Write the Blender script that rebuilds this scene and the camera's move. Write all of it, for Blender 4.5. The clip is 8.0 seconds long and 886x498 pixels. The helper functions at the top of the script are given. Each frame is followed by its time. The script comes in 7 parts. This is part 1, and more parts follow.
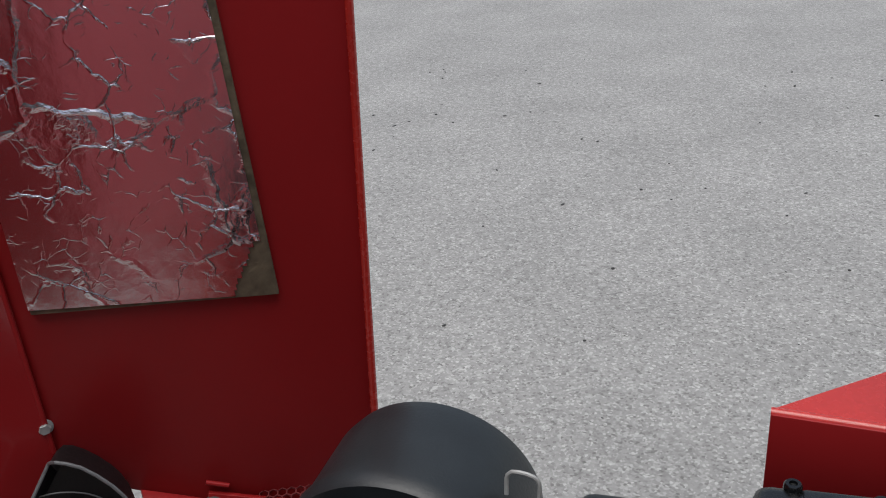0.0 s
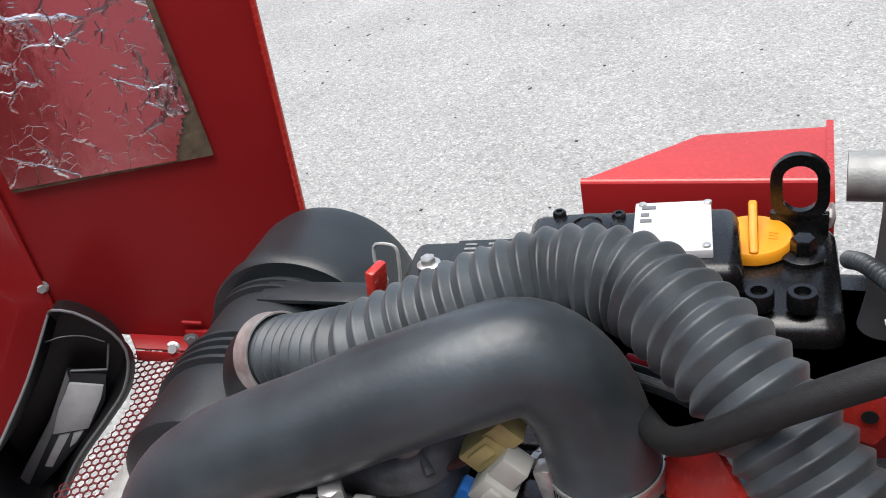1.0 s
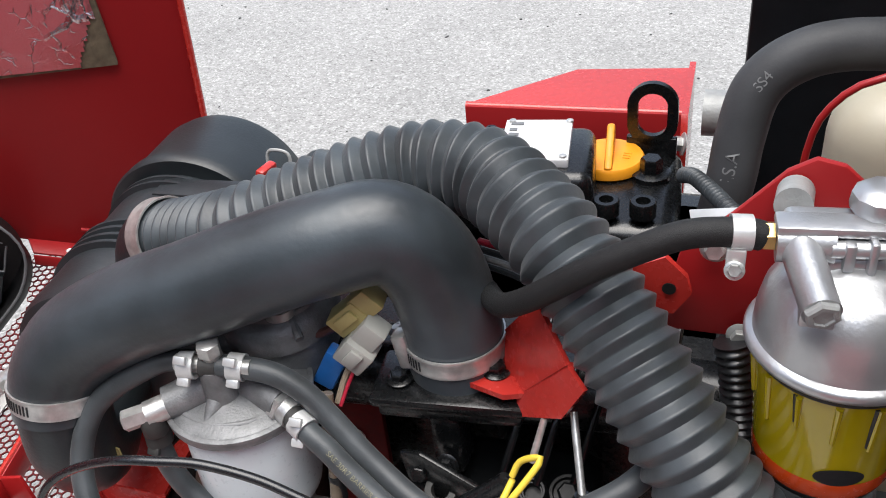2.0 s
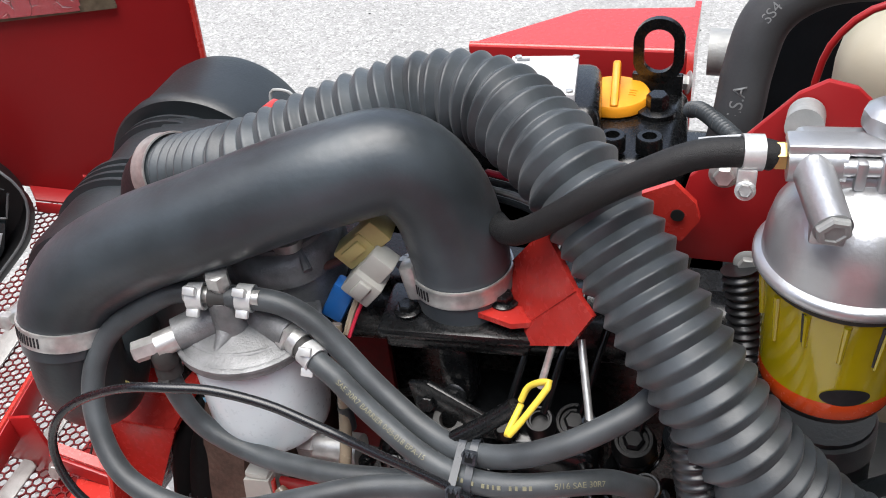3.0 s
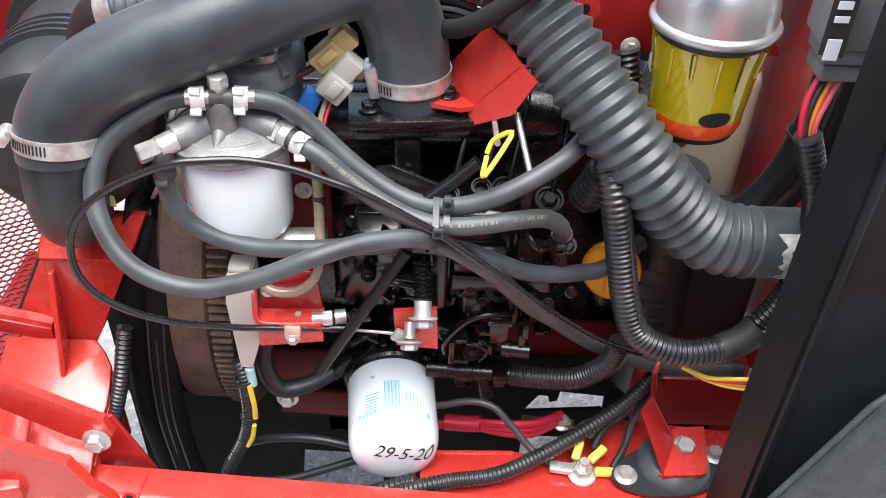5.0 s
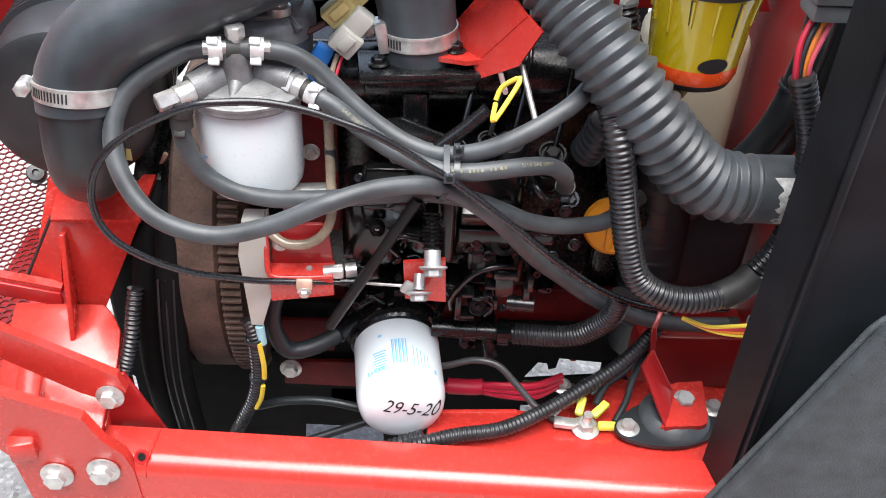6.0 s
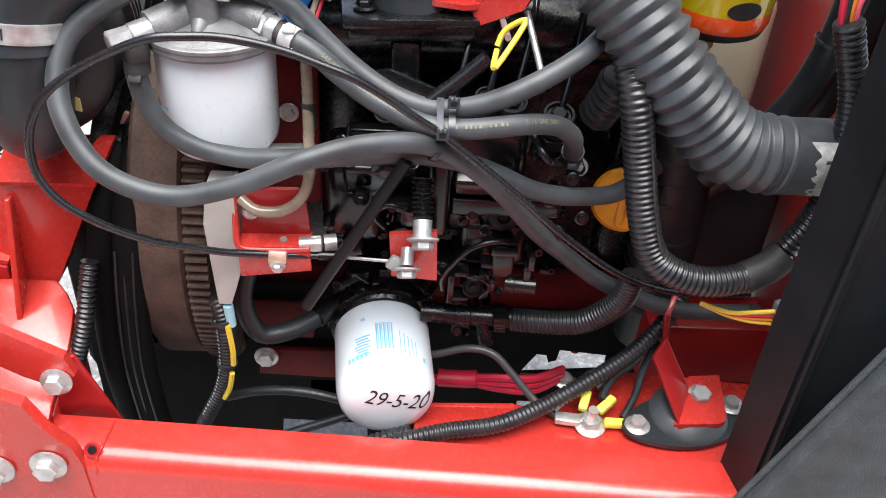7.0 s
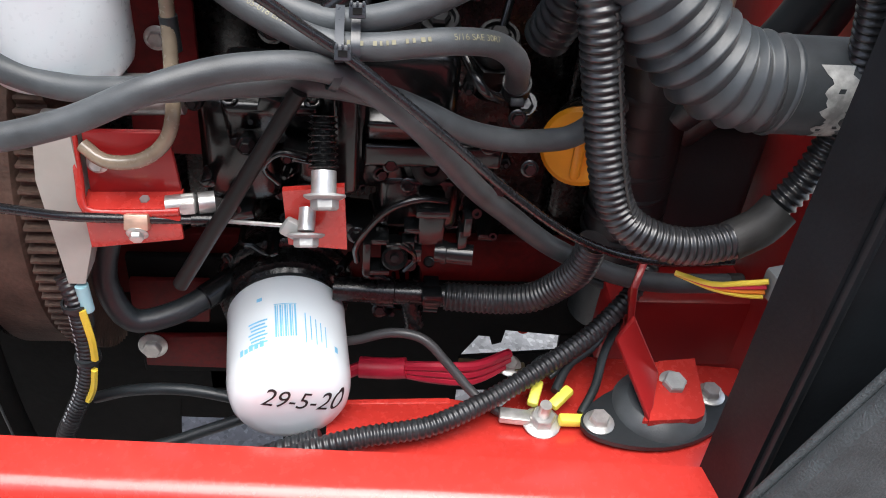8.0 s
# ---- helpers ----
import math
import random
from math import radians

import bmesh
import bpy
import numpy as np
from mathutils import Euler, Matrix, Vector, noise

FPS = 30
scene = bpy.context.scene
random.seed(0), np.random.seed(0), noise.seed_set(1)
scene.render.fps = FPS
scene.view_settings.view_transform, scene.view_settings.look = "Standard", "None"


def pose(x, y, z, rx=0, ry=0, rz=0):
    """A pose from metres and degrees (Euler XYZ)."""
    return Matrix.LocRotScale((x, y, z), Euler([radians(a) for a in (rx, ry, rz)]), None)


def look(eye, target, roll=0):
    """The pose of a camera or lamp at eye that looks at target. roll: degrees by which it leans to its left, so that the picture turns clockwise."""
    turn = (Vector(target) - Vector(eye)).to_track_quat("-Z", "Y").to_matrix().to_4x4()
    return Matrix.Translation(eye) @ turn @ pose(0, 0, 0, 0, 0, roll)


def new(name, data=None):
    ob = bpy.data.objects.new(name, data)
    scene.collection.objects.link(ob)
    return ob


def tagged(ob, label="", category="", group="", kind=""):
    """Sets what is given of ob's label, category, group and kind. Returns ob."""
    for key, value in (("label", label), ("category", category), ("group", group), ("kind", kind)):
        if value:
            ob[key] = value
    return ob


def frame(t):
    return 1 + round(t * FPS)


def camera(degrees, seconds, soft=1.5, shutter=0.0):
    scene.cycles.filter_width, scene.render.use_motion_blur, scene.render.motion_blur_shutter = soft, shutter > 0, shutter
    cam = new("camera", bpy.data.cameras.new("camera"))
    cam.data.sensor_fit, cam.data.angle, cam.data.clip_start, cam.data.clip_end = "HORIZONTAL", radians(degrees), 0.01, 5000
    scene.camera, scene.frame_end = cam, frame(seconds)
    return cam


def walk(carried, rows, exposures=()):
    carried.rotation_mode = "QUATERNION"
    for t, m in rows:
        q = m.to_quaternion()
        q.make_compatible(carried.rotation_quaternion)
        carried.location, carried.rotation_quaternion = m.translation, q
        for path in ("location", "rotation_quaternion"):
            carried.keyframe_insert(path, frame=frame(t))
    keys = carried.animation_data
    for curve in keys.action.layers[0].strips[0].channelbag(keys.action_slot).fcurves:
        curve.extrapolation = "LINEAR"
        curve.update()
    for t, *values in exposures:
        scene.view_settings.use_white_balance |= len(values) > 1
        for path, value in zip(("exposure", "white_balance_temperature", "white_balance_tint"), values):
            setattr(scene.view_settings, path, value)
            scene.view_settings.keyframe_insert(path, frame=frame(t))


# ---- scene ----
cam = camera(52.65, 8.0, soft=1.0)
METRES, EYE, TILT, LEAN, TURN = 1.0, 1.2, -26.0, 2.0, 22.0
ROWS = [
    (0, 0.0174, -0.0271, -0.0146, 1.77, 0.27, 1.34),
    (0.1, 0.0178, -0.0485, -0.0257, 0.75, -0.03, 2.29),
    (0.2, 0.0212, -0.0715, -0.0356, -0.27, -0.37, 3.67),
    (0.3, 0.0256, -0.0961, -0.0492, -1.78, -0.45, 5.80),
    (0.4, 0.0328, -0.1160, -0.0655, -2.57, -0.66, 7.77),
    (0.5, 0.0446, -0.1265, -0.0815, -2.80, -0.82, 9.14),
    (1, 0.1439, -0.2019, -0.1051, 2.81, -4.95, 7.98),
    (1.5, 0.1744, -0.2398, -0.1209, 1.37, -5.91, 4.76),
    (2, 0.1691, -0.2666, -0.1420, -2.19, -8.36, 4.63),
    (2.2, 0.1676, -0.2701, -0.1489, -2.46, -9.05, 4.62),
    (3.5, 0.1558, -0.2726, -0.1680, -2.41, -12.07, 4.84),
    (4, 0.1304, -0.2976, -0.1923, -8.91, -13.93, 3.38),
    (4.5, 0.0260, -0.3568, -0.2269, -16.91, -14.20, 4.05),
    (4.7, -0.0038, -0.3760, -0.2299, -18.58, -14.60, 4.91),
    (5.8, -0.0726, -0.4137, -0.2822, -22.41, -12.71, 6.13),
    (6, -0.0764, -0.4133, -0.2926, -22.10, -12.95, 6.07),
    (6.5, -0.0760, -0.3942, -0.3162, -21.88, -13.34, 5.67),
    (7, -0.0505, -0.3414, -0.3351, -22.35, -12.73, 5.16),
    (7.5, -0.0176, -0.2700, -0.3581, -23.52, -13.62, 5.08),
    (8, 0.0199, -0.2195, -0.3760, -25.72, -14.84, 5.14),
]
EXPOSURES = [(0.0, 0.16), (0.5, 0.46), (1.0, 1.06), (1.5, 0.72), (2.0, 1.10), (3.5, 1.44), (4.0, 1.80), (4.5, 2.00), (6.5, 1.94), (8.0, 1.72)]
walk(cam, [(t, pose(0, 0, EYE, TILT, LEAN, TURN) @ pose(METRES * x, METRES * y, METRES * z, 90 + pitch, roll, yaw)) for t, x, y, z, yaw, pitch, roll in ROWS], exposures=EXPOSURES)

# ---- daylight: thin bright overcast with a wide soft sun ----
SUN_ELEV, SUN_ROT = 82.0, 165.0
world = bpy.data.worlds.new("sky")
scene.world = world
world.use_nodes = True
wn = world.node_tree.nodes
sky = wn.new("ShaderNodeTexSky")
sky.sky_type = "NISHITA"
sky.sun_disc = False
sky.sun_elevation, sky.sun_rotation = radians(SUN_ELEV), radians(SUN_ROT)
sky.air_density, sky.dust_density, sky.ozone_density = 1.0, 3.0, 1.0
desat = wn.new("ShaderNodeHueSaturation")
desat.inputs["Saturation"].default_value = 0.7
world.node_tree.links.new(sky.outputs[0], desat.inputs["Color"])
world.node_tree.links.new(desat.outputs[0], wn["Background"].inputs["Color"])
wn["Background"].inputs["Strength"].default_value = 0.115
sun = new("sun", bpy.data.lights.new("sun", "SUN"))
sun.data.energy, sun.data.angle, sun.data.color = 2.1, radians(60), (1.0, 0.985, 0.96)
sd = Vector((math.sin(radians(SUN_ROT)) * math.cos(radians(SUN_ELEV)), math.cos(radians(SUN_ROT)) * math.cos(radians(SUN_ELEV)), math.sin(radians(SUN_ELEV))))
sun.matrix_world = look(sd * 20, (0, 0, 0))


# ---- materials ----
def mat(name, col, rough=0.5, metal=0.0, var=0.25, scale=40.0, bump=0.0, bscale=300.0, coat=0.0, second=None, spots=0.0, rvar=0.1, vary=0.0, dust=0.0):
    """A surface with colour that varies at two scales, fine relief and uneven gloss."""
    m = bpy.data.materials.new(name)
    m.use_nodes = True
    n, l = m.node_tree.nodes, m.node_tree.links
    b = n["Principled BSDF"]
    tc = n.new("ShaderNodeTexCoord")
    big, fine = n.new("ShaderNodeTexNoise"), n.new("ShaderNodeTexNoise")
    big.inputs["Scale"].default_value, big.inputs["Detail"].default_value = scale, 6
    fine.inputs["Scale"].default_value, fine.inputs["Detail"].default_value = bscale, 4
    for x in (big, fine):
        l.new(tc.outputs["Object"], x.inputs["Vector"])
    ramp = n.new("ShaderNodeValToRGB")
    e = ramp.color_ramp.elements
    e[0].position, e[1].position = 0.32, 0.7
    dark = second or tuple(c * (1 - var) for c in col)
    e[0].color, e[1].color = (*dark, 1), (*tuple(min(1, c * (1 + 0.3 * var)) for c in col), 1)
    l.new(big.outputs["Fac"], ramp.inputs["Fac"])
    out = ramp.outputs["Color"]
    if spots:
        mix = n.new("ShaderNodeMixRGB")
        mix.blend_type = "MULTIPLY"
        mix.inputs["Fac"].default_value = spots
        r2 = n.new("ShaderNodeValToRGB")
        r2.color_ramp.elements[0].position, r2.color_ramp.elements[1].position = 0.3, 0.62
        l.new(fine.outputs["Fac"], r2.inputs["Fac"])
        l.new(out, mix.inputs["Color1"])
        l.new(r2.outputs["Color"], mix.inputs["Color2"])
        out = mix.outputs["Color"]
    if vary:
        oi = n.new("ShaderNodeObjectInfo")
        hs = n.new("ShaderNodeHueSaturation")
        mr = n.new("ShaderNodeMapRange")
        mr.inputs["To Min"].default_value, mr.inputs["To Max"].default_value = 1 - vary, 1 + vary
        l.new(oi.outputs["Random"], mr.inputs["Value"])
        l.new(mr.outputs["Result"], hs.inputs["Value"])
        l.new(out, hs.inputs["Color"])
        out = hs.outputs["Color"]
    l.new(out, b.inputs["Base Color"])
    rm = n.new("ShaderNodeMapRange")
    rm.inputs["To Min"].default_value, rm.inputs["To Max"].default_value = max(0.02, rough - rvar), min(1, rough + rvar)
    l.new(fine.outputs["Fac"], rm.inputs["Value"])
    l.new(rm.outputs["Result"], b.inputs["Roughness"])
    b.inputs["Metallic"].default_value = metal
    b.inputs["Coat Weight"].default_value = coat
    b.inputs["Coat Roughness"].default_value = 0.08
    b.inputs["Sheen Weight"].default_value, b.inputs["Sheen Roughness"].default_value = dust, 0.45
    if bump:
        bp = n.new("ShaderNodeBump")
        bp.inputs["Strength"].default_value, bp.inputs["Distance"].default_value = bump, 0.002
        l.new(fine.outputs["Fac"], bp.inputs["Height"])
        l.new(bp.outputs["Normal"], b.inputs["Normal"])
    return m


RED = mat("red_paint", (0.54, 0.036, 0.027), 0.26, var=0.18, scale=9, bump=0.05, bscale=160, coat=0.36, spots=0.06)
# darker copy of the red for inner parts and faces in shade
RED_SHADE = mat("red_paint_shade", (0.36, 0.014, 0.015), 0.38, var=0.20, scale=6, bump=0.06, bscale=140, coat=0.3)
# darkest copy of the red, with the engine bay's shade in its colour
RED_DEEP_SHADE = mat("red_paint_deep_shade", (0.15, 0.007, 0.008), 0.6, var=0.6, scale=14, bump=0.10, bscale=200, spots=0.3)
RED_DEEP_SHADE.node_tree.nodes["Principled BSDF"].inputs["Specular IOR Level"].default_value = 0.25
FITTING = mat("matt_black_fitting", (0.0060, 0.0065, 0.0070), 0.42, var=0.4, scale=60, bump=0.05, bscale=300)
FITTING.node_tree.nodes["Principled BSDF"].inputs["Specular IOR Level"].default_value = 0.28
# the hood's red, also used as a shaded red on two brackets
RED_HOOD_SHADE = mat("red_hood_and_shade", (0.34, 0.015, 0.017), 0.42, var=0.12, scale=5, bump=0.04, bscale=140)
RED_HOOD_SHADE.node_tree.nodes["Principled BSDF"].inputs["Specular IOR Level"].default_value = 0.3
RED_TOP = mat("red_hood_top_paint", (0.36, 0.018, 0.020), 0.16, var=0.10, scale=5, bump=0.03, bscale=60, coat=0.6)
LAMP_BLACK = mat("lamp_black_plastic", (0.006, 0.006, 0.007), 0.55, var=0.3, scale=25)
SOCKET = mat("socket_grey_plastic", (0.46, 0.48, 0.49), 0.45, var=0.15, scale=60)
BLACK = mat("engine_black_paint", (0.0060, 0.0066, 0.0072), 0.27, var=0.5, scale=30, bump=0.04, bscale=260, coat=0.12)
GLOSS = mat("glossy_black_paint", (0.0050, 0.0056, 0.0062), 0.22, var=0.5, scale=30, bump=0.05, bscale=240, coat=0.10)
PAPER = mat("torn_silver_paper", (0.55, 0.55, 0.52), 0.5, var=0.55, scale=120, bump=0.3, bscale=300)
# red darkened in colour, as the web is backlit by bright ground
RED_MESH = mat("backlit_red_mesh", (0.13, 0.012, 0.014), 0.45, var=0.2, scale=9)
# flat black that paints the dark inside holes and openings
VOID = mat("dark_hole", (0.001, 0.001, 0.001), 1.0, var=0.1, rvar=0.0)
PRINT_P = mat("pale_grey_print", (0.32, 0.34, 0.36), 0.5, var=0.2, scale=200)
BLACK_SOFT = mat("black_plastic", (0.019, 0.024, 0.027), 0.40, var=0.3, scale=25, bump=0.1, bscale=400)
RUBBER = mat("hose_rubber", (0.056, 0.064, 0.069), 0.46, var=0.50, scale=40, bump=0.09, bscale=1100, dust=0.10)
PIPE = mat("intake_rubber", (0.050, 0.063, 0.073), 0.36, var=0.70, scale=11, bump=0.08, bscale=260, rvar=0.14, dust=0.08)
CORR = mat("corrugated_rubber", (0.050, 0.060, 0.067), 0.42, var=0.55, scale=34, bump=0.06, bscale=500, dust=0.10)
CONDUIT = mat("split_conduit", (0.020, 0.021, 0.023), 0.32, var=0.4, scale=50, bump=0.05, coat=0.2)
STEEL = mat("zinc_steel", (0.62, 0.62, 0.60), 0.36, 0.72, var=0.3, scale=120, bump=0.1, bscale=600)
ZINC = mat("bright_zinc_band", (0.70, 0.71, 0.70), 0.34, 0.45, var=0.16, scale=120, bump=0.06, bscale=600)
ALU = mat("cast_aluminium", (0.215, 0.22, 0.222), 0.46, 0.30, var=0.42, scale=70, bump=0.25, bscale=700)
ALU_BRIGHT = mat("satin_cast_silver", (0.54, 0.55, 0.56), 0.33, 0.72, var=0.16, scale=34, bump=0.10, bscale=420, coat=0.10, rvar=0.08)
RUST = mat("rusty_iron", (0.135, 0.088, 0.066), 0.7, 0.2, var=0.5, scale=35, bump=0.4, bscale=300, spots=0.3)
WHITE = mat("white_enamel", (0.74, 0.81, 0.84), 0.22, var=0.05, scale=20, coat=0.4)
WHITE_MILK = mat("pale_blue_white_can", (0.68, 0.74, 0.76), 0.3, var=0.06, scale=20, coat=0.3)
CREAM = mat("cream_tank", (0.50, 0.46, 0.35), 0.40, var=0.10, scale=14, bump=0.05)
NYLON = mat("natural_nylon", (0.44, 0.44, 0.40), 0.45, var=0.12, scale=40)
YELLOW_CONN = mat("yellowed_nylon", (0.50, 0.42, 0.17), 0.45, var=0.15, scale=60)
ORANGE = mat("orange_plastic", (0.85, 0.33, 0.015), 0.4, var=0.12, scale=50, bump=0.08)
YELLOW = mat("yellow_plastic", (0.78, 0.58, 0.06), 0.4, var=0.1, scale=60)
YTERM = mat("yellow_terminal", (0.80, 0.74, 0.10), 0.4, var=0.1, scale=60)
BLUE = mat("blue_plastic", (0.02, 0.17, 0.55), 0.4, var=0.2, scale=60)
LBLUE = mat("light_blue_print", (0.20, 0.55, 0.80), 0.4, var=0.2, scale=60)
REDWIRE = mat("red_wire", (0.55, 0.02, 0.05), 0.4, var=0.2, scale=60)
ORWIRE = mat("orange_wire", (0.80, 0.22, 0.02), 0.4, var=0.2, scale=60)
BRASS = mat("brass", (0.62, 0.45, 0.18), 0.35, 0.9, var=0.3, scale=80)
COPPER = mat("copper_clip", (0.72, 0.48, 0.36), 0.4, 0.6, var=0.3, scale=80)
INK = mat("black_ink", (0.012, 0.012, 0.014), 0.6, var=0.1)
PRINT = mat("faded_print", (0.20, 0.19, 0.12), 0.6, var=0.3, scale=200)
PRINT_W = mat("pale_print", (0.24, 0.25, 0.25), 0.6, var=0.3, scale=200)
POST = mat("black_powder_coat", (0.010, 0.0125, 0.0150), 0.50, var=0.4, scale=20, bump=0.1, bscale=300)
POST.node_tree.nodes["Principled BSDF"].inputs["Specular IOR Level"].default_value = 0.25
GREY_PAD = mat("grey_textured_plastic", (0.052, 0.064, 0.069), 0.62, var=0.30, scale=60, bump=0.45, bscale=700, spots=0.25)
GREY_BOX = mat("grey_plastic", (0.16, 0.17, 0.175), 0.5, var=0.15, scale=50)
DUSTY = mat("dusty_black", (0.035, 0.034, 0.032), 0.6, var=0.5, scale=60, bump=0.1)
PINKLENS = mat("reflector", (0.85, 0.55, 0.42), 0.2, var=0.2, scale=80, coat=0.5)
# near-black for the belts and for fillers that stand for shade
BAY_SHADE = mat("bay_shade_black", (0.0055, 0.0055, 0.0055), 0.75, var=0.5, scale=20, bump=0.3, bscale=120)
BAY_SHADE.node_tree.nodes["Principled BSDF"].inputs["Specular IOR Level"].default_value = 0.12
PAINT_GREY = mat("dull_zinc", (0.42, 0.43, 0.42), 0.55, 0.4, var=0.25, scale=60, bump=0.2, bscale=400)


def asphalt():
    m = bpy.data.materials.new("worn_asphalt")
    m.use_nodes = True
    n, l = m.node_tree.nodes, m.node_tree.links
    b = n["Principled BSDF"]
    tc = n.new("ShaderNodeTexCoord")
    vor, cl, pat = n.new("ShaderNodeTexVoronoi"), n.new("ShaderNodeTexNoise"), n.new("ShaderNodeTexNoise")
    vor.inputs["Scale"].default_value = 170
    cl.inputs["Scale"].default_value, cl.inputs["Detail"].default_value = 2.2, 8
    pat.inputs["Scale"].default_value, pat.inputs["Detail"].default_value = 38, 8
    for x in (vor, cl, pat):
        l.new(tc.outputs["Object"], x.inputs["Vector"])
    sep = n.new("ShaderNodeSeparateColor")
    l.new(vor.outputs["Color"], sep.inputs["Color"])
    r = n.new("ShaderNodeValToRGB")
    e = r.color_ramp.elements
    e[0].position, e[0].color = 0.0, (0.16, 0.157, 0.150, 1)
    e[1].position, e[1].color = 1.0, (0.43, 0.427, 0.412, 1)
    for p, c in ((0.14, 0.235), (0.70, 0.285), (0.93, 0.365)):
        x = e.new(p)
        x.color = (c, c * 0.992, c * 0.955, 1)
    l.new(sep.outputs[0], r.inputs["Fac"])
    mx = n.new("ShaderNodeMixRGB")
    mx.blend_type = "OVERLAY"
    mx.inputs["Fac"].default_value = 0.35
    l.new(r.outputs["Color"], mx.inputs["Color1"])
    l.new(pat.outputs["Fac"], mx.inputs["Color2"])
    mx2 = n.new("ShaderNodeMixRGB")
    mx2.blend_type = "OVERLAY"
    mx2.inputs["Fac"].default_value = 0.22
    l.new(mx.outputs["Color"], mx2.inputs["Color1"])
    l.new(cl.outputs["Fac"], mx2.inputs["Color2"])
    l.new(mx2.outputs["Color"], b.inputs["Base Color"])
    b.inputs["Roughness"].default_value = 0.85
    bp = n.new("ShaderNodeBump")
    bp.inputs["Strength"].default_value, bp.inputs["Distance"].default_value = 0.24, 0.003
    l.new(sep.outputs[1], bp.inputs["Height"])
    l.new(bp.outputs["Normal"], b.inputs["Normal"])
    return m


def foil_material():
    """Bright foil: nearly flat, with sharp sparse creases and a fine crumple."""
    m = bpy.data.materials.new("crumpled_foil")
    m.use_nodes = True
    n, l = m.node_tree.nodes, m.node_tree.links
    b = n["Principled BSDF"]
    b.inputs["Base Color"].default_value = (0.84, 0.78, 0.80, 1)
    b.inputs["Metallic"].default_value, b.inputs["Roughness"].default_value = 1.0, 0.2
    tc, z, ad = n.new("ShaderNodeTexCoord"), n.new("ShaderNodeTexNoise"), n.new("ShaderNodeVectorMath")
    z.inputs["Scale"].default_value, z.inputs["Detail"].default_value = 34, 6
    ad.operation = "MULTIPLY_ADD"
    ad.inputs[1].default_value = (0.026, 0.026, 0.026)
    l.new(tc.outputs["Object"], z.inputs["Vector"])
    l.new(z.outputs["Color"], ad.inputs[0])
    l.new(tc.outputs["Object"], ad.inputs[2])
    total = None
    for scale, height in ((9, 1.7), (24, 0.95), (60, 0.20)):
        v, r, mu = n.new("ShaderNodeTexVoronoi"), n.new("ShaderNodeMapRange"), n.new("ShaderNodeMath")
        v.feature = "DISTANCE_TO_EDGE"
        v.inputs["Scale"].default_value = scale
        l.new(ad.outputs[0], v.inputs["Vector"])
        r.inputs["From Max"].default_value = 0.032
        r.inputs["To Min"].default_value, r.inputs["To Max"].default_value = height, 0.0
        l.new(v.outputs["Distance"], r.inputs["Value"])
        mu.operation = "MULTIPLY"
        brk = n.new("ShaderNodeTexNoise")
        brk.inputs["Scale"].default_value = scale * 0.8
        rb = n.new("ShaderNodeMapRange")
        rb.inputs["From Min"].default_value, rb.inputs["From Max"].default_value = 0.50, 0.74
        l.new(tc.outputs["Object"], brk.inputs["Vector"])
        l.new(brk.outputs["Fac"], rb.inputs["Value"])
        l.new(r.outputs["Result"], mu.inputs[0])
        l.new(rb.outputs["Result"], mu.inputs[1])
        if total is None:
            total = mu.outputs[0]
        else:
            s = n.new("ShaderNodeMath")
            l.new(total, s.inputs[0])
            l.new(mu.outputs[0], s.inputs[1])
            total = s.outputs[0]
    fine, s2 = n.new("ShaderNodeTexNoise"), n.new("ShaderNodeMath")
    fine.inputs["Scale"].default_value, fine.inputs["Detail"].default_value = 60, 4
    s2.operation = "MULTIPLY_ADD"
    s2.inputs[1].default_value = 0.16
    l.new(tc.outputs["Object"], fine.inputs["Vector"])
    l.new(fine.outputs["Fac"], s2.inputs[0])
    l.new(total, s2.inputs[2])
    bp = n.new("ShaderNodeBump")
    bp.inputs["Strength"].default_value, bp.inputs["Distance"].default_value = 0.5, 0.004
    l.new(s2.outputs[0], bp.inputs["Height"])
    l.new(bp.outputs["Normal"], b.inputs["Normal"])
    return m


def clear(name, col, rough=0.05):
    m = bpy.data.materials.new(name)
    m.use_nodes = True
    b = m.node_tree.nodes["Principled BSDF"]
    b.inputs["Base Color"].default_value = (*col, 1)
    b.inputs["Transmission Weight"].default_value, b.inputs["Roughness"].default_value, b.inputs["IOR"].default_value = 1.0, rough, 1.4
    return m


ASPHALT, FOIL = asphalt(), foil_material()
AMBER = mat("fuel_in_bowl", (0.46, 0.36, 0.005), 0.14, var=0.12, scale=22, coat=0.7)
BOWL_RED = mat("orange_red_ring", (0.75, 0.08, 0.01), 0.25, var=0.15, scale=30, coat=0.4)

# ---- building helpers ----
ORIGIN = {}


def thing(name, at, label, category, group="", kind=""):
    ob = tagged(new(name), label, category, group, kind)
    ob.location = at
    ob.empty_display_size = 0.02
    ORIGIN[ob] = Vector(at)
    return ob


def part(name, bm, material, parent=None, label="", smooth=40):
    """Links a bmesh, built in world metres, as one mesh under a thing or a part."""
    at = ORIGIN[parent] if parent else Vector((0, 0, 0))
    bmesh.ops.translate(bm, verts=bm.verts, vec=-at)
    me = bpy.data.meshes.new(name)
    bm.to_mesh(me)
    bm.free()
    me.materials.append(material)
    if smooth:
        me.polygons.foreach_set("use_smooth", [True] * len(me.polygons))
        me.set_sharp_from_angle(angle=radians(smooth))
    ob = new(name, me)
    if parent:
        ob.parent = parent
        ORIGIN[ob] = at
    if label:
        ob["label"] = label
    return ob


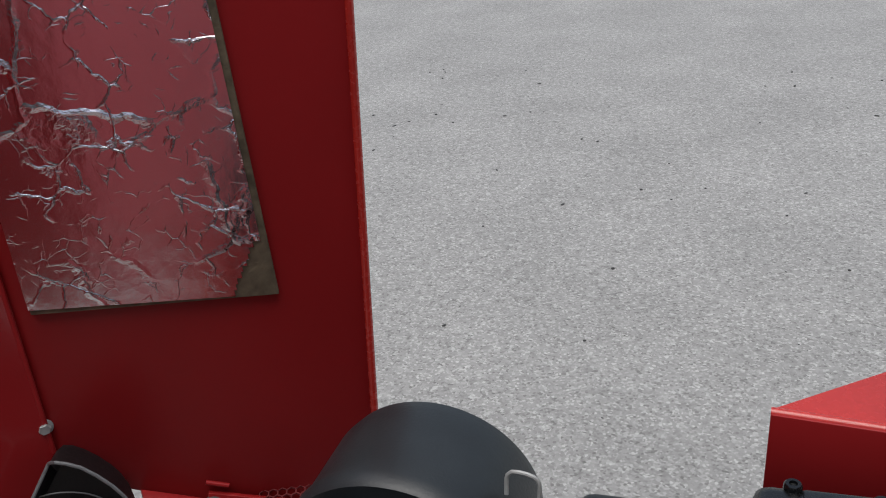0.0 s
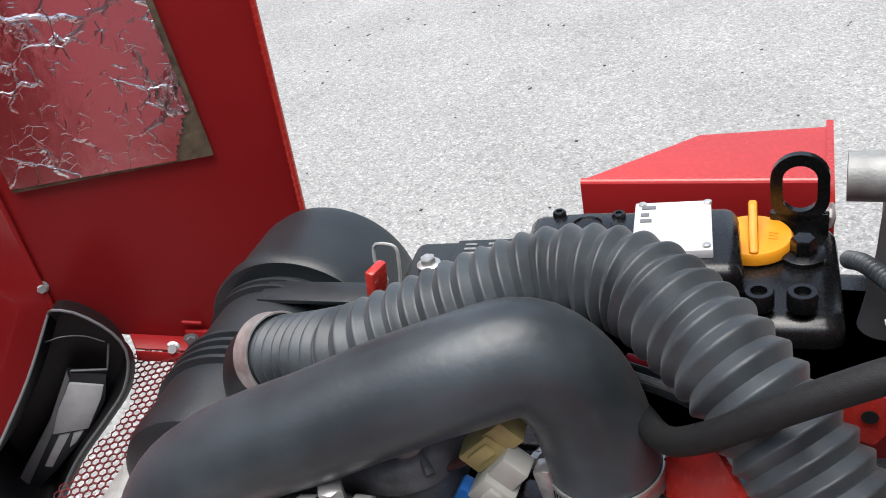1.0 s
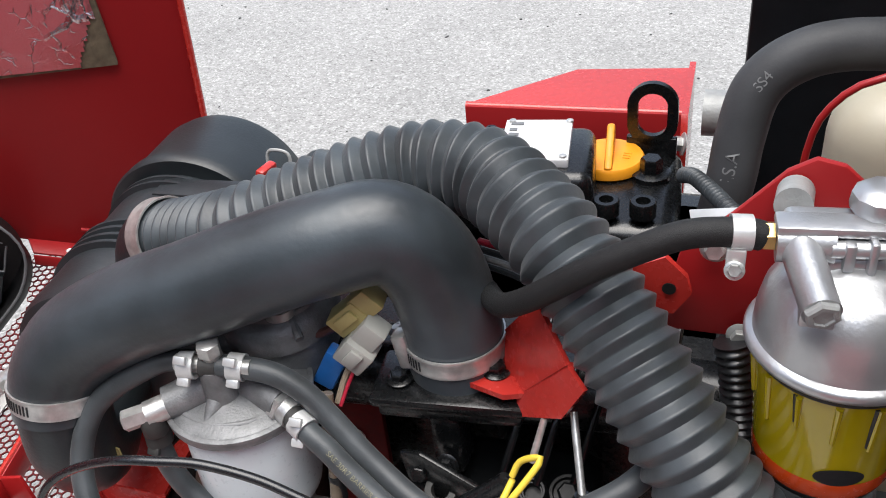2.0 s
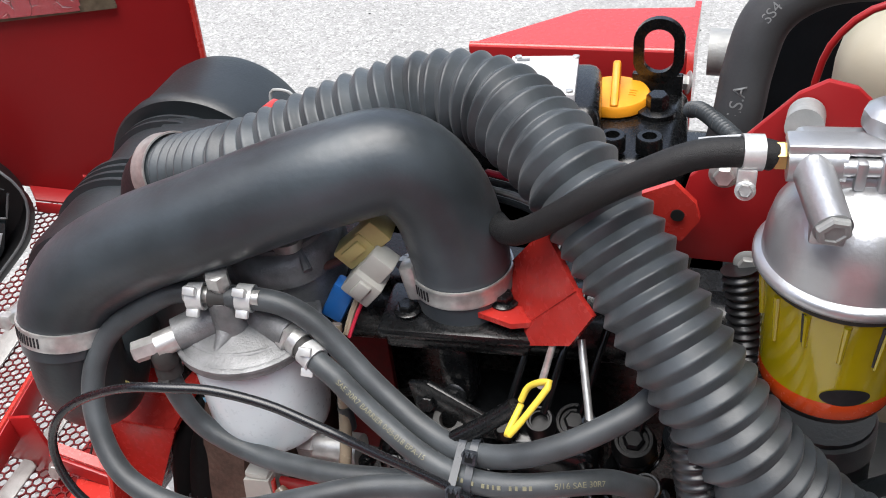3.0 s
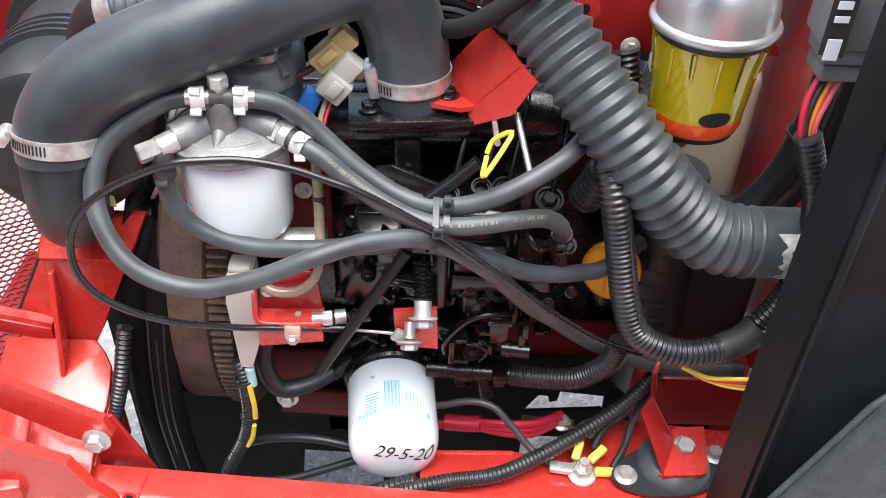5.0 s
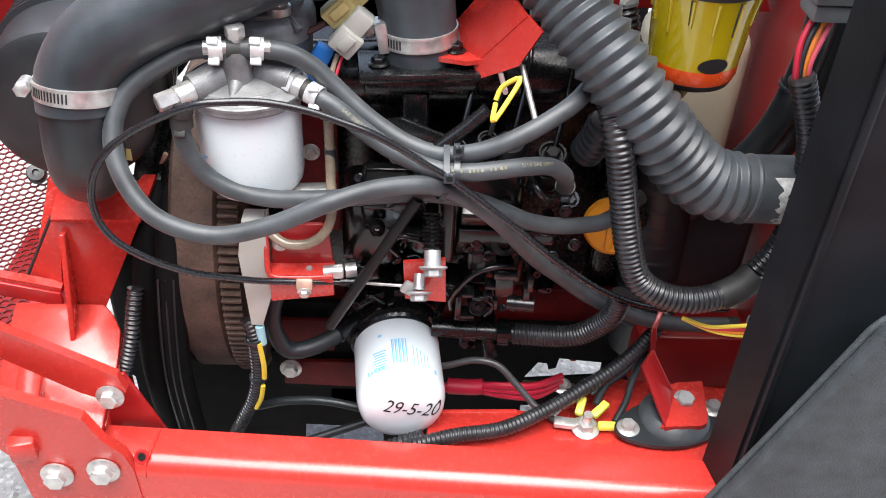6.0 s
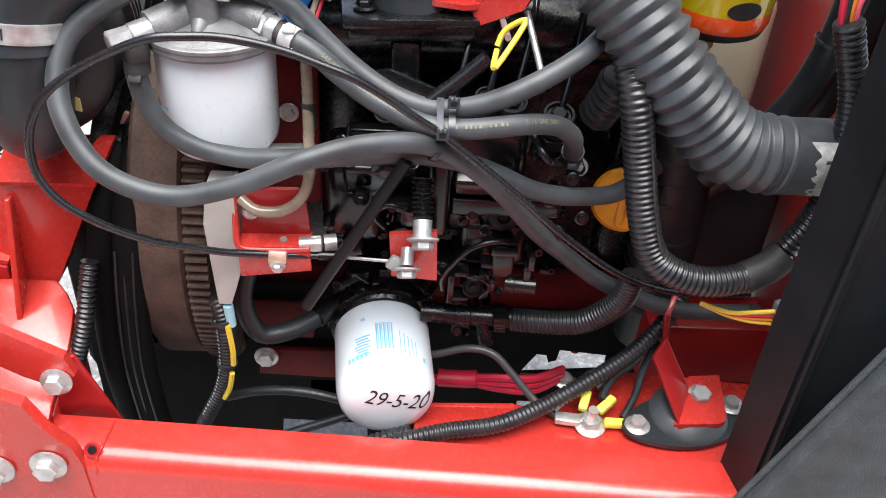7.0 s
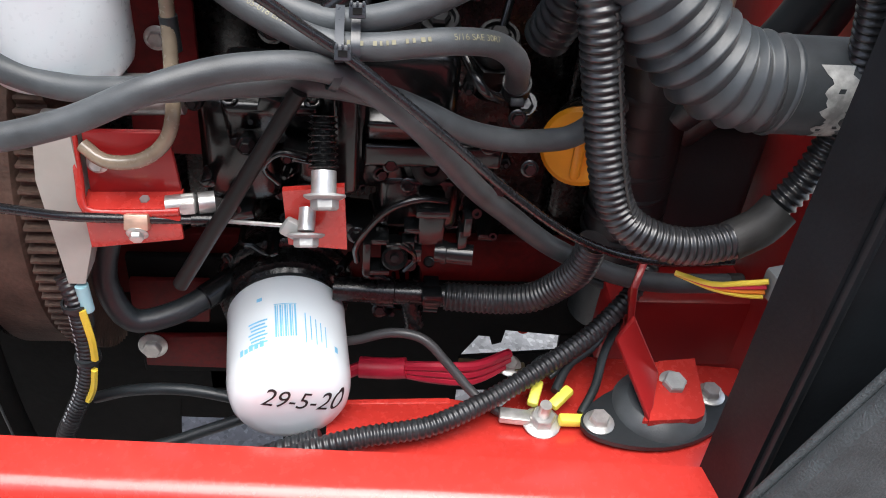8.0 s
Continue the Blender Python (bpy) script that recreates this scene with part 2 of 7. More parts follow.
def join(*bms):
    out = bmesh.new()
    for b in bms:
        me = bpy.data.meshes.new("tmp")
        b.to_mesh(me)
        b.free()
        out.from_mesh(me)
        bpy.data.meshes.remove(me)
    return out


def spline(pts, step=0.004):
    """A smooth line through the points, at about even steps."""
    P = [Vector(p) for p in pts]
    P = [2 * P[0] - P[1]] + P + [2 * P[-1] - P[-2]]
    out = []
    for i in range(1, len(P) - 2):
        a, b, c, d = P[i - 1 : i + 3]
        k = max(2, int((c - b).length / step))
        for j in range(k):
            t = j / k
            out.append(0.5 * (2 * b + (c - a) * t + (2 * a - 5 * b + 4 * c - d) * t * t + (3 * b - a - 3 * c + d) * t**3))
    out.append(P[-2])
    return out


def sweep(line, radius, seg=20, caps=True):
    """A round body along a line; radius is a number or a function of the way along in metres."""
    bm = bmesh.new()
    t0 = (line[1] - line[0]).normalized()
    side = t0.orthogonal().normalized()
    rings, way = [], 0.0
    for i, p in enumerate(line):
        t = (line[min(i + 1, len(line) - 1)] - line[max(i - 1, 0)]).normalized()
        side = (side - t * side.dot(t)).normalized()
        up = t.cross(side)
        if i:
            way += (p - line[i - 1]).length
        r = radius(way) if callable(radius) else radius
        rings.append([bm.verts.new(p + r * (math.cos(a) * side + math.sin(a) * up)) for a in [2 * math.pi * k / seg for k in range(seg)]])
    for a, b in zip(rings, rings[1:]):
        for k in range(seg):
            bm.faces.new((a[k], a[(k + 1) % seg], b[(k + 1) % seg], b[k]))
    if caps:
        bm.faces.new(rings[0][::-1])
        bm.faces.new(rings[-1])
    return bm


def ribbed(pts, r, pitch, depth, seg=28, sharp=1.0, neck=0.0):
    """A corrugated hose: ribs of the given pitch and depth, drawn in by a share at its first end."""
    line = spline(pts, pitch / (8 if sharp == 1.0 else 18))

    def ridge(w):
        """Sharp-crested rings like a bellows, or a plain wave."""
        if sharp == 1.0:
            return 0.5 + 0.5 * math.cos(2 * math.pi * w / pitch)
        f = (w / pitch) % 1.0
        k = 1.0 - abs(2 * f - 1.0)
        return min(0.95, 0.04 + k)

    return sweep(line, lambda w: (r - depth + depth * ridge(w)) * (1 - neck * max(0.0, 1 - w / 0.07)), seg)


def lathe(profile, at, axis=(0, 0, 1), seg=32, close=True):
    """Turns (radius, height) pairs about an axis."""
    bm = bmesh.new()
    q = Vector((0, 0, 1)).rotation_difference(Vector(axis).normalized())
    rings = []
    for r, h in profile:
        rings.append([bm.verts.new(Vector(at) + q @ Vector((r * math.cos(2 * math.pi * k / seg), r * math.sin(2 * math.pi * k / seg), h))) for k in range(seg)])
    for a, b in zip(rings, rings[1:]):
        for k in range(seg):
            bm.faces.new((a[k], a[(k + 1) % seg], b[(k + 1) % seg], b[k]))
    if close:
        bm.faces.new(rings[0][::-1])
        bm.faces.new(rings[-1])
    return bm


def rod(a, b, r, r2=None, seg=16):
    a, b = Vector(a), Vector(b)
    return lathe([(r, 0), (r2 or r, (b - a).length)], a, b - a, seg)


def box(c, size, rz=0, rx=0, ry=0, bevel=0.003, seg=2):
    bm = bmesh.new()
    bmesh.ops.create_cube(bm, size=1)
    bmesh.ops.scale(bm, vec=size, verts=bm.verts)
    if bevel:
        bmesh.ops.bevel(bm, geom=bm.edges[:], offset=min(bevel, 0.45 * min(size)), segments=seg, profile=0.5, affect="EDGES")
    bmesh.ops.transform(bm, matrix=pose(*c, rx, ry, rz), verts=bm.verts)
    return bm


def plate(pts, thick, bevel=0.0012):
    """A flat sheet with the given outline, thickened along its normal."""
    bm = bmesh.new()
    f = bm.faces.new([bm.verts.new(p) for p in pts])
    f.normal_update()
    n = f.normal.copy()
    ext = bmesh.ops.extrude_face_region(bm, geom=[f])
    bmesh.ops.translate(bm, vec=-n * thick, verts=[v for v in ext["geom"] if isinstance(v, bmesh.types.BMVert)])
    bmesh.ops.recalc_face_normals(bm, faces=bm.faces)
    if bevel:
        bmesh.ops.bevel(bm, geom=bm.edges[:], offset=min(bevel, thick * 0.4), segments=2, profile=0.5, affect="EDGES")
    return bm


def bolt_mesh(at, axis, r=0.008, washer=True):
    """A hex flange bolt head."""
    at, ax = Vector(at), Vector(axis).normalized()
    prof_w = [(r * 1.05, 0), (r * 1.5, 0.0005), (r * 1.5, r * 0.22), (r * 1.2, r * 0.4), (r * 0.95, r * 0.42)]
    hexa = lathe([(r, r * 0.35), (r, r * 1.0), (r * 0.88, r * 1.15), (r * 0.5, r * 1.13)], at, ax, 6)
    return join(lathe(prof_w, at, ax, 24), hexa) if washer else hexa


def bolt(parent, at, axis, r=0.008, material=None, label=""):
    return part("bolt", bolt_mesh(at, axis, r), material or STEEL, parent, label, smooth=30)


def hose_clamp(name, at, axis, r, width=0.012, screw=(0, -1, 0), label="stainless worm-drive hose clamp", slots=True):
    """A worm-drive clamp: slotted band, screw housing and hex screw."""
    at, ax = Vector(at), Vector(axis).normalized()
    th = thing(name, at, label, "hose clamp", "hose clamps")
    w = width / 2
    part("band", lathe([(r, -w), (r + 0.0012, -w), (r + 0.0016, -w * 0.8), (r + 0.0012, -w * 0.6), (r + 0.0012, w * 0.6), (r + 0.0016, w * 0.8), (r + 0.0012, w), (r, w), (r, -w)], at, ax, 48, False), STEEL, th)
    s = Vector(screw)
    s = (s - ax * s.dot(ax)).normalized()
    t = ax.cross(s)
    c = at + s * (r + 0.006)
    part("screw_housing", join(rod(c - t * 0.008, c + t * 0.008, 0.0055), lathe([(0.0058, 0), (0.0058, 0.006), (0.004, 0.007)], c + t * 0.008, t, 6)), STEEL, th)
    if slots:
        bms = []
        for k in range(12):
            a = 0.5 + k * 0.085
            d = s * math.cos(a) + t * math.sin(a)
            e = ax.cross(d)
            p = at + d * (r + 0.0013)
            q = Matrix((e, ax, d)).transposed().to_4x4()
            b = bmesh.new()
            bmesh.ops.create_cube(b, size=1)
            bmesh.ops.scale(b, vec=(0.0011, width * 0.55, 0.0006), verts=b.verts)
            bmesh.ops.transform(b, matrix=Matrix.Translation(p) @ q, verts=b.verts)
            bms.append(b)
        part("band_slots", join(*bms), INK, th, smooth=0)
    return th


def letters(body, size, thin=0.0):
    """The flat mesh of a line of lettering, centred."""
    cu = bpy.data.curves.new("lettering", "FONT")
    cu.body, cu.size, cu.align_x, cu.align_y = body, size, "CENTER", "CENTER"
    cu.offset = -thin
    ob = new("lettering", cu)
    bpy.context.view_layer.update()
    me = bpy.data.meshes.new_from_object(ob.evaluated_get(bpy.context.evaluated_depsgraph_get()))
    bm = bmesh.new()
    bm.from_mesh(me)
    bpy.data.objects.remove(ob)
    bpy.data.meshes.remove(me)
    return bm


def wrap(bm, at, axis, r, out, along=True):
    """Wraps flat lettering round a cylinder; out: the way the lettering faces. along: it runs along the axis, else round it."""
    at, ax = Vector(at), Vector(axis).normalized()
    o = Vector(out)
    o = (o - ax * o.dot(ax)).normalized()
    s = o.cross(ax) if along else ax.cross(o)
    for v in bm.verts:
        x, y = v.co.x, v.co.y
        run, turn = (x, y) if along else (y, x)
        a = turn / r
        v.co = at + ax * run + (o * math.cos(a) + s * math.sin(a)) * r
    return bm


# ---- ground ----
g = bmesh.new()
bmesh.ops.create_grid(g, x_segments=40, y_segments=40, size=150)
tagged(part("ground", g, ASPHALT), "worn pale grey asphalt yard with fine stone specks", "ground", kind="structure")
random.seed(4)
chips = bmesh.new()
for k in range(190):
    x, y, r = random.uniform(-3.2, 1.2), random.uniform(0.9, 4.6), random.uniform(0.0018, 0.0065)
    m4 = Matrix.Translation((x, y, r * 0.25)) @ Matrix.Rotation(random.uniform(0, 6.28), 4, "Z") @ Matrix.Diagonal((r * random.uniform(0.8, 2.4), r, r * 0.5, 1))
    bmesh.ops.create_icosphere(chips, subdivisions=1, radius=1, matrix=m4)
tagged(part("grit", chips, DUSTY), "scattered dark grit and leaf crumbs on the asphalt", "grit", kind="stuff")

# unseen low red wall added behind the viewer, reddens the foil, closes the yard
tagged(part("reflected_wall", box((0.63, -1.15, 0.50), (1.39, 0.12, 1.00), bevel=0.01), mat("reflected_red", (0.70, 0.13, 0.14), 0.7, var=0.3, scale=3)), "unseen red wall added behind the camera for the foil to reflect", "wall", kind="structure")

# unseen dark wall added further back, blocks low southern sky, closes the yard
tagged(part("sky_block_wall", box((0.4, -3.6, 1.7), (12.0, 0.25, 3.4), bevel=0.02), mat("sky_block_grey", (0.13, 0.125, 0.12), 0.85, var=0.35, scale=2.5, bump=0.3, bscale=60)), "unseen dark grey wall added across the yard to block low sky", "wall", kind="structure")

# ---- opened hood: side wall with foil, top, grille ----
hood = thing("engine_hood", (-0.55, 0.52, 0.52), "tilted-open glossy red sheet-metal engine hood with foil lining", "hood")
DV, NV = Vector((-0.836, -0.549, 0)), Vector((0.549, -0.836, 0))
HA = Vector((-0.367, 0.653, 0))


def on_hood(u, z, off=0.0):
    """A place on the hood's wall: u metres from its free edge, at height z."""
    return HA + DV * u + NV * off + Vector((0, 0, z))


def sheet(a, b, z0, z1, mat_, name, parent, th=0.006):
    return part(name, plate([on_hood(a, z0), on_hood(b, z0), on_hood(b, z1), on_hood(a, z1)], th), mat_, parent)


part("wall_panel", plate([on_hood(0.015, 0.49), on_hood(-0.048, 1.75), on_hood(0.331, 1.75), on_hood(0.331, 0.625), on_hood(0.262, 0.592)], 0.004), RED_HOOD_SHADE, hood)
part("edge_flange", sweep([on_hood(0.017, 0.54, 0.001), on_hood(-0.017, 1.2, 0.001), on_hood(-0.046, 1.75, 0.001)], 0.004, 12), RED, hood)
c0 = on_hood(0.331, 0)
c1 = c0 + Vector((-0.12, -0.60, 0))


def on_top(k, z):
    """A place on the hood's top sheet: k from the fold (0) to its far edge (1)."""
    return Vector((c0.x + (c1.x - c0.x) * k, c0.y + (c1.y - c0.y) * k, z))


part("top_panel", plate([on_top(0, 0.655), on_top(0, 1.75), on_top(1, 1.75), on_top(1, 0.52), on_top(0.6, 0.515), on_top(0.33, 0.52), on_top(0.24, 0.545), on_top(0.14, 0.59)], -0.004), RED_TOP, hood)
# unseen near side of the hood, added to shade the left chassis
c2 = Vector((-0.345, -0.13, 0))
part("near_shade_panel", plate([(c1.x, c1.y, 0.50), (c1.x, c1.y, 1.15), (c2.x, c2.y, 1.0), (c2.x, c2.y, 0.50)], -0.004), RED_HOOD_SHADE, hood)
part("fold_bead", sweep([c0 + NV * 0.004 + Vector((0, 0, z)) for z in (0.66, 0.9, 1.75)], 0.003, 10), RED_HOOD_SHADE, hood)
bolt(hood, on_hood(0.333, 0.690, 0.003), NV + DV * -0.4, 0.006, PAINT_GREY)
part("bottom_flange", plate([on_hood(0.262, 0.592, 0.0), on_hood(0.10, 0.524, 0.0), on_hood(0.10, 0.516, 0.022), on_hood(0.256, 0.582, 0.022)], 0.004), RED_HOOD_SHADE, hood)
part("flange_lip", plate([on_hood(0.256, 0.582, 0.022), on_hood(0.10, 0.516, 0.022), on_hood(0.10, 0.500, 0.023), on_hood(0.258, 0.568, 0.023)], 0.003), RED_HOOD_SHADE, hood)
part("hinge_plate", plate([on_hood(0.194, 0.582, 0.004), on_hood(0.10, 0.548, 0.004), on_hood(0.10, 0.516, 0.004), on_hood(0.198, 0.556, 0.004)], 0.006, 0.0015), RED_SHADE, hood)
part("hinge_pin", rod(on_hood(0.194, 0.595, 0.008), on_hood(0.172, 0.586, 0.008), 0.0026, seg=12), RED_HOOD_SHADE, hood)
bolt(hood, on_hood(0.190, 0.568, 0.008), NV, 0.0065, GREY_BOX)
bolt(hood, on_hood(0.214, 0.566, 0.018), NV + Vector((0, 0, 0.6)), 0.0065)

# foil-faced insulation, wrinkled, a torn corner showing the backing
random.seed(11)
fb = bmesh.new()
NU, NZ = 90, 120
fu0, fu1, fz0, fz1 = 0.094, 0.312, 0.803, 1.55
grid = []
for i in range(NZ + 1):
    row = []
    for j in range(NU + 1):
        z = fz0 + (fz1 - fz0) * i / NZ
        left = fu0 + 0.042 * (z - fz0)
        u = left + (fu1 - left) * j / NU
        z += 0.018 * (j / NU) * (1 - i / NZ)
        p = Vector((u * 30, z * 30, 0))
        w = abs(noise.noise(p)) * 0.6 + abs(noise.noise(p * 2.3)) * 0.4
        row.append(fb.verts.new(on_hood(u, z, 0.010 + 0.0004 * (0.5 - w))))
    grid.append(row)
for i in range(NZ):
    for j in range(NU):
        if not (j < 14 and i < 9 and j + i * 1.4 < 14):
            fb.faces.new((grid[i][j], grid[i][j + 1], grid[i + 1][j + 1], grid[i + 1][j]))
foil = part("foil_lining", fb, FOIL, hood, "crumpled aluminium-foil insulation sheet with a torn corner", smooth=180)
part("foam_backing", plate([on_hood(0.088, 0.800, 0.008), on_hood(0.119, 1.55, 0.008), on_hood(0.312, 1.55, 0.008), on_hood(0.312, 0.815, 0.008)], 0.008), mat("foam_backing", (0.20, 0.16, 0.10), 0.9, var=0.5, scale=60, bump=0.4), hood, "brown foam backing of the foil")

# perforated grille: one sheet of hexagonal holes
gr = bmesh.new()


def honeycomb(bm, to_world, nx, ny, keep, p=0.0097, hole=0.84):
    for i in range(nx):
        for j in range(ny):
            cx, cy = p * math.sqrt(3) / 2 * i * 1.0, p * (j + 0.5 * (i % 2))
            if not keep(cx, cy):
                continue
            o, q = [], []
            for k in range(6):
                a = math.pi / 3 * k
                dx, dy = math.cos(a) * p / math.sqrt(3), math.sin(a) * p / math.sqrt(3)
                o.append(bm.verts.new(to_world(cx + dx, cy + dy)))
                q.append(bm.verts.new(to_world(cx + dx * hole, cy + dy * hole)))
            for k in range(6):
                bm.faces.new((o[k], o[(k + 1) % 6], q[(k + 1) % 6], q[k]))


GX, GY = -0.80, 0.02


def off_lamp(x, y):
    """True where the grille runs clear of the headlight and the hood's wall."""
    d = Vector((GX + x, GY + y, 0)) - HA
    u, o = d.dot(DV), d.dot(NV)
    return y < 0.62 and x < 0.53 and o > 0.004 and u < 0.266 + 0.9 * max(0.0, o - 0.09)

def on_grille(x, y):
    o = (Vector((GX + x, GY + y, 0)) - HA).dot(NV)
    return Vector((GX + x, GY + y, 0.565 - 0.2 * min(o, 0.25)))


honeycomb(gr, on_grille, 64, 66, off_lamp)
bmesh.ops.remove_doubles(gr, verts=gr.verts, dist=0.0004)
ext = bmesh.ops.extrude_face_region(gr, geom=gr.faces[:])
bmesh.ops.translate(gr, vec=(0, 0, -0.0016), verts=[v for v in ext["geom"] if isinstance(v, bmesh.types.BMVert)])
grille = part("grille_mesh", gr, RED_MESH, hood, "red perforated grille with hexagonal holes", smooth=0)
for a, b, c, d in (((-0.497, 0.287), (-0.500, 0.362), (-0.476, 0.338), (-0.472, 0.275)), ((-0.357, 0.197), (-0.370, 0.278), (-0.350, 0.270), (-0.341, 0.195)), ((-0.352, 0.112), (-0.357, 0.178), (-0.338, 0.168), (-0.333, 0.116))):
    part("grille_strip", plate([on_grille(x - GX, y - GY) + Vector((0, 0, 0.003)) for x, y in (a, b, c, d)], 0.003), PAINT_GREY, hood)
part("grille_frame", box((-0.262, 0.20, 0.515), (0.022, 0.42, 0.022), rz=14), RED, hood)
part("grille_frame", box((-0.40, 0.085, 0.52), (0.24, 0.022, 0.022), rz=-14), RED, hood)
part("backing_sheet", plate([(-0.322, 0.06, 0.497), (-0.20, 0.06, 0.497), (-0.24, 0.33, 0.497), (-0.325, 0.33, 0.497)], -0.003), RED_SHADE, hood)
bolt(hood, (-0.312, 0.170, 0.520), (0.1, -0.9, 0.4), 0.0075)

# headlight set in the grille, seen from behind
lamp = thing("headlight", (-0.62, 0.42, 0.50), "black plastic headlight bucket with ribbed grey socket, in the hood", "headlight")
RIM = spline([(-0.617, 0.441, 0.672), (-0.595, 0.432, 0.686), (-0.578, 0.443, 0.676), (-0.559, 0.455, 0.650), (-0.549, 0.462, 0.622), (-0.550, 0.461, 0.593), (-0.566, 0.450, 0.555), (-0.597, 0.430, 0.519), (-0.640, 0.402, 0.473), (-0.668, 0.375, 0.430), (-0.676, 0.345, 0.41), (-0.674, 0.30, 0.44), (-0.670, 0.275, 0.48), (-0.660, 0.275, 0.53), (-0.642, 0.328, 0.570), (-0.630, 0.389, 0.617), (-0.617, 0.441, 0.672)], 0.012)[:-1]
MID = sum(RIM, Vector()) / len(RIM)


def lamp_ring(k, deep, drop=0.0):
    """The rim drawn in about its middle and carried back towards the hood's wall (deep from 0 to 1)."""
    out = []
    for v in RIM:
        w = MID + (v - MID) * k
        o = (w - HA).dot(NV)
        out.append(w - NV * (o - 0.012) * deep - Vector((0, 0, drop)))
    return out


hb = bmesh.new()
rings = [[hb.verts.new(v) for v in r] for r in (lamp_ring(1.0, 0.5, 0.020), lamp_ring(1.02, 0.06, 0.006), lamp_ring(1.015, 0.0), lamp_ring(1.0, -0.02), lamp_ring(0.985, 0.08), lamp_ring(0.95, 0.7), lamp_ring(0.90, 1.0))]
for a, b in zip(rings, rings[1:]):
    for k in range(len(a)):
        hb.faces.new((a[k], a[(k + 1) % len(a)], b[(k + 1) % len(b)], b[k]))
hb.faces.new(rings[-1])
part("bucket", hb, LAMP_BLACK, lamp, smooth=50)
edge = lamp_ring(1.008, -0.02)
part("rim", sweep(edge + edge[:1], 0.0018, 8), GREY_BOX, lamp, "pale grey rim edge")


def facing(quads, off, th, mat_, name, parent):
    return part(name, plate([on_hood(u, z, off) for u, z in quads], th, 0.0008), mat_, parent)


sock = facing([(0.338, 0.589), (0.295, 0.570), (0.310, 0.533), (0.345, 0.494), (0.407, 0.447), (0.440, 0.425), (0.450, 0.440), (0.362, 0.552)], 0.030, 0.010, BLACK_SOFT, "socket", lamp)
facing([(0.339, 0.574), (0.303, 0.557), (0.313, 0.539), (0.343, 0.501), (0.386, 0.507), (0.366, 0.540)], 0.036, 0.008, SOCKET, "socket_face", sock)
facing([(0.335, 0.592), (0.337, 0.578), (0.386, 0.508), (0.445, 0.438), (0.452, 0.452), (0.381, 0.528)], 0.037, 0.006, GREY_BOX, "socket_wall", sock)
facing([(0.380, 0.502), (0.367, 0.500), (0.407, 0.456), (0.415, 0.461)], 0.036, 0.006, SOCKET, "strip", sock)
facing([(0.363, 0.499), (0.350, 0.499), (0.365, 0.484), (0.376, 0.479)], 0.036, 0.006, SOCKET, "strip", sock)
for u0, z0, u1, z1 in ((0.328, 0.570, 0.372, 0.507), (0.316, 0.563, 0.357, 0.506)):
    part("groove", sweep([on_hood(u0, z0, 0.0365), on_hood((u0 + u1) / 2, (z0 + z1) / 2, 0.0365), on_hood(u1, z1, 0.0365)], 0.0010, 6), BLACK_SOFT, sock)
part("step_edge", sweep(spline([on_hood(u, z, 0.045) for u, z in ((0.344, 0.640), (0.321, 0.641), (0.297, 0.634), (0.278, 0.619))], 0.006), 0.0008, 6), GREY_BOX, lamp)
part("wire_bracket", sweep([on_hood(0.277, 0.611, 0.040), on_hood(0.284, 0.594, 0.040), on_hood(0.291, 0.577, 0.040), on_hood(0.311, 0.583, 0.040), on_hood(0.332, 0.589, 0.040)], 0.0015, 6), GREY_BOX, lamp)

# ---- red chassis round the engine ----
frame_red = thing("chassis_frame", (0.1, 0.1, 0.0), "glossy red painted welded steel loader frame with bolts", "frame")


def tilt(x):
    return 0.490


def beam(x0, x1, back, n=14):
    """The front sill: folded sheet with a rounded top edge."""
    prof = [(back, -0.012), (back, 0.0)] + [(0.012 - 0.016 * math.sin(a) + 0.0, -0.016 + 0.016 * math.cos(a)) for a in [math.pi / 2 * k / 6 for k in range(7)]] + [(-0.004, -0.20), (0.002, -0.20), (0.002, -0.02), (0.012, -0.010), (back, -0.012)]
    bm = bmesh.new()
    rows = []
    for i in range(n + 1):
        x = x0 + (x1 - x0) * i / n
        rows.append([bm.verts.new((x, y + 0.010 - 0.055 * (x + 0.1), tilt(x) + z)) for y, z in prof])
    for a, b in zip(rows, rows[1:]):
        for k in range(len(prof) - 1):
            bm.faces.new((a[k], b[k], b[k + 1], a[k + 1]))
    bmesh.ops.recalc_face_normals(bm, faces=bm.faces)
    return bm


part("front_sill", beam(-0.165, 0.50, 0.038), RED, frame_red, smooth=50)
part("weld_seam", sweep(spline([(-0.1130, 0.046, tilt(-0.113) + 0.0006), (-0.1150, 0.022, tilt(-0.115) + 0.0006), (-0.1175, 0.012, tilt(-0.1175) - 0.003), (-0.1185, 0.0065, tilt(-0.1185) - 0.016)], 0.002), lambda w: 0.0011 + 0.0004 * math.sin(w * 2400), 8), RED, frame_red)
for x in (-0.121,):
    p = Vector((x, 0.0175 - 0.055 * (x + 0.1), tilt(x) - 0.0015))
    part("drilled_hole", lathe([(0.0065, 0), (0.0065, 0.0012), (0.005, 0.0014), (0.0045, 0.0004), (0.0001, 0.0003)], p + Vector((0, -0.0035, 0.003)), (0, -1, 0.6), 20), RED_SHADE, frame_red)
    # black disc painted in for the dark of the hole
    part("hole_dark", lathe([(0.0034, 0), (0.0034, 0.0008), (0.0001, 0.0008)], p + Vector((0, -0.0040, 0.0033)), (0, -1, 0.6), 20), VOID, frame_red)
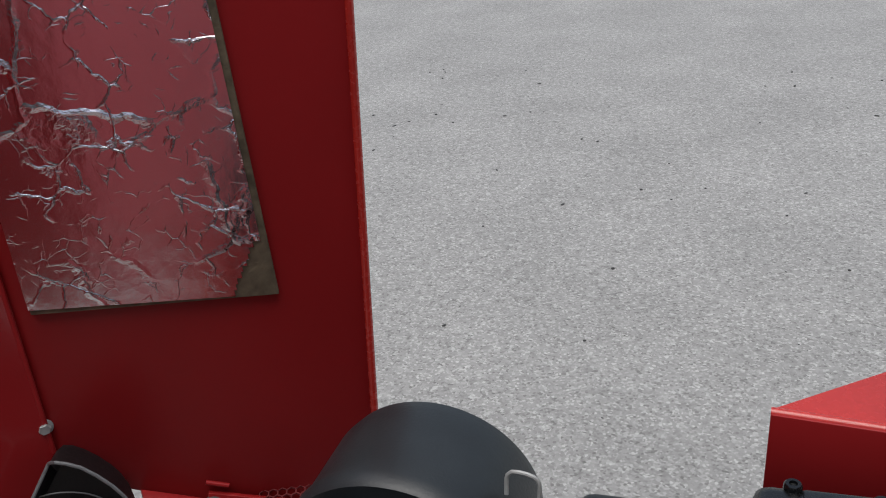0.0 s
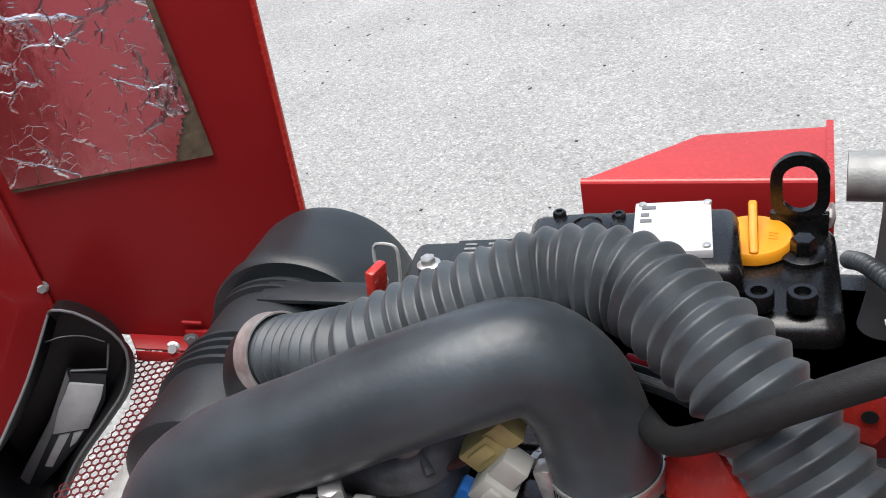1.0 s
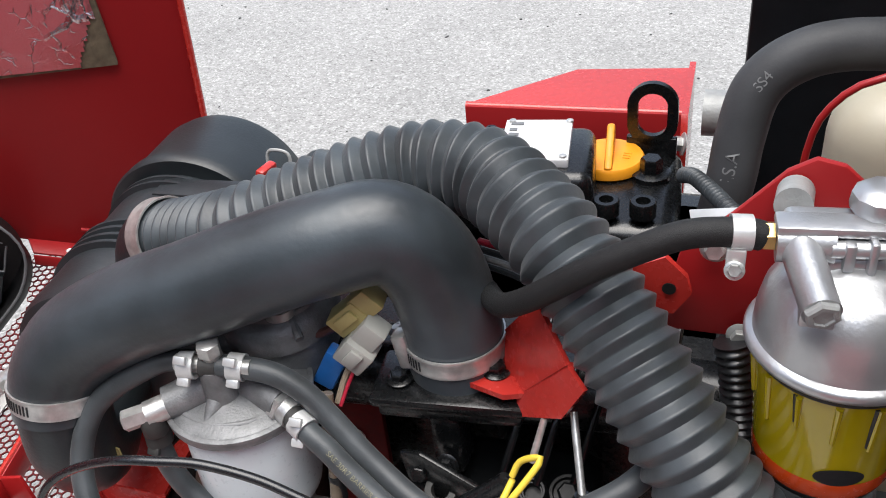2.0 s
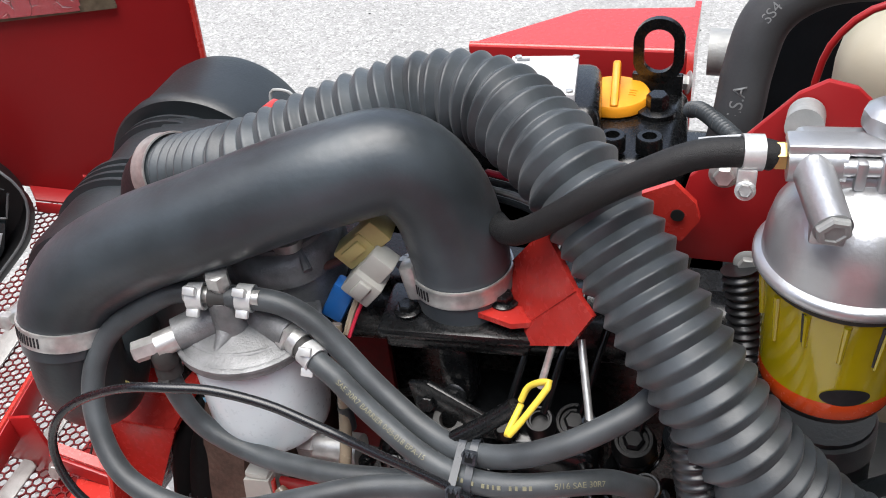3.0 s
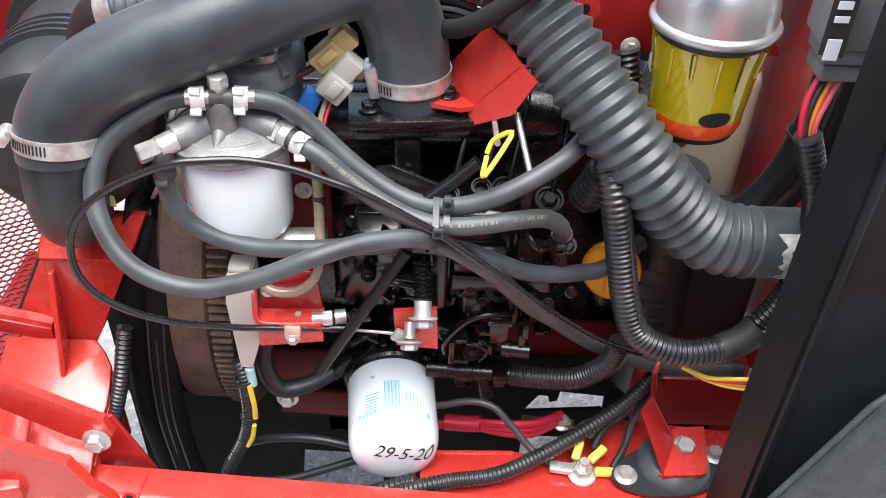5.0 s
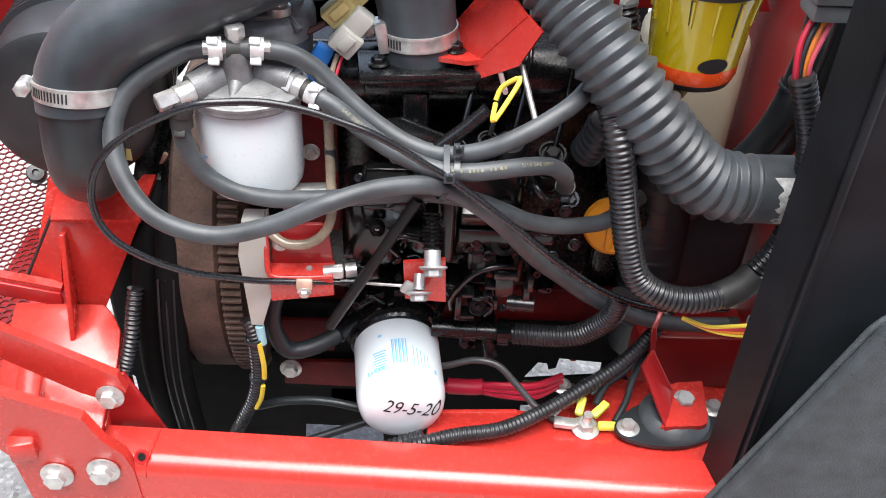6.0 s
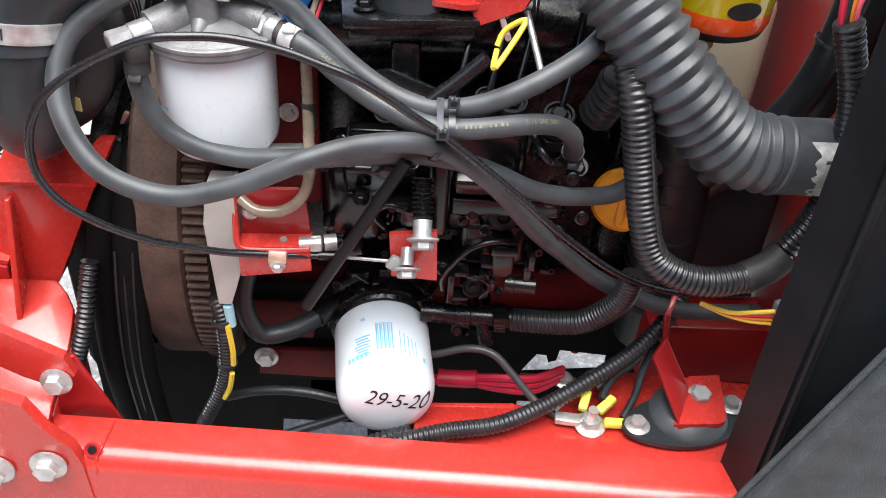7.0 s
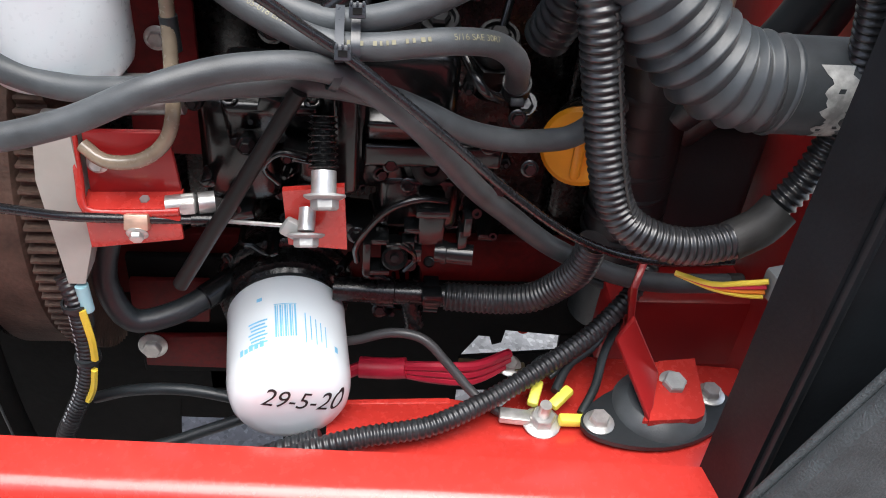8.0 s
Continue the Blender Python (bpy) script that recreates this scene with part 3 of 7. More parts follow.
part("tray", plate([(0.127, 0.026, 0.482), (0.44, 0.010, 0.482), (0.44, 0.13, 0.470), (0.30, 0.145, 0.468), (0.252, 0.092, 0.468), (0.215, 0.10, 0.467), (0.128, 0.098, 0.466)], 0.006), RED, frame_red)
part("tray_lip", plate([(0.128, 0.098, 0.467), (0.215, 0.10, 0.468), (0.215, 0.10, 0.36), (0.128, 0.098, 0.36)], 0.005), RED, frame_red)
cp = [(-0.27, 0.60), (-0.159, 0.549), (-0.147, 0.521), (-0.132, 0.503), (-0.127, 0.484), (-0.122, 0.33), (-0.16, 0.33), (-0.182, 0.405), (-0.214, 0.432), (-0.223, 0.445), (-0.228, 0.499), (-0.27, 0.56)]
part("corner_plate", plate([(x, 0.006, z) for x, z in cp], -0.010, 0.003), RED, frame_red)
for x, z in ((-0.193, 0.4785), (-0.152, 0.4855), (-0.150, 0.412)):
    bolt(frame_red, (x, 0.005, z), (0, -1, 0.05), 0.0095, label="zinc-plated hex flange bolt")
arm = [(-0.32, 0.684), (-0.134, 0.570), (-0.129, 0.552), (-0.142, 0.537), (-0.168, 0.549), (-0.32, 0.655)]
part("link_arm", plate([(x, 0.035, z) for x, z in arm], -0.008, 0.002), RED, frame_red)
bolt(frame_red, (-0.143, 0.034, 0.547), (0, -1, 0.1), 0.008)
part("inner_strip", plate([(-0.151, 0.060, 0.548), (-0.137, 0.060, 0.551), (-0.108, 0.060, 0.470), (-0.164, 0.060, 0.470)], 0.004), RED_SHADE, frame_red)
part("support_tower", plate([(-0.205, 0.150, 0.644), (-0.1315, 0.150, 0.646), (-0.181, 0.150, 0.543), (-0.214, 0.150, 0.538)], -0.035, 0.003), RED, frame_red)
part("tower_cap", plate([(-0.2075, 0.147, 0.645), (-0.1295, 0.147, 0.647), (-0.126, 0.200, 0.660), (-0.2130, 0.200, 0.658)], -0.004, 0.0015), RED, frame_red)
part("side_web", plate([(-0.212, 0.160, 0.641), (-0.205, 0.158, 0.641), (-0.221, 0.156, 0.556), (-0.258, 0.164, 0.556)], -0.004, 0.0015), RED, frame_red)
part("web_edge_trim", sweep([Vector((-0.214, 0.1625, 0.640)), Vector((-0.238, 0.1650, 0.596)), Vector((-0.262, 0.1670, 0.552))], 0.0018, 8), DUSTY, frame_red)
part("fin", plate([(-0.2030, 0.143, 0.634), (-0.2030, 0.153, 0.634), (-0.2105, 0.152, 0.542), (-0.2045, 0.110, 0.5265)], 0.005, 0.0012), RED, frame_red)
part("foot_ledge", plate([(-0.282, 0.149, 0.5780), (-0.2185, 0.150, 0.5625), (-0.2185, 0.159, 0.5635), (-0.282, 0.158, 0.5790)], -0.004, 0.0012), RED, frame_red)
# front lip in the shaded red, below the brighter ledge top
part("ledge_lip", plate([(-0.282, 0.1495, 0.5775), (-0.2185, 0.1505, 0.5620), (-0.2185, 0.1505, 0.5460), (-0.282, 0.1495, 0.5610)], 0.004, 0.001), RED_SHADE, frame_red)


def on_foot(x, y, lift=0.0):
    """A place on the sloping foot sheet, which falls towards the viewer."""
    return Vector((x, y, 0.545 - 0.46 * (0.15 - y) + lift))


FOOT = ((-0.263, 0.150), (-0.1801, 0.150), (-0.1693, 0.1395), (-0.1605, 0.1264), (-0.1585, 0.1128), (-0.1575, 0.0929), (-0.1600, 0.071), (-0.1600, 0.030), (-0.262, 0.030))
part("foot_sheet", plate([on_foot(x, y) for x, y in FOOT], 0.006, 0.002), RED, frame_red)
part("foot_flange", plate([on_foot(-0.1605, 0.1264, -0.002), on_foot(-0.1575, 0.0929, -0.002), on_foot(-0.1600, 0.045, -0.002), on_foot(-0.1600, 0.045, -0.09), on_foot(-0.1605, 0.1264, -0.09)], 0.005, 0.001), RED, frame_red)
part("foot_rib", sweep([on_foot(-0.1790, 0.136, 0.0), on_foot(-0.1798, 0.115, 0.001), on_foot(-0.1800, 0.090, 0.001), on_foot(-0.1800, 0.060, 0.0)], 0.0042, 12), RED, frame_red)
part("weld_bead", sweep(spline([on_foot(-0.212, 0.147, 0.002), on_foot(-0.200, 0.146, 0.002), on_foot(-0.182, 0.1465, 0.002)], 0.002), lambda w: 0.0030 + 0.0009 * math.sin(w * 1500), 8), RED, frame_red)
part("weld_bead", sweep(spline([on_foot(-0.2065, 0.118, 0.001), on_foot(-0.2045, 0.110, 0.001), on_foot(-0.2020, 0.112, 0.001)], 0.002), lambda w: 0.0018 + 0.0005 * math.sin(w * 1700), 8), RED, frame_red)
# shaded red on the bar's side, bright red along its top edge
part("grille_bar", plate([(-0.3290, 0.092, 0.580), (-0.3820, 0.300, 0.580), (-0.3820, 0.300, 0.552), (-0.3290, 0.092, 0.553)], 0.004, 0.001), RED_SHADE, frame_red)
part("grille_bar_edge", sweep([Vector((-0.3290, 0.092, 0.5805)), Vector((-0.3820, 0.300, 0.5805))], 0.0026, 8), RED, frame_red)
part("bar_bracket", plate([(-0.35, 0.176, 0.58), (-0.32, 0.176, 0.589), (-0.315, 0.176, 0.551), (-0.309, 0.176, 0.524), (-0.323, 0.176, 0.499), (-0.348, 0.176, 0.495), (-0.358, 0.176, 0.518), (-0.378, 0.176, 0.52)], 0.004, 0.0012), RED_SHADE, frame_red)
# rail and plates deep in the bay, coloured dark for shade
part("rear_rail", box((0.13, 0.235, 0.478), (0.62, 0.012, 0.064), bevel=0.003), RED_DEEP_SHADE, frame_red)
part("engine_side_plate", plate([(-0.032, 0.215, 0.478), (0.030, 0.215, 0.478), (0.027, 0.215, 0.434), (-0.034, 0.215, 0.434)], 0.006), RED_DEEP_SHADE, frame_red)
part("engine_side_plate", plate([(-0.028, 0.215, 0.416), (0.075, 0.215, 0.418), (0.072, 0.215, 0.378), (-0.030, 0.215, 0.382)], 0.006), RED_DEEP_SHADE, frame_red)
# near-black filler for the dark between the two plates
part("dark_filler", box((0.02, 0.222, 0.43), (0.11, 0.008, 0.13), bevel=0.002), BAY_SHADE, frame_red)
bolt(frame_red, (-0.021, 0.207, 0.409), (0, -1, 0.1), 0.008, label="dusty hex bolt")
bolt(frame_red, (0.20, 0.235, 0.452), (0, -1, 0.1), 0.008, BLACK)
# near-black sheets added where only shade shows, with gaps to the ground
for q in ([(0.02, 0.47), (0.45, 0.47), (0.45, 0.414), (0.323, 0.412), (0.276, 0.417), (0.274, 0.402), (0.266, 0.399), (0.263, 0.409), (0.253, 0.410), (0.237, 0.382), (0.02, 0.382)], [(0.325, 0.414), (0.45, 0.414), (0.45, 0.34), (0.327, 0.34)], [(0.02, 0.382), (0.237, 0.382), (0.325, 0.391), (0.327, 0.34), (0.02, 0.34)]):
    part("shade_sheet", plate([(x, 0.226, z) for x, z in q], 0.004, 0), BAY_SHADE, frame_red)
part("shade_sheet", plate([(-0.20, 0.226, 0.42), (0.10, 0.226, 0.42), (0.10, 0.226, 0.30), (-0.01, 0.226, 0.325), (-0.03, 0.226, 0.10), (-0.20, 0.226, 0.10)], 0.004, 0), BAY_SHADE, frame_red)
part("shade_sheet", plate([(0.075, 0.228, 0.41), (0.24, 0.228, 0.41), (0.24, 0.228, 0.10), (0.085, 0.228, 0.10)], 0.004, 0), BAY_SHADE, frame_red)
part("shade_sheet", plate([(-0.03, 0.227, 0.335), (0.09, 0.227, 0.335), (0.09, 0.227, 0.295), (-0.03, 0.227, 0.300)], 0.004, 0), BAY_SHADE, frame_red)
part("link_rod", rod((0.291, 0.24, 0.46), (0.296, 0.24, 0.40), 0.007, 0.005, 12), RED, frame_red)
# shade behind the filter is put into this plate's red
part("bell_plate", plate([(-0.002, 0.212, 0.74), (0.040, 0.212, 0.74), (0.040, 0.212, 0.60), (-0.010, 0.212, 0.60)], 0.006), RED_DEEP_SHADE, frame_red)
bolt(frame_red, (0.016, 0.205, 0.689), (0, -1, 0.1), 0.0055)
# shaded red: this member lies in the dark of the bay
part("cross_member", box((0.425, 0.19, 0.470), (0.17, 0.05, 0.070), bevel=0.004), RED_SHADE, frame_red)
part("mount_face", plate([(0.328, 0.110, 0.520), (0.333, 0.103, 0.550), (0.360, 0.098, 0.500), (0.347, 0.058, 0.489)], 0.006, 0.0015), RED_SHADE, frame_red)
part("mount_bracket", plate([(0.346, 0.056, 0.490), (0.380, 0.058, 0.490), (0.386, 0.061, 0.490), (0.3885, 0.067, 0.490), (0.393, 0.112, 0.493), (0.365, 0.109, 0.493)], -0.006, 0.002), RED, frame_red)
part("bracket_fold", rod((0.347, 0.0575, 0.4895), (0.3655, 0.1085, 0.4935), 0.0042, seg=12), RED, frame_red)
part("mount_gusset", plate([(0.336, 0.125, 0.555), (0.350, 0.150, 0.575), (0.352, 0.175, 0.50), (0.345, 0.13, 0.50)], 0.005, 0.001), RED_SHADE, frame_red)
bolt(frame_red, (0.371, 0.088, 0.494), (0, -0.2, 1), 0.0085, PAINT_GREY)
mount = thing("engine_mount", (0.36, 0.10, 0.47), "black rubber engine mount bolted on the red tray", "engine mount")
mp = [Vector((0.36 + 0.049 * math.cos(a) * (1.0 + 0.20 * abs(math.cos(a)) ** 3), 0.074 + 0.030 * math.sin(a), 0.4790)) for a in [2 * math.pi * k / 28 for k in range(28)]]
part("mount_flange", plate([Matrix.Rotation(radians(12), 3, "Z") @ (v - Vector((0.36, 0.074, 0))) + Vector((0.36, 0.074, 0)) for v in mp], -0.004), BLACK_SOFT, mount)
part("rubber_block", lathe([(0.034, 0.003), (0.032, 0.008), (0.024, 0.013), (0.020, 0.012)], (0.362, 0.080, 0.479), (0, 0, 1)), RUBBER, mount)
bolt(mount, (0.315, 0.064, 0.483), (0, 0, 1), 0.0072)
bolt(mount, (0.402, 0.090, 0.483), (0, 0, 1), 0.0072)

# black front post and grey cover beside it
cab = thing("cab_post", (0.36, -0.03, 0.0), "matt black powder-coated cab post", "post")
part("upright", plate([(0.3790, 0.0244, 0.0), (0.3862, -0.0150, 0.0), (0.3862, -0.0150, 1.16), (0.3790, 0.0244, 1.16)], -0.005, 0.0015), POST, cab)
part("edge_strip", box((0.3782, 0.0240, 0.58), (0.004, 0.003, 1.16), rz=10, bevel=0.001), DUSTY, cab)
part("fold", box((0.3872, -0.0165, 0.58), (0.006, 0.007, 1.16), rz=10, bevel=0.0025), POST, cab)
part("return_flange", plate([(0.381, 0.0275, 0.0), (0.381, 0.0275, 1.16), (0.402, 0.0315, 1.16), (0.402, 0.0315, 0.0)], 0.004), POST, cab)
part("front_panel", plate([(0.390, -0.0145, 0.0), (0.80, -0.030, 0.0), (0.80, -0.030, 1.16), (0.390, -0.0145, 1.16)], 0.004), POST, cab)
cover = thing("grey_cover", (0.5, -0.09, 0.3), "dark grey grained plastic side cover beside the black post", "cover")
part("shell", plate([(0.305, -0.058, 0.430), (0.3465, -0.058, 0.540), (0.4060, -0.058, 0.697), (0.4180, -0.058, 0.728), (0.4235, -0.058, 0.738), (0.4310, -0.058, 0.7415), (0.4410, -0.058, 0.740), (0.80, -0.058, 0.690), (0.80, -0.058, 0.0), (0.305, -0.058, 0.0)], 0.016, 0.006), GREY_PAD, cover)

part("edge_bead", sweep(spline([(0.3475, -0.0575, 0.540), (0.4065, -0.0575, 0.6955), (0.4185, -0.0575, 0.7265), (0.4310, -0.0575, 0.7395), (0.4410, -0.0575, 0.7385), (0.60, -0.0575, 0.7165)], 0.006), 0.0028, 10), GREY_PAD, cover)

# rear right: post, red arm stand, tank
post2 = thing("rear_post", (0.33, 0.62, 0.45), "black steel cab post behind the engine", "post")
part("upright", box((0.335, 0.63, 1.125), (0.14, 0.06, 1.35), bevel=0.004), POST, post2)
part("foot_plate", box((0.345, 0.60, 0.455), (0.24, 0.14, 0.012), bevel=0.002), POST, post2)
stand = thing("red_rear_bracket", (0.12, 0.58, 0.6), "red folded sheet-metal bracket with tapered end, behind the engine", "bracket")
tp = [(0.013, 0.537, 0.807), (0.105, 0.625, 0.808), (0.215, 0.640, 0.808), (0.219, 0.543, 0.808)]
part("top_face", plate(tp, -0.004, 0.0015), RED, stand)
# front face darker than the top: its shade is put into the colour
part("front_face", plate([(0.013, 0.5335, 0.8075), (0.219, 0.5395, 0.8085), (0.219, 0.5395, 0.735), (0.013, 0.5335, 0.735)], 0.004), RED_HOOD_SHADE, stand)
part("front_fold", rod((0.013, 0.5352, 0.8055), (0.219, 0.5412, 0.8065), 0.0042, seg=12), RED, stand)
part("end_plate", plate([(0.223, 0.520, 0.800), (0.222, 0.530, 0.812), (0.219, 0.644, 0.813), (0.219, 0.644, 0.72), (0.223, 0.520, 0.72)], -0.006), RED, stand)
bolt(stand, (0.221, 0.515, 0.79), (-1, -0.3, 0.2), 0.007)
part("pivot_pin", rod((0.232, 0.59, 0.785), (0.275, 0.59, 0.785), 0.022, seg=24), PAINT_GREY, stand)
tank = thing("coolant_tank", (0.40, 0.31, 0.5), "cream translucent plastic tank behind the filter", "tank")
part("body", box((0.388, 0.345, 0.64), (0.100, 0.08, 0.26), bevel=0.02, seg=4), CREAM, tank)
part("upper_shell", box((0.388, 0.345, 0.885), (0.135, 0.08, 0.095), bevel=0.035, seg=5), CREAM, tank)
part("neck", box((0.395, 0.345, 0.805), (0.07, 0.06, 0.09), bevel=0.012, seg=3), CREAM, tank)
sidewall = thing("cab_bulkhead", (0.47, 0.33, 0.4), "red sheet-metal bulkhead of the cab", "panel")
# bulkhead coloured with the shaded red
part("sheet", plate([(0.452, 0.12, 0.0), (0.462, 0.14, 0.80), (0.462, 0.15, 1.02), (0.462, 0.56, 1.02), (0.452, 0.56, 0.0)], -0.006), RED_SHADE, sidewall)
part("top_edge", sweep(spline([(0.306, 0.285, 0.86), (0.306, 0.283, 0.915), (0.315, 0.282, 0.945), (0.340, 0.282, 0.964), (0.40, 0.282, 0.972), (0.458, 0.282, 0.975)], 0.008), 0.0022, 10), RED_SHADE, sidewall)
# unseen cab side and roof, added to block sky from the right
part("sky_block_panel", plate([(0.62, -0.02, 0.95), (0.62, 0.72, 0.95), (0.62, 0.72, 2.05), (0.62, -0.02, 2.05)], -0.02), POST, sidewall)
part("sky_block_roof", box((1.15, 0.35, 2.08), (1.14, 0.90, 0.05), bevel=0.01), POST, sidewall)

# block added for the dark mass in front of the bulkhead
house = thing("black_block", (0.39, 0.24, 0.47), "black block added to fill the dark beside the bulkhead", "housing")
part("shell", box((0.395, 0.238, 0.575), (0.095, 0.07, 0.13), bevel=0.010, seg=3), BLACK_SOFT, house)
part("lid", box((0.395, 0.238, 0.645), (0.102, 0.076, 0.012), bevel=0.003), BLACK_SOFT, house)

# dark machine underside between the rails: blocks added to fill the shade
under = thing("gearbox", (0.05, 0.4, 0.36), "near-black casing added to fill the dark under the engine", "gearbox")
part("casing", box((-0.02, 0.45, 0.40), (0.44, 0.34, 0.20), bevel=0.02, seg=3), BAY_SHADE, under)
part("side_cover", box((-0.20, 0.40, 0.44), (0.05, 0.30, 0.20), bevel=0.02), BAY_SHADE, under)

# ---- engine ----
eng = thing("diesel_engine", (0.13, 0.33, 0.42), "small black painted diesel engine with injection pump", "engine")
part("block", box((0.15, 0.34, 0.64), (0.30, 0.20, 0.30), bevel=0.012, seg=3), BLACK, eng)
part("timing_cover", box((0.325, 0.315, 0.60), (0.06, 0.14, 0.28), bevel=0.012, seg=3), BLACK, eng)
part("sump", box((0.11, 0.30, 0.475), (0.20, 0.13, 0.06), bevel=0.015, seg=3), BLACK, eng)
part("cylinder_head", box((0.13, 0.32, 0.765), (0.29, 0.20, 0.05), bevel=0.008, seg=3), BLACK, eng)
head_cover = part("valve_cover", join(box((0.090, 0.375, 0.822), (0.150, 0.085, 0.056), rz=8, bevel=0.010, seg=3), box((0.188, 0.408, 0.783), (0.082, 0.135, 0.05), rz=4, bevel=0.014, seg=3), box((0.060, 0.385, 0.846), (0.044, 0.048, 0.010), rz=8, bevel=0.004)), BLACK, eng)
for x, y in ((0.178, 0.368), (0.205, 0.370)):
    part("cover_boss", lathe([(0.0100, -0.004), (0.0100, 0.007), (0.009, 0.0085), (0.0055, 0.0085), (0.0050, 0.003), (0.0001, 0.003)], (x, y - 0.012, 0.8165), (0, 0, 1), 24), BLACK, head_cover)
part("hex_plug", join(lathe([(0.016, 0), (0.016, 0.004), (0.013, 0.005)], (0.203, 0.424, 0.808), (0, 0, 1), 28), lathe([(0.0090, 0.004), (0.0090, 0.015), (0.0075, 0.017)], (0.203, 0.424, 0.808), (0, 0, 1), 6)), BLACK, head_cover)
for x, y in ((0.032, 0.405), (0.077, 0.405), (0.034, 0.372), (0.078, 0.372)):
    part("cap_screw", lathe([(0.0052, -0.002), (0.0052, 0.0022), (0.0042, 0.0034), (0.0024, 0.0034), (0.0020, 0.0018), (0.0002, 0.0018)], (x, y, 0.8495), (0, 0, 1), 12), BLACK, head_cover)
part("breather_disc", lathe([(0.018, 0), (0.017, 0.003), (0.011, 0.004), (0.010, 0.0025)], (0.058, 0.386, 0.850), (0, 0, 1)), BLACK, head_cover)
part("cover_bolt", bolt_mesh((-0.060, 0.355, 0.832), (0, 0, 1), 0.0062), STEEL, head_cover, smooth=30)
part("side_cover", box((-0.03, 0.350, 0.797), (0.10, 0.10, 0.066), rz=8, bevel=0.010, seg=4), BLACK_SOFT, eng)
note = part("caution_panel", box((-0.012, 0.356, 0.8305), (0.062, 0.080, 0.003), rz=8, bevel=0.001), BLACK_SOFT, head_cover, "grey-black panel with fine pale print")
random.seed(8)
for col in range(3):
    for k in range(11):
        w = random.uniform(0.006, 0.013)
        part("print_bar", box((-0.031 + 0.017 * col + 0.004 - 0.0009 * k, 0.324 + 0.0062 * k + 0.0024 * col, 0.8321), (w, 0.0026, 0.0004), rz=8, bevel=0), PRINT_W, note, smooth=0)
plt = part("data_plate", box((0.119, 0.384, 0.8525), (0.053, 0.066, 0.008), rz=8, bevel=0.001), mat("bright_label", (0.82, 0.82, 0.83), 0.4, 0.2, var=0.08), head_cover, "bright aluminium label plate with faint marks")
for dx, dy, w in ((-0.020, 0.022, 0.010), (-0.021, 0.012, 0.006), (-0.019, 0.004, 0.008)):
    part("label_bar", box((0.119 + dx, 0.384 + dy, 0.8570), (w, 0.004, 0.0006), rz=8, bevel=0), GREY_BOX, plt, smooth=0)
for dx, dy in ((-0.025, 0.026), (0.020, 0.032), (0.026, -0.025)):
    part("rivet", lathe([(0.003, 0), (0.0028, 0.0015), (0.001, 0.002)], (0.119 + dx, 0.384 + dy, 0.8565), (0, 0, 1), 12), STEEL, plt)
cap = part("oil_cap", join(lathe([(0.027, 0.0), (0.0292, 0.002), (0.0292, 0.008), (0.0275, 0.0105), (0.023, 0.0112), (0.004, 0.0115)], (0.167, 0.436, 0.808), (0, 0, 1), 48), plate([Vector((0.168 - 0.10 * d + 0.0033, 0.434 + 0.99 * d, 0.818 + 0.82 * h)) for d, h in ((-0.025, 0.0), (0.025, 0.0), (0.025, 0.018), (0.021, 0.024), (0.016, 0.0255), (0.010, 0.022), (-0.012, 0.0075), (-0.025, 0.003))], 0.0066, 0.0022)), ORANGE, eng, "orange plastic oil filler cap with a grip bar")
part("cap_collar", lathe([(0.027, 0), (0.027, 0.007), (0.024, 0.007)], (0.167, 0.436, 0.802), (0, 0, 1), 32), PAINT_GREY, eng)
for s in (-1, 1):
    for k in range(3):
        part("cap_mark", box((0.167 + s * 0.015, 0.430 + 0.004 * k, 0.8196), (0.006, 0.0012, 0.0006), rz=-8, bevel=0), ORANGE, cap, smooth=0)
# lifting eye: upright plate with a slotted hole
le = bmesh.new()
oa, ia = [], []
for k in range(32):
    a = 2 * math.pi * k / 32
    cz = 0.853 if math.sin(a) > 0 else 0.838
    oa.append((0.1985 + 0.0205 * math.cos(a), cz + 0.0205 * math.sin(a)))
    ia.append((0.1985 + 0.0120 * math.cos(a), cz + 0.0115 * math.sin(a)))
vo = [[le.verts.new((x, y, z)) for x, z in L] for y in (0.457, 0.463) for L in (oa, ia)]
for k in range(32):
    j = (k + 1) % 32
    le.faces.new((vo[0][k], vo[0][j], vo[1][j], vo[1][k]))
    le.faces.new((vo[2][k], vo[3][k], vo[3][j], vo[2][j]))
    le.faces.new((vo[0][k], vo[2][k], vo[2][j], vo[0][j]))
    le.faces.new((vo[1][k], vo[1][j], vo[3][j], vo[3][k]))
part("lifting_eye", join(le, box((0.1985, 0.460, 0.807), (0.041, 0.006, 0.036), bevel=0.001)), BLACK, eng, smooth=50)
# intake manifold under the intake pipe
part("intake_manifold", join(sweep(spline([(0.02, 0.20, 0.768), (0.06, 0.20, 0.772), (0.15, 0.205, 0.772), (0.24, 0.215, 0.768), (0.30, 0.22, 0.765)], 0.01), 0.027, 24), box((0.112, 0.178, 0.793), (0.10, 0.058, 0.008), rz=6, bevel=0.003), box((0.112, 0.178, 0.784), (0.092, 0.05, 0.012), rz=6, bevel=0.003)), BLACK, eng)
bolt(eng, (0.080, 0.164, 0.798), (0, 0, 1), 0.0058, BLACK)
part("intake_neck", lathe([(0.031, -0.004), (0.030, 0.0), (0.028, 0.02)], (0.1115, 0.188, 0.794), (0, 0, 1), 36), BLACK, eng)
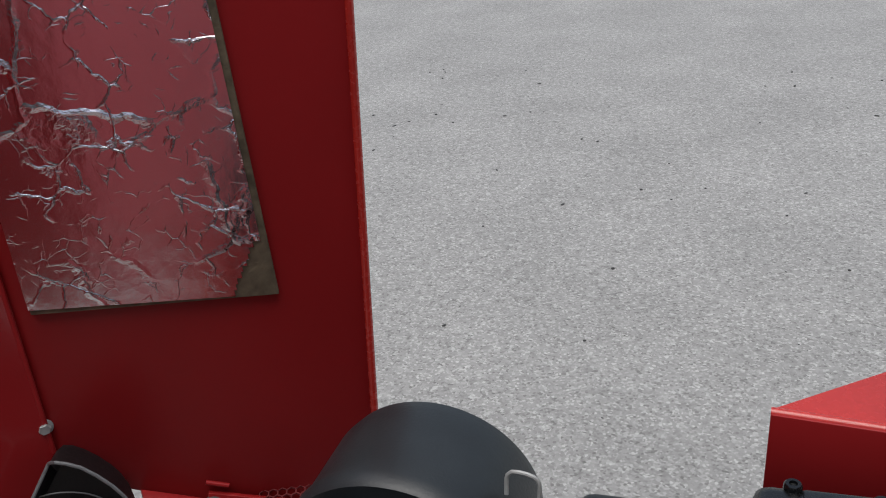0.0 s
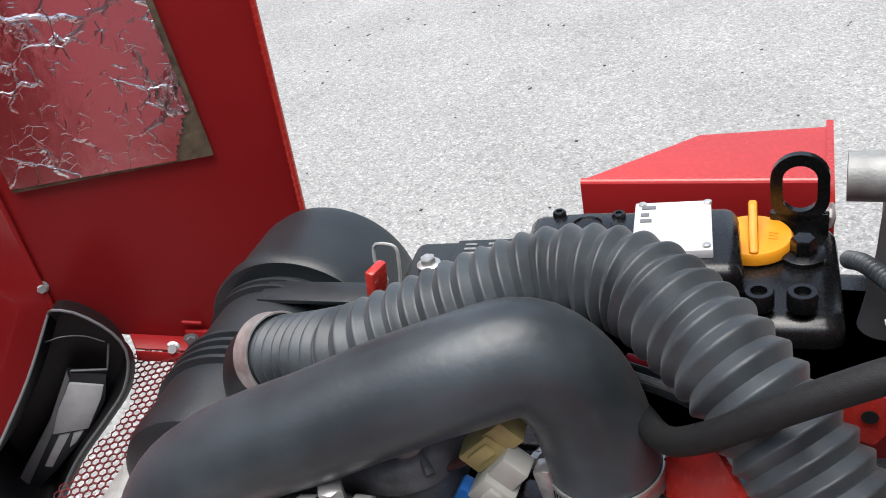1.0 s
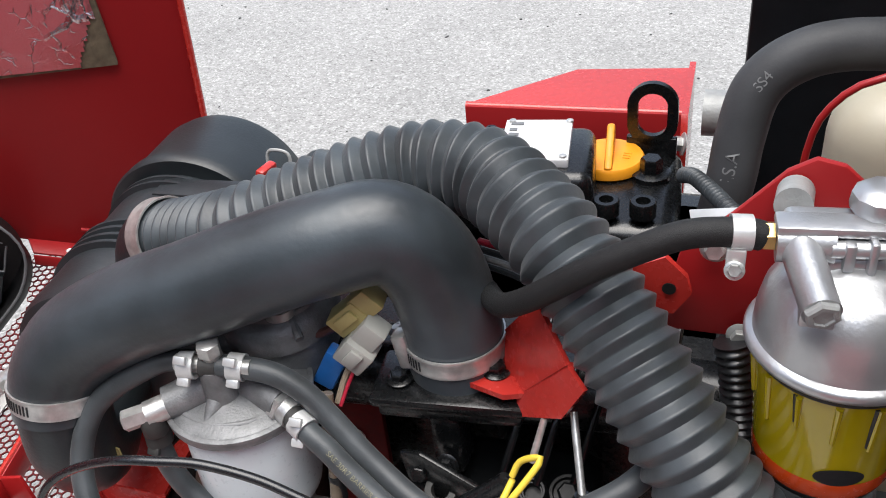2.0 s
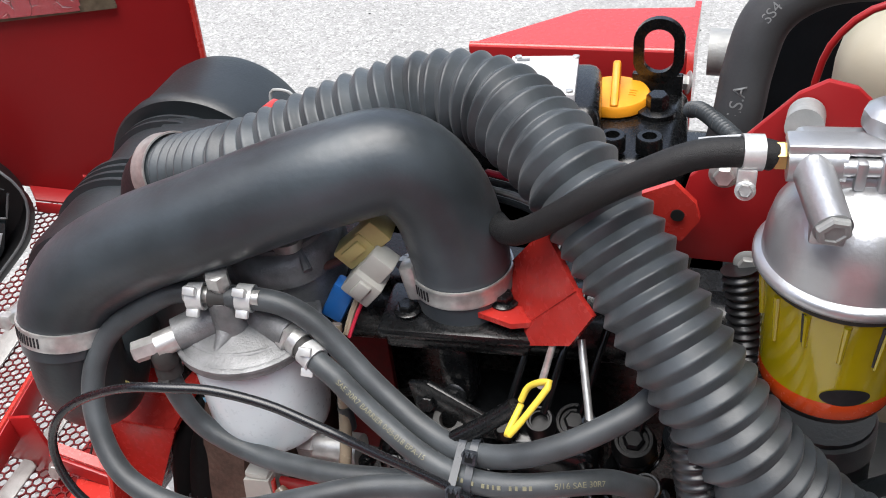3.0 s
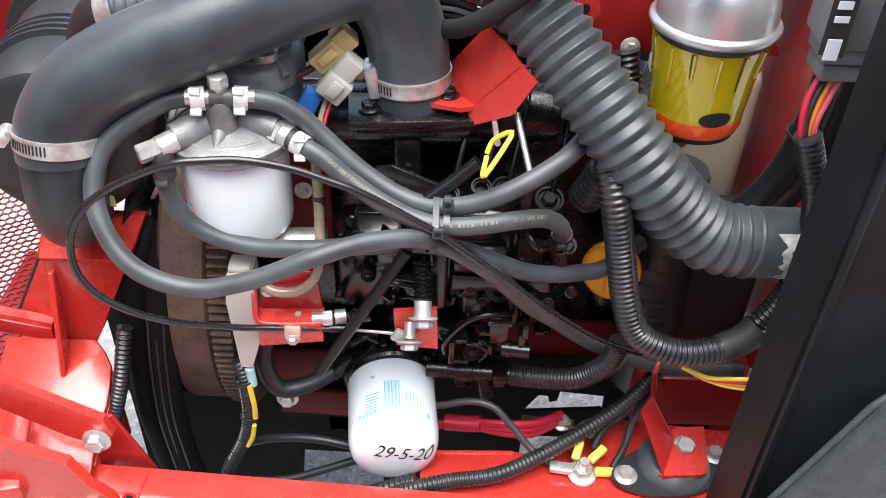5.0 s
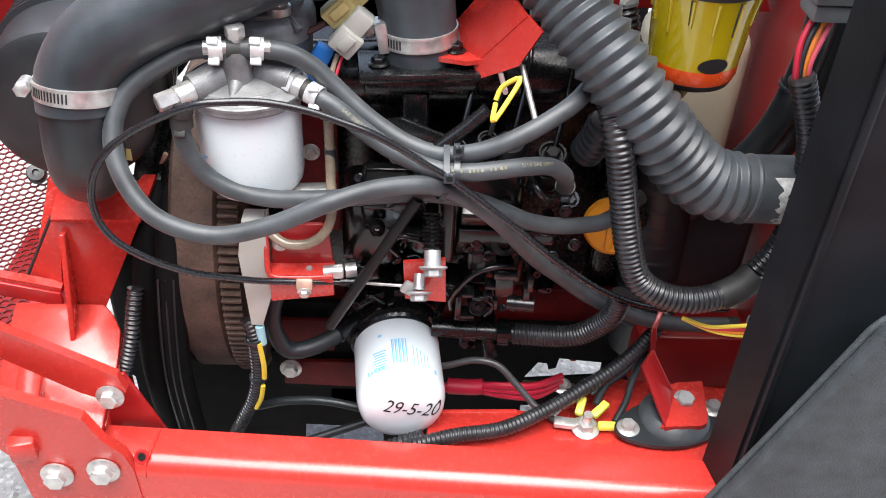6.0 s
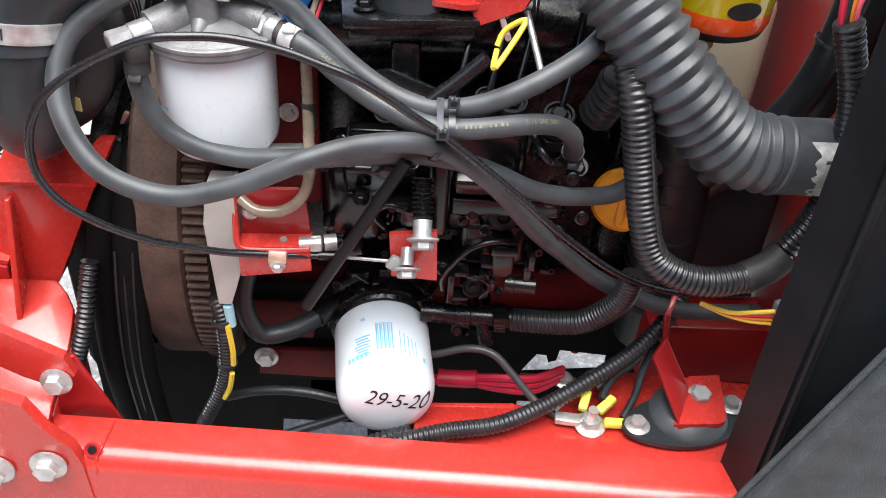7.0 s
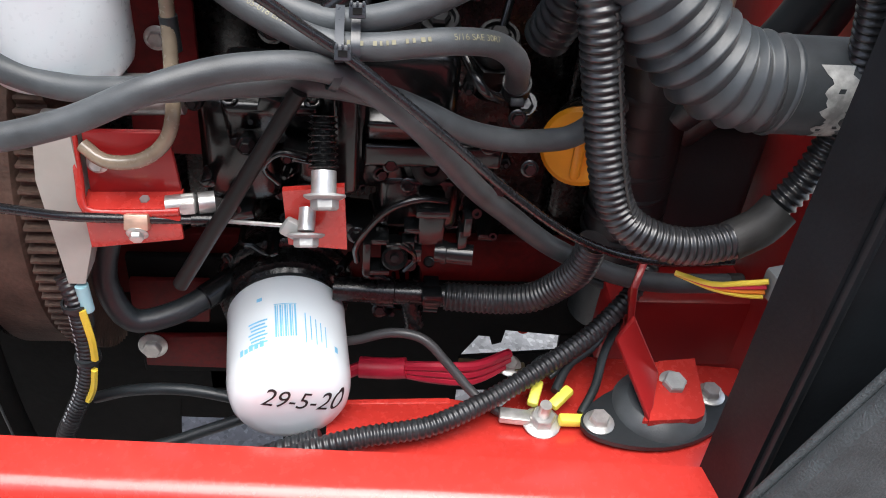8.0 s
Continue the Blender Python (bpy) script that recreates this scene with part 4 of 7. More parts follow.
# injection pump and shiny housing on the near side
pump_lid = part("pump_cover", box((0.0945, 0.152, 0.680), (0.058, 0.046, 0.040), rx=26, bevel=0.005, seg=3), GLOSS, eng)
for o, w in ((-0.010, 0.044), (0.013, 0.050)):
    part("cover_rib", box((0.0945, 0.1432 + 0.90 * o, 0.6985 + 0.438 * o), (w, 0.0030, 0.003), rx=26, bevel=0.0012), GLOSS, pump_lid)
for x in (0.0705, 0.1185):
    part("cover_screw", bolt_mesh((x, 0.1280, 0.6915), (0, -0.44, 0.9), 0.0034), GLOSS, pump_lid, smooth=30)
part("pump_body", box((0.155, 0.170, 0.672), (0.10, 0.07, 0.10), bevel=0.012, seg=3), GLOSS, eng)
part("governor_case", box((0.185, 0.158, 0.615), (0.055, 0.05, 0.045), bevel=0.008, seg=3), GLOSS, eng)
part("drive_case", box((0.072, 0.170, 0.645), (0.05, 0.06, 0.08), bevel=0.012, seg=3), GLOSS, eng)
part("pump_flange", box((0.138, 0.125, 0.680), (0.016, 0.03, 0.085), bevel=0.004, seg=3), GLOSS, eng)
part("flange_rib", box((0.124, 0.122, 0.650), (0.008, 0.03, 0.06), bevel=0.002), GLOSS, eng)
part("rack_rail", box((0.190, 0.128, 0.662), (0.085, 0.022, 0.016), bevel=0.003, seg=3), GLOSS, eng)
part("rack_cover", box((0.172, 0.126, 0.682), (0.046, 0.020, 0.016), rx=20, bevel=0.003, seg=3), GLOSS, eng)
part("timing_window", lathe([(0.010, 0), (0.012, 0.002), (0.012, 0.008), (0.009, 0.010), (0.005, 0.010), (0.004, 0.007), (0.0001, 0.007)], (0.190, 0.130, 0.650), (0, -1, 0.2), 24), FITTING, eng)
for x, z, r in ((0.080, 0.662, 0.0065), (0.052, 0.690, 0.0055), (0.104, 0.655, 0.0050)):
    part("plug_screw", join(lathe([(r, 0), (r, 0.010), (r * 0.8, 0.012)], (x, 0.130, z), (0, -1, 0.3), 20), lathe([(r * 0.6, 0.010), (r * 0.6, 0.017), (r * 0.45, 0.018)], (x, 0.130, z), (0, -1, 0.3), 6)), GLOSS, eng)
VALVE_AX = Vector((0, -0.42, 1)).normalized()
part("eye_bolt", join(lathe([(0.0055, -0.006), (0.0095, -0.006), (0.0115, -0.003), (0.0118, 0.002), (0.0100, 0.005), (0.0060, 0.005), (0.0050, 0.002), (0.0050, -0.006)], (0.1121, 0.133, 0.7365), (0.1, -0.6, 1), 32, False), rod((0.112, 0.150, 0.715), (0.112, 0.140, 0.730), 0.008)), DUSTY, eng, "dull grey ring-shaped pipe eye")
for (x, y, z), r, top in (((0.1450, 0.140, 0.735), 0.0085, 0.6), ((0.1697, 0.140, 0.7430), 0.0088, 0.62), ((0.1898, 0.151, 0.7340), 0.0125, 0.45), ((0.2266, 0.154, 0.7230), 0.0128, 0.5)):
    at = Vector((x, y, z))
    valve = part("delivery_valve", lathe([(r * 0.9, -0.045), (r * 0.9, -0.012), (r * 1.12, -0.010), (r * 1.12, -0.004), (r, -0.002), (r, 0.003), (r * 0.93, 0.0045), (r * 0.78, 0.0045), (r * 0.72, 0.002), (r * top, 0.002), (r * top * 0.95, -0.004), (0.0003, -0.004)], at, VALVE_AX, 32), FITTING, eng)
    part("holder_nut", lathe([(r * 1.02, -0.026), (r * 1.18, -0.025), (r * 1.18, -0.015), (r * 1.02, -0.014)], at, VALVE_AX, 6), FITTING, valve, smooth=20)
    if top < 0.55:
        part("valve_hex", lathe([(r * 0.55, -0.004), (r * 0.55, 0.005), (r * 0.42, 0.0065), (0.0003, 0.0065)], at, VALVE_AX, 6), FITTING, valve, smooth=20)
    part("injector_line", sweep(spline([at + Vector((0.002, 0.004, 0.004)), at + Vector((0.006, 0.012, 0.020)), at + Vector((0.012, 0.030, 0.045)), (x + 0.016, 0.20, 0.795), (x + 0.02, 0.26, 0.815)], 0.008), 0.0026, 10), GLOSS, eng)
part("return_nut", lathe([(0.0062, -0.010), (0.0078, -0.009), (0.0078, -0.001), (0.0066, 0.001), (0.0042, 0.001), (0.0035, -0.002), (0.0003, -0.002)], (0.2453, 0.1414, 0.6879), (0.1, -0.7, 0.7), 6), GLOSS, eng, smooth=20)
part("return_union", rod((0.2453, 0.1414, 0.6879), (0.249, 0.168, 0.665), 0.0075, seg=20), GLOSS, eng)
for x, z, r in ((0.097, 0.735, 0.009), (0.123, 0.728, 0.007), (0.165, 0.655, 0.006), (0.223, 0.672, 0.008), (0.238, 0.690, 0.006), (0.145, 0.600, 0.006), (0.232, 0.640, 0.007), (0.066, 0.610, 0.007), (0.250, 0.655, 0.006), (0.140, 0.715, 0.006), (0.140, 0.648, 0.006), (0.212, 0.652, 0.005), (0.176, 0.640, 0.005)):
    part("bolt", bolt_mesh((x, 0.130 if x < 0.14 else 0.120, z), (0, -1, 0.25), r * 0.62), GLOSS, eng, smooth=30)
random.seed(21)
fbase_x, fbase_z = 0.0958, 0.5062
for k in range(128):
    x, z = 0.058 + 0.0142 * (k % 16) + random.uniform(-0.006, 0.006), 0.500 + 0.027 * (k // 16) + random.uniform(-0.010, 0.010)
    r = random.uniform(0.0018, 0.0044)
    y0 = 0.162 - random.uniform(0.0, 0.032 if x < 0.16 else 0.018)
    tip = Vector((random.uniform(-0.35, 0.35), -1, random.uniform(0, 0.7))).normalized()
    if math.hypot(x - fbase_x, z - fbase_z) < 0.060 or (x > 0.20 and z < 0.575) or x > 0.245:
        continue
    at = Vector((x, y0, z))
    if k % 5 == 0:
        part("casting_lug", box(at, (r * random.uniform(2, 6), 0.03, r * random.uniform(1.2, 3)), ry=random.uniform(-25, 25), bevel=0.0012, seg=2), GLOSS, eng)
    elif k % 5 == 1:
        part("boss", lathe([(r * 1.3, -0.03), (r * 1.3, 0.010), (r, 0.013), (r * 0.5, 0.013), (r * 0.45, 0.009), (0.0001, 0.009)], at, tip, 14), GLOSS, eng)
    elif k % 5 == 2:
        part("bolt", bolt_mesh(at, tip, r), GLOSS, eng, smooth=30)
    elif k % 5 == 3:
        part("stud_nut", join(lathe([(r * 1.25, -0.02), (r * 1.25, 0.008), (r, 0.010)], at, tip, 6), lathe([(r * 0.6, 0.008), (r * 0.6, 0.020), (r * 0.4, 0.022)], at, tip, 10)), GLOSS, eng)
    else:
        end = at + Vector((random.uniform(-0.028, 0.028), random.uniform(0.0, 0.01), random.uniform(-0.024, 0.024)))
        mid = (at + end) / 2 + Vector((random.uniform(-0.008, 0.008), -random.uniform(0.001, 0.004), random.uniform(-0.004, 0.010)))
        part("pipe_line", sweep(spline([at + Vector((0, 0.02, 0)), at, mid, end, end + Vector((0, 0.02, 0))], 0.004), r * 0.42 + 0.0004, 8), GLOSS, eng)
for pts, r in (([(0.146, 0.112, 0.585), (0.146, 0.105, 0.605), (0.163, 0.103, 0.632), (0.183, 0.104, 0.641), (0.200, 0.112, 0.634)], 0.0022), ([(0.20, 0.12, 0.735), (0.212, 0.10, 0.72), (0.225, 0.115, 0.705)], 0.003), ([(0.098, 0.118, 0.640), (0.090, 0.112, 0.655), (0.100, 0.108, 0.668), (0.115, 0.110, 0.664)], 0.002)):
    part("fuel_line", sweep(spline(pts, 0.005), r, 10), GLOSS, eng)
part("stop_solenoid", join(box((0.192, 0.120, 0.616), (0.017, 0.022, 0.030), bevel=0.002, seg=2), box((0.192, 0.112, 0.628), (0.021, 0.014, 0.005), bevel=0.001), box((0.180, 0.116, 0.612), (0.010, 0.014, 0.004), bevel=0.001)), GLOSS, eng)
part("solenoid_barrel", join(rod((0.196, 0.112, 0.594), (0.220, 0.108, 0.595), 0.0068, seg=20), lathe([(0.0078, 0.0), (0.0078, 0.003), (0.0068, 0.004)], (0.200, 0.1115, 0.594), (1, -0.16, 0.04), 20), box((0.212, 0.112, 0.607), (0.006, 0.012, 0.016), bevel=0.001)), GLOSS, eng)
part("plug_socket", lathe([(0.0085, -0.02), (0.0085, 0.002), (0.0072, 0.0035), (0.0060, 0.0), (0.0030, 0.0), (0.0026, 0.003), (0.0001, 0.0035)], (0.170, 0.110, 0.590), (0, -1, 0.3), 20), FITTING, eng)
for x, y, z, w, d, h in ((0.152, 0.114, 0.592, 0.005, 0.02, 0.026), (0.160, 0.114, 0.604, 0.012, 0.014, 0.004), (0.160, 0.114, 0.579, 0.014, 0.014, 0.004), (0.178, 0.112, 0.602, 0.008, 0.010, 0.006), (0.184, 0.111, 0.594, 0.006, 0.008, 0.010), (0.214, 0.112, 0.620, 0.005, 0.016, 0.014)):
    part("socket_tab", box((x, y, z), (w, d, h), bevel=0.0008), GLOSS, eng)
part("socket_lead", sweep(spline([(0.165, 0.106, 0.603), (0.172, 0.103, 0.606), (0.180, 0.104, 0.600), (0.183, 0.108, 0.590), (0.176, 0.106, 0.582)], 0.003), 0.0014, 8), GLOSS, eng)
part("glow_plug_boot", ribbed([(0.258, 0.165, 0.722), (0.262, 0.150, 0.745), (0.264, 0.140, 0.765)], 0.015, 0.009, 0.003), BLACK_SOFT, eng)
# dipstick with a yellow loop, steel tubes
part("dipstick_tube", sweep(spline([(0.128, 0.10, 0.760), (0.148, 0.103, 0.776), (0.165, 0.105, 0.792)], 0.006), 0.0055, 14), BLACK, eng)
part("dipstick_loop", sweep(spline([(0.170, 0.100, 0.800), (0.167, 0.080, 0.797), (0.172, 0.082, 0.802), (0.186, 0.097, 0.820), (0.184, 0.100, 0.821), (0.174, 0.103, 0.812), (0.170, 0.100, 0.803)], 0.003), 0.0019, 12), YELLOW, eng, "yellow dipstick loop")
part("steel_tube", rod((0.1780, 0.113, 0.8030), (0.1765, 0.160, 0.7990), 0.0022, seg=12), STEEL, eng)
part("steel_tube", rod((0.2052, 0.1175, 0.7725), (0.1935, 0.152, 0.806), 0.0024, seg=12), STEEL, eng)
part("tube_union", rod((0.2055, 0.1150, 0.7640), (0.2052, 0.1180, 0.7760), 0.0050, seg=12), GLOSS, eng)
lug = part("lifting_bracket", plate([(0.086, 0.140, 0.762), (0.100, 0.138, 0.766), (0.143, 0.130, 0.752), (0.146, 0.130, 0.735), (0.120, 0.134, 0.728), (0.090, 0.140, 0.735)], 0.004, 0.001), BLACK, eng)
part("bracket_bolt", bolt_mesh((0.098, 0.136, 0.748), (0.1, -1, 0.35), 0.0055), BLACK, lug, smooth=30)
part("manifold_drop", box((0.110, 0.168, 0.752), (0.022, 0.025, 0.05), bevel=0.005), BLACK, eng)
bolt(eng, (0.111, 0.15, 0.742), (0, -1, 0.4), 0.0055, BLACK)
# flywheel and ring gear at the end, edge on
fly = part("flywheel", lathe([(0.02, -0.022), (0.165, -0.022), (0.170, -0.018), (0.170, 0.018), (0.165, 0.022), (0.02, 0.022)], (-0.085, 0.295, 0.565), (1, 0, 0), 96), RUST, eng, "rust-brown flywheel rim")
gear = bmesh.new()
T = 132
ringv = []
for k in range(T * 4):
    a = 2 * math.pi * k / (T * 4)
    r = 0.1745 if k % 4 in (1, 2) else 0.168
    ringv.append([gear.verts.new((x, 0.295 + r * math.cos(a), 0.565 + r * math.sin(a))) for x in (-0.062, -0.044)] + [gear.verts.new((x, 0.295 + 0.13 * math.cos(a), 0.565 + 0.13 * math.sin(a))) for x in (-0.044, -0.062)])
for k in range(len(ringv)):
    a, b = ringv[k], ringv[(k + 1) % len(ringv)]
    for j in range(4):
        gear.faces.new((a[j], b[j], b[(j + 1) % 4], a[(j + 1) % 4]))
part("ring_gear", gear, RUST, fly, "toothed starter ring gear", smooth=20)
part("belt_pulley", lathe([(0.03, -0.02), (0.12, -0.02), (0.15, -0.016), (0.135, -0.004), (0.135, 0.004), (0.15, 0.016), (0.12, 0.02), (0.03, 0.02)], (-0.128, 0.285, 0.55), (1, 0, 0), 64), BLACK, eng)
part("drive_belt", sweep(spline([(-0.104, 0.27, 0.650), (-0.104, 0.21, 0.655), (-0.106, 0.160, 0.640), (-0.108, 0.140, 0.605), (-0.112, 0.130, 0.55), (-0.116, 0.128, 0.48), (-0.112, 0.13, 0.38), (-0.10, 0.14, 0.30)], 0.01), 0.0135, 24), BAY_SHADE, eng)
part("drive_belt", sweep(spline([(-0.128, 0.27, 0.640), (-0.128, 0.21, 0.645), (-0.130, 0.165, 0.628), (-0.133, 0.146, 0.59), (-0.137, 0.140, 0.54), (-0.140, 0.138, 0.46), (-0.132, 0.142, 0.33)], 0.01), 0.0130, 24), BAY_SHADE, eng)
for x in (-0.103, -0.110, -0.117):
    part("belt_groove", sweep(spline([(x, 0.1255, 0.600), (x - 0.003, 0.1165, 0.55), (x - 0.007, 0.1145, 0.48), (x - 0.004, 0.1165, 0.40)], 0.01), 0.0010, 6), BLACK_SOFT, eng)
part("bell_housing", box((-0.01, 0.33, 0.58), (0.06, 0.20, 0.34), bevel=0.02, seg=3), BLACK, eng)
part("lower_hose_elbow", sweep(spline([(-0.012, 0.130, 0.590), (-0.018, 0.122, 0.555), (-0.006, 0.120, 0.522), (0.020, 0.128, 0.520), (0.045, 0.146, 0.523)], 0.006), 0.0082, 18), BLACK_SOFT, eng)
part("elbow_spigot", rod((0.040, 0.140, 0.524), (0.060, 0.160, 0.527), 0.0092, seg=18), GLOSS, eng)
# filter base ring
fd = Vector((0.1027, -0.9918, -0.0758)).normalized()
fbase = Vector((0.0958, 0.1485, 0.5062))
part("filter_base", lathe([(0.030, -0.075), (0.040, -0.050), (0.0470, -0.036), (0.0500, -0.030), (0.0505, -0.022), (0.0480, -0.019), (0.0455, -0.0185), (0.0460, -0.008), (0.0448, -0.004), (0.0405, -0.003), (0.0385, 0.0), (0.030, 0.002)], fbase, fd, 64), BLACK, eng)
part("pipe_clamp", join(lathe([(0.0115, -0.005), (0.0132, -0.005), (0.0132, 0.005), (0.0115, 0.005)], (0.198, 0.137, 0.5345), (1, -0.02, -0.02), 20), box((0.198, 0.126, 0.5425), (0.014, 0.012, 0.010), bevel=0.002)), GLOSS, eng)
part("water_pipe", join(rod((0.130, 0.140, 0.536), (0.210, 0.137, 0.534), 0.0088, seg=20), lathe([(0.0108, 0), (0.0108, 0.012), (0.0088, 0.013)], (0.160, 0.139, 0.535), (1, -0.02, -0.02), 20), rod((0.183, 0.138, 0.535), (0.188, 0.132, 0.508), 0.007)), BLACK, eng)
part("strut_tube", rod((0.114, 0.085, 0.722), (0.040, 0.082, 0.588), 0.0047, seg=20), FITTING, eng)
# red throttle lever bracket with bolts
part("lever_plate", plate([(0.103, 0.086, 0.657), (0.138, 0.086, 0.661), (0.140, 0.090, 0.612), (0.105, 0.090, 0.615)], -0.004), RED, eng, "small red lever plate")
part("lever_spring", ribbed([(0.126, 0.098, 0.700), (0.126, 0.090, 0.687), (0.1265, 0.082, 0.676)], 0.0085, 0.0035, 0.0022, 18), BLACK, eng)
part("spacer", rod((0.1268, 0.081, 0.675), (0.127, 0.071, 0.664), 0.0070, seg=20), STEEL, eng)
bolt(eng, (0.1275, 0.072, 0.666), (0.02, -0.65, -0.75), 0.0078, PAINT_GREY)
part("spacer", rod((0.117, 0.088, 0.644), (0.1165, 0.078, 0.635), 0.005, seg=16), STEEL, eng)
bolt(eng, (0.1165, 0.078, 0.6335), (0.02, -0.65, -0.75), 0.0072, PAINT_GREY)

# ---- oil filter ----
of = thing("oil_filter", fbase, "white spin-on oil filter with blue print and a handwritten date", "oil filter")
R = 0.0414
can = part("can", lathe([(R * 0.86, 0.0045), (R * 0.97, 0.0050), (R * 1.005, 0.0062), (R * 1.012, 0.0085), (R, 0.0105), (R, 0.0650), (R * 0.985, 0.0720), (R * 0.93, 0.0800), (R * 0.82, 0.0860), (R * 0.6, 0.0897), (R * 0.3, 0.0908), (0.0005, 0.0910)], fbase, fd, 72), WHITE, of)
part("gasket_collar", lathe([(R * 0.7, -0.010), (R * 0.92, -0.009), (R * 0.95, -0.004), (R * 0.90, 0.0045), (R * 0.7, 0.0050)], fbase, fd, 48), BLACK_SOFT, of, "black rubber gasket collar")
face = Vector((0.02, -0.60, 0.79))
side_v = fd.cross(face).normalized()
if side_v.x < 0:
    side_v = -side_v


CAN_PROFILE = [(R, 0.0), (R, 0.0650), (R * 0.985, 0.0720), (R * 0.93, 0.0800), (R * 0.82, 0.0860), (R * 0.6, 0.0897), (R * 0.3, 0.0908)]


def on_can(run, turn, lift=0.0003):
    """A place on the filter: metres along its skin from the base, over the shoulder too, and metres round to the right."""
    o = (face - fd * face.dot(fd)).normalized()
    a = turn / R
    rest = run
    for (ra, ha), (rb, hb_) in zip(CAN_PROFILE, CAN_PROFILE[1:]):
        d = math.hypot(rb - ra, hb_ - ha)
        if rest <= d:
            break
        rest -= d
    k = min(1.0, rest / d)
    r, h = ra + (rb - ra) * k, ha + (hb_ - ha) * k
    nr, nh = (hb_ - ha) / d, (ra - rb) / d
    return fbase + fd * (h + nh * lift) + (o * math.cos(a) + side_v * math.sin(a)) * (r + nr * lift)


def can_patch(run0, run1, t0, t1, name, material):
    bm = bmesh.new()
    n = max(2, int(abs(t1 - t0) / 0.002) + 1)
    rows = [[bm.verts.new(on_can(r, t0 + (t1 - t0) * k / n)) for k in range(n + 1)] for r in (run0, run1)]
    for k in range(n):
        bm.faces.new((rows[0][k], rows[0][k + 1], rows[1][k + 1], rows[1][k]))
    return part(name, bm, material, can, smooth=0)


for k in range(9):
    can_patch(0.033, 0.061, -0.0055 + k * 0.0016, -0.0055 + k * 0.0016 + (0.0006 if k % 2 else 0.0012), "barcode_bar", LBLUE)
can_patch(0.0320, 0.0326, -0.006, 0.009, "barcode_bar", LBLUE)
for k in range(7):
    can_patch(0.043 + 0.0031 * k, 0.0445 + 0.0031 * k, -0.0245 + 0.001 * (k % 3), -0.0105 - 0.0015 * (k % 2), "small_print", LBLUE)
for k in range(5):
    can_patch(0.040 + 0.002 * k, 0.066 - 0.003 * (k % 2), 0.0140 + 0.0036 * k, 0.0148 + 0.0036 * k, "small_print", LBLUE)
for k in range(5):
    can_patch(0.061 + 0.0012 * (k % 2), 0.066, -0.032 + 0.004 * k, -0.0292 + 0.004 * k, "small_print", LBLUE)
can_patch(0.061, 0.066, 0.036, 0.039, "small_print", LBLUE)
can_patch(0.023, 0.026, -0.018, -0.014, "small_print", LBLUE)
tx = letters("29-5-20", 0.0225, 0.00006)
up_v = (face - fd * face.dot(fd)).normalized()
for v in tx.verts:
    x, y = v.co.x * 0.75 + 0.15 * v.co.y, v.co.y
    u, w = 0.0092 + 0.955 * x + 0.296 * y, 0.0098 - 0.296 * x + 0.955 * y
    rad = min(math.hypot(u, w), R)
    for (ra, ha), (rb, hb_) in zip(CAN_PROFILE[1:], CAN_PROFILE[2:]):
        if rad >= rb:
            break
    h = ha + (hb_ - ha) * max(0.0, min(1.0, (ra - rad) / (ra - rb)))
    v.co = fbase + fd * (h + 0.0006) + side_v * u + up_v * w
part("handwritten_date", tx, INK, can, smooth=0)

# ---- fuel filter with its aluminium head ----
ff = thing("fuel_filter", (-0.022, 0.137, 0.70), "pale white fuel filter under a cast aluminium head", "fuel filter")
part("can", lathe([(0.040, 0.100), (0.0415, 0.098), (0.0412, 0.026), (0.0400, 0.019), (0.0365, 0.0145), (0.031, 0.0125), (0.0005, 0.0115)], (-0.022, 0.137, 0.690), (0, 0, 1), 56), WHITE_MILK, ff)
for k in range(5):
    part("small_print", box((-0.056 + 0.003 * k, 0.1115 - 0.002 * k, 0.738 + 0.003 * (k % 2)), (0.004, 0.0006, 0.0016), rz=-38, bevel=0), LBLUE, ff, smooth=0)
fh = part("head", lathe([(0.036, -0.003), (0.0445, -0.002), (0.0475, 0.001), (0.0475, 0.006), (0.044, 0.0085), (0.040, 0.010), (0.033, 0.013), (0.022, 0.0165), (0.012, 0.018), (0.001, 0.018)], (-0.022, 0.137, 0.786), (0, 0, 1), 56), ALU, ff)
part("tee_boss", rod((-0.024, 0.124, 0.800), (-0.024, 0.122, 0.828), 0.0120, 0.0095, 24), ALU, fh)
part("outlet_boss", rod((-0.010, 0.136, 0.803), (0.016, 0.127, 0.799), 0.0125, 0.0115, 24), ALU, fh)
part("inlet_boss", rod((-0.036, 0.126, 0.804), (-0.057, 0.109, 0.800), 0.0125, 0.0110, 24), ALU, fh)
part("cast_ridge", sweep(spline([(-0.056, 0.119, 0.7950), (-0.046, 0.1085, 0.7955), (-0.026, 0.1020, 0.7955), (-0.004, 0.1065, 0.7958), (0.010, 0.119, 0.7950)], 0.004), 0.0026, 12), ALU, fh)
part("cast_ridge", sweep([Vector((-0.026, 0.103, 0.7955)), Vector((-0.0245, 0.115, 0.8020))], lambda w: 0.0026 + 0.25 * w, 12), ALU, fh)
part("rim_bead", lathe([(0.0455, 0.0), (0.0482, 0.0008), (0.0482, 0.0030), (0.0462, 0.0042), (0.0452, 0.0042)], (-0.022, 0.137, 0.7905), (0, 0, 1), 56, False), ALU, fh)
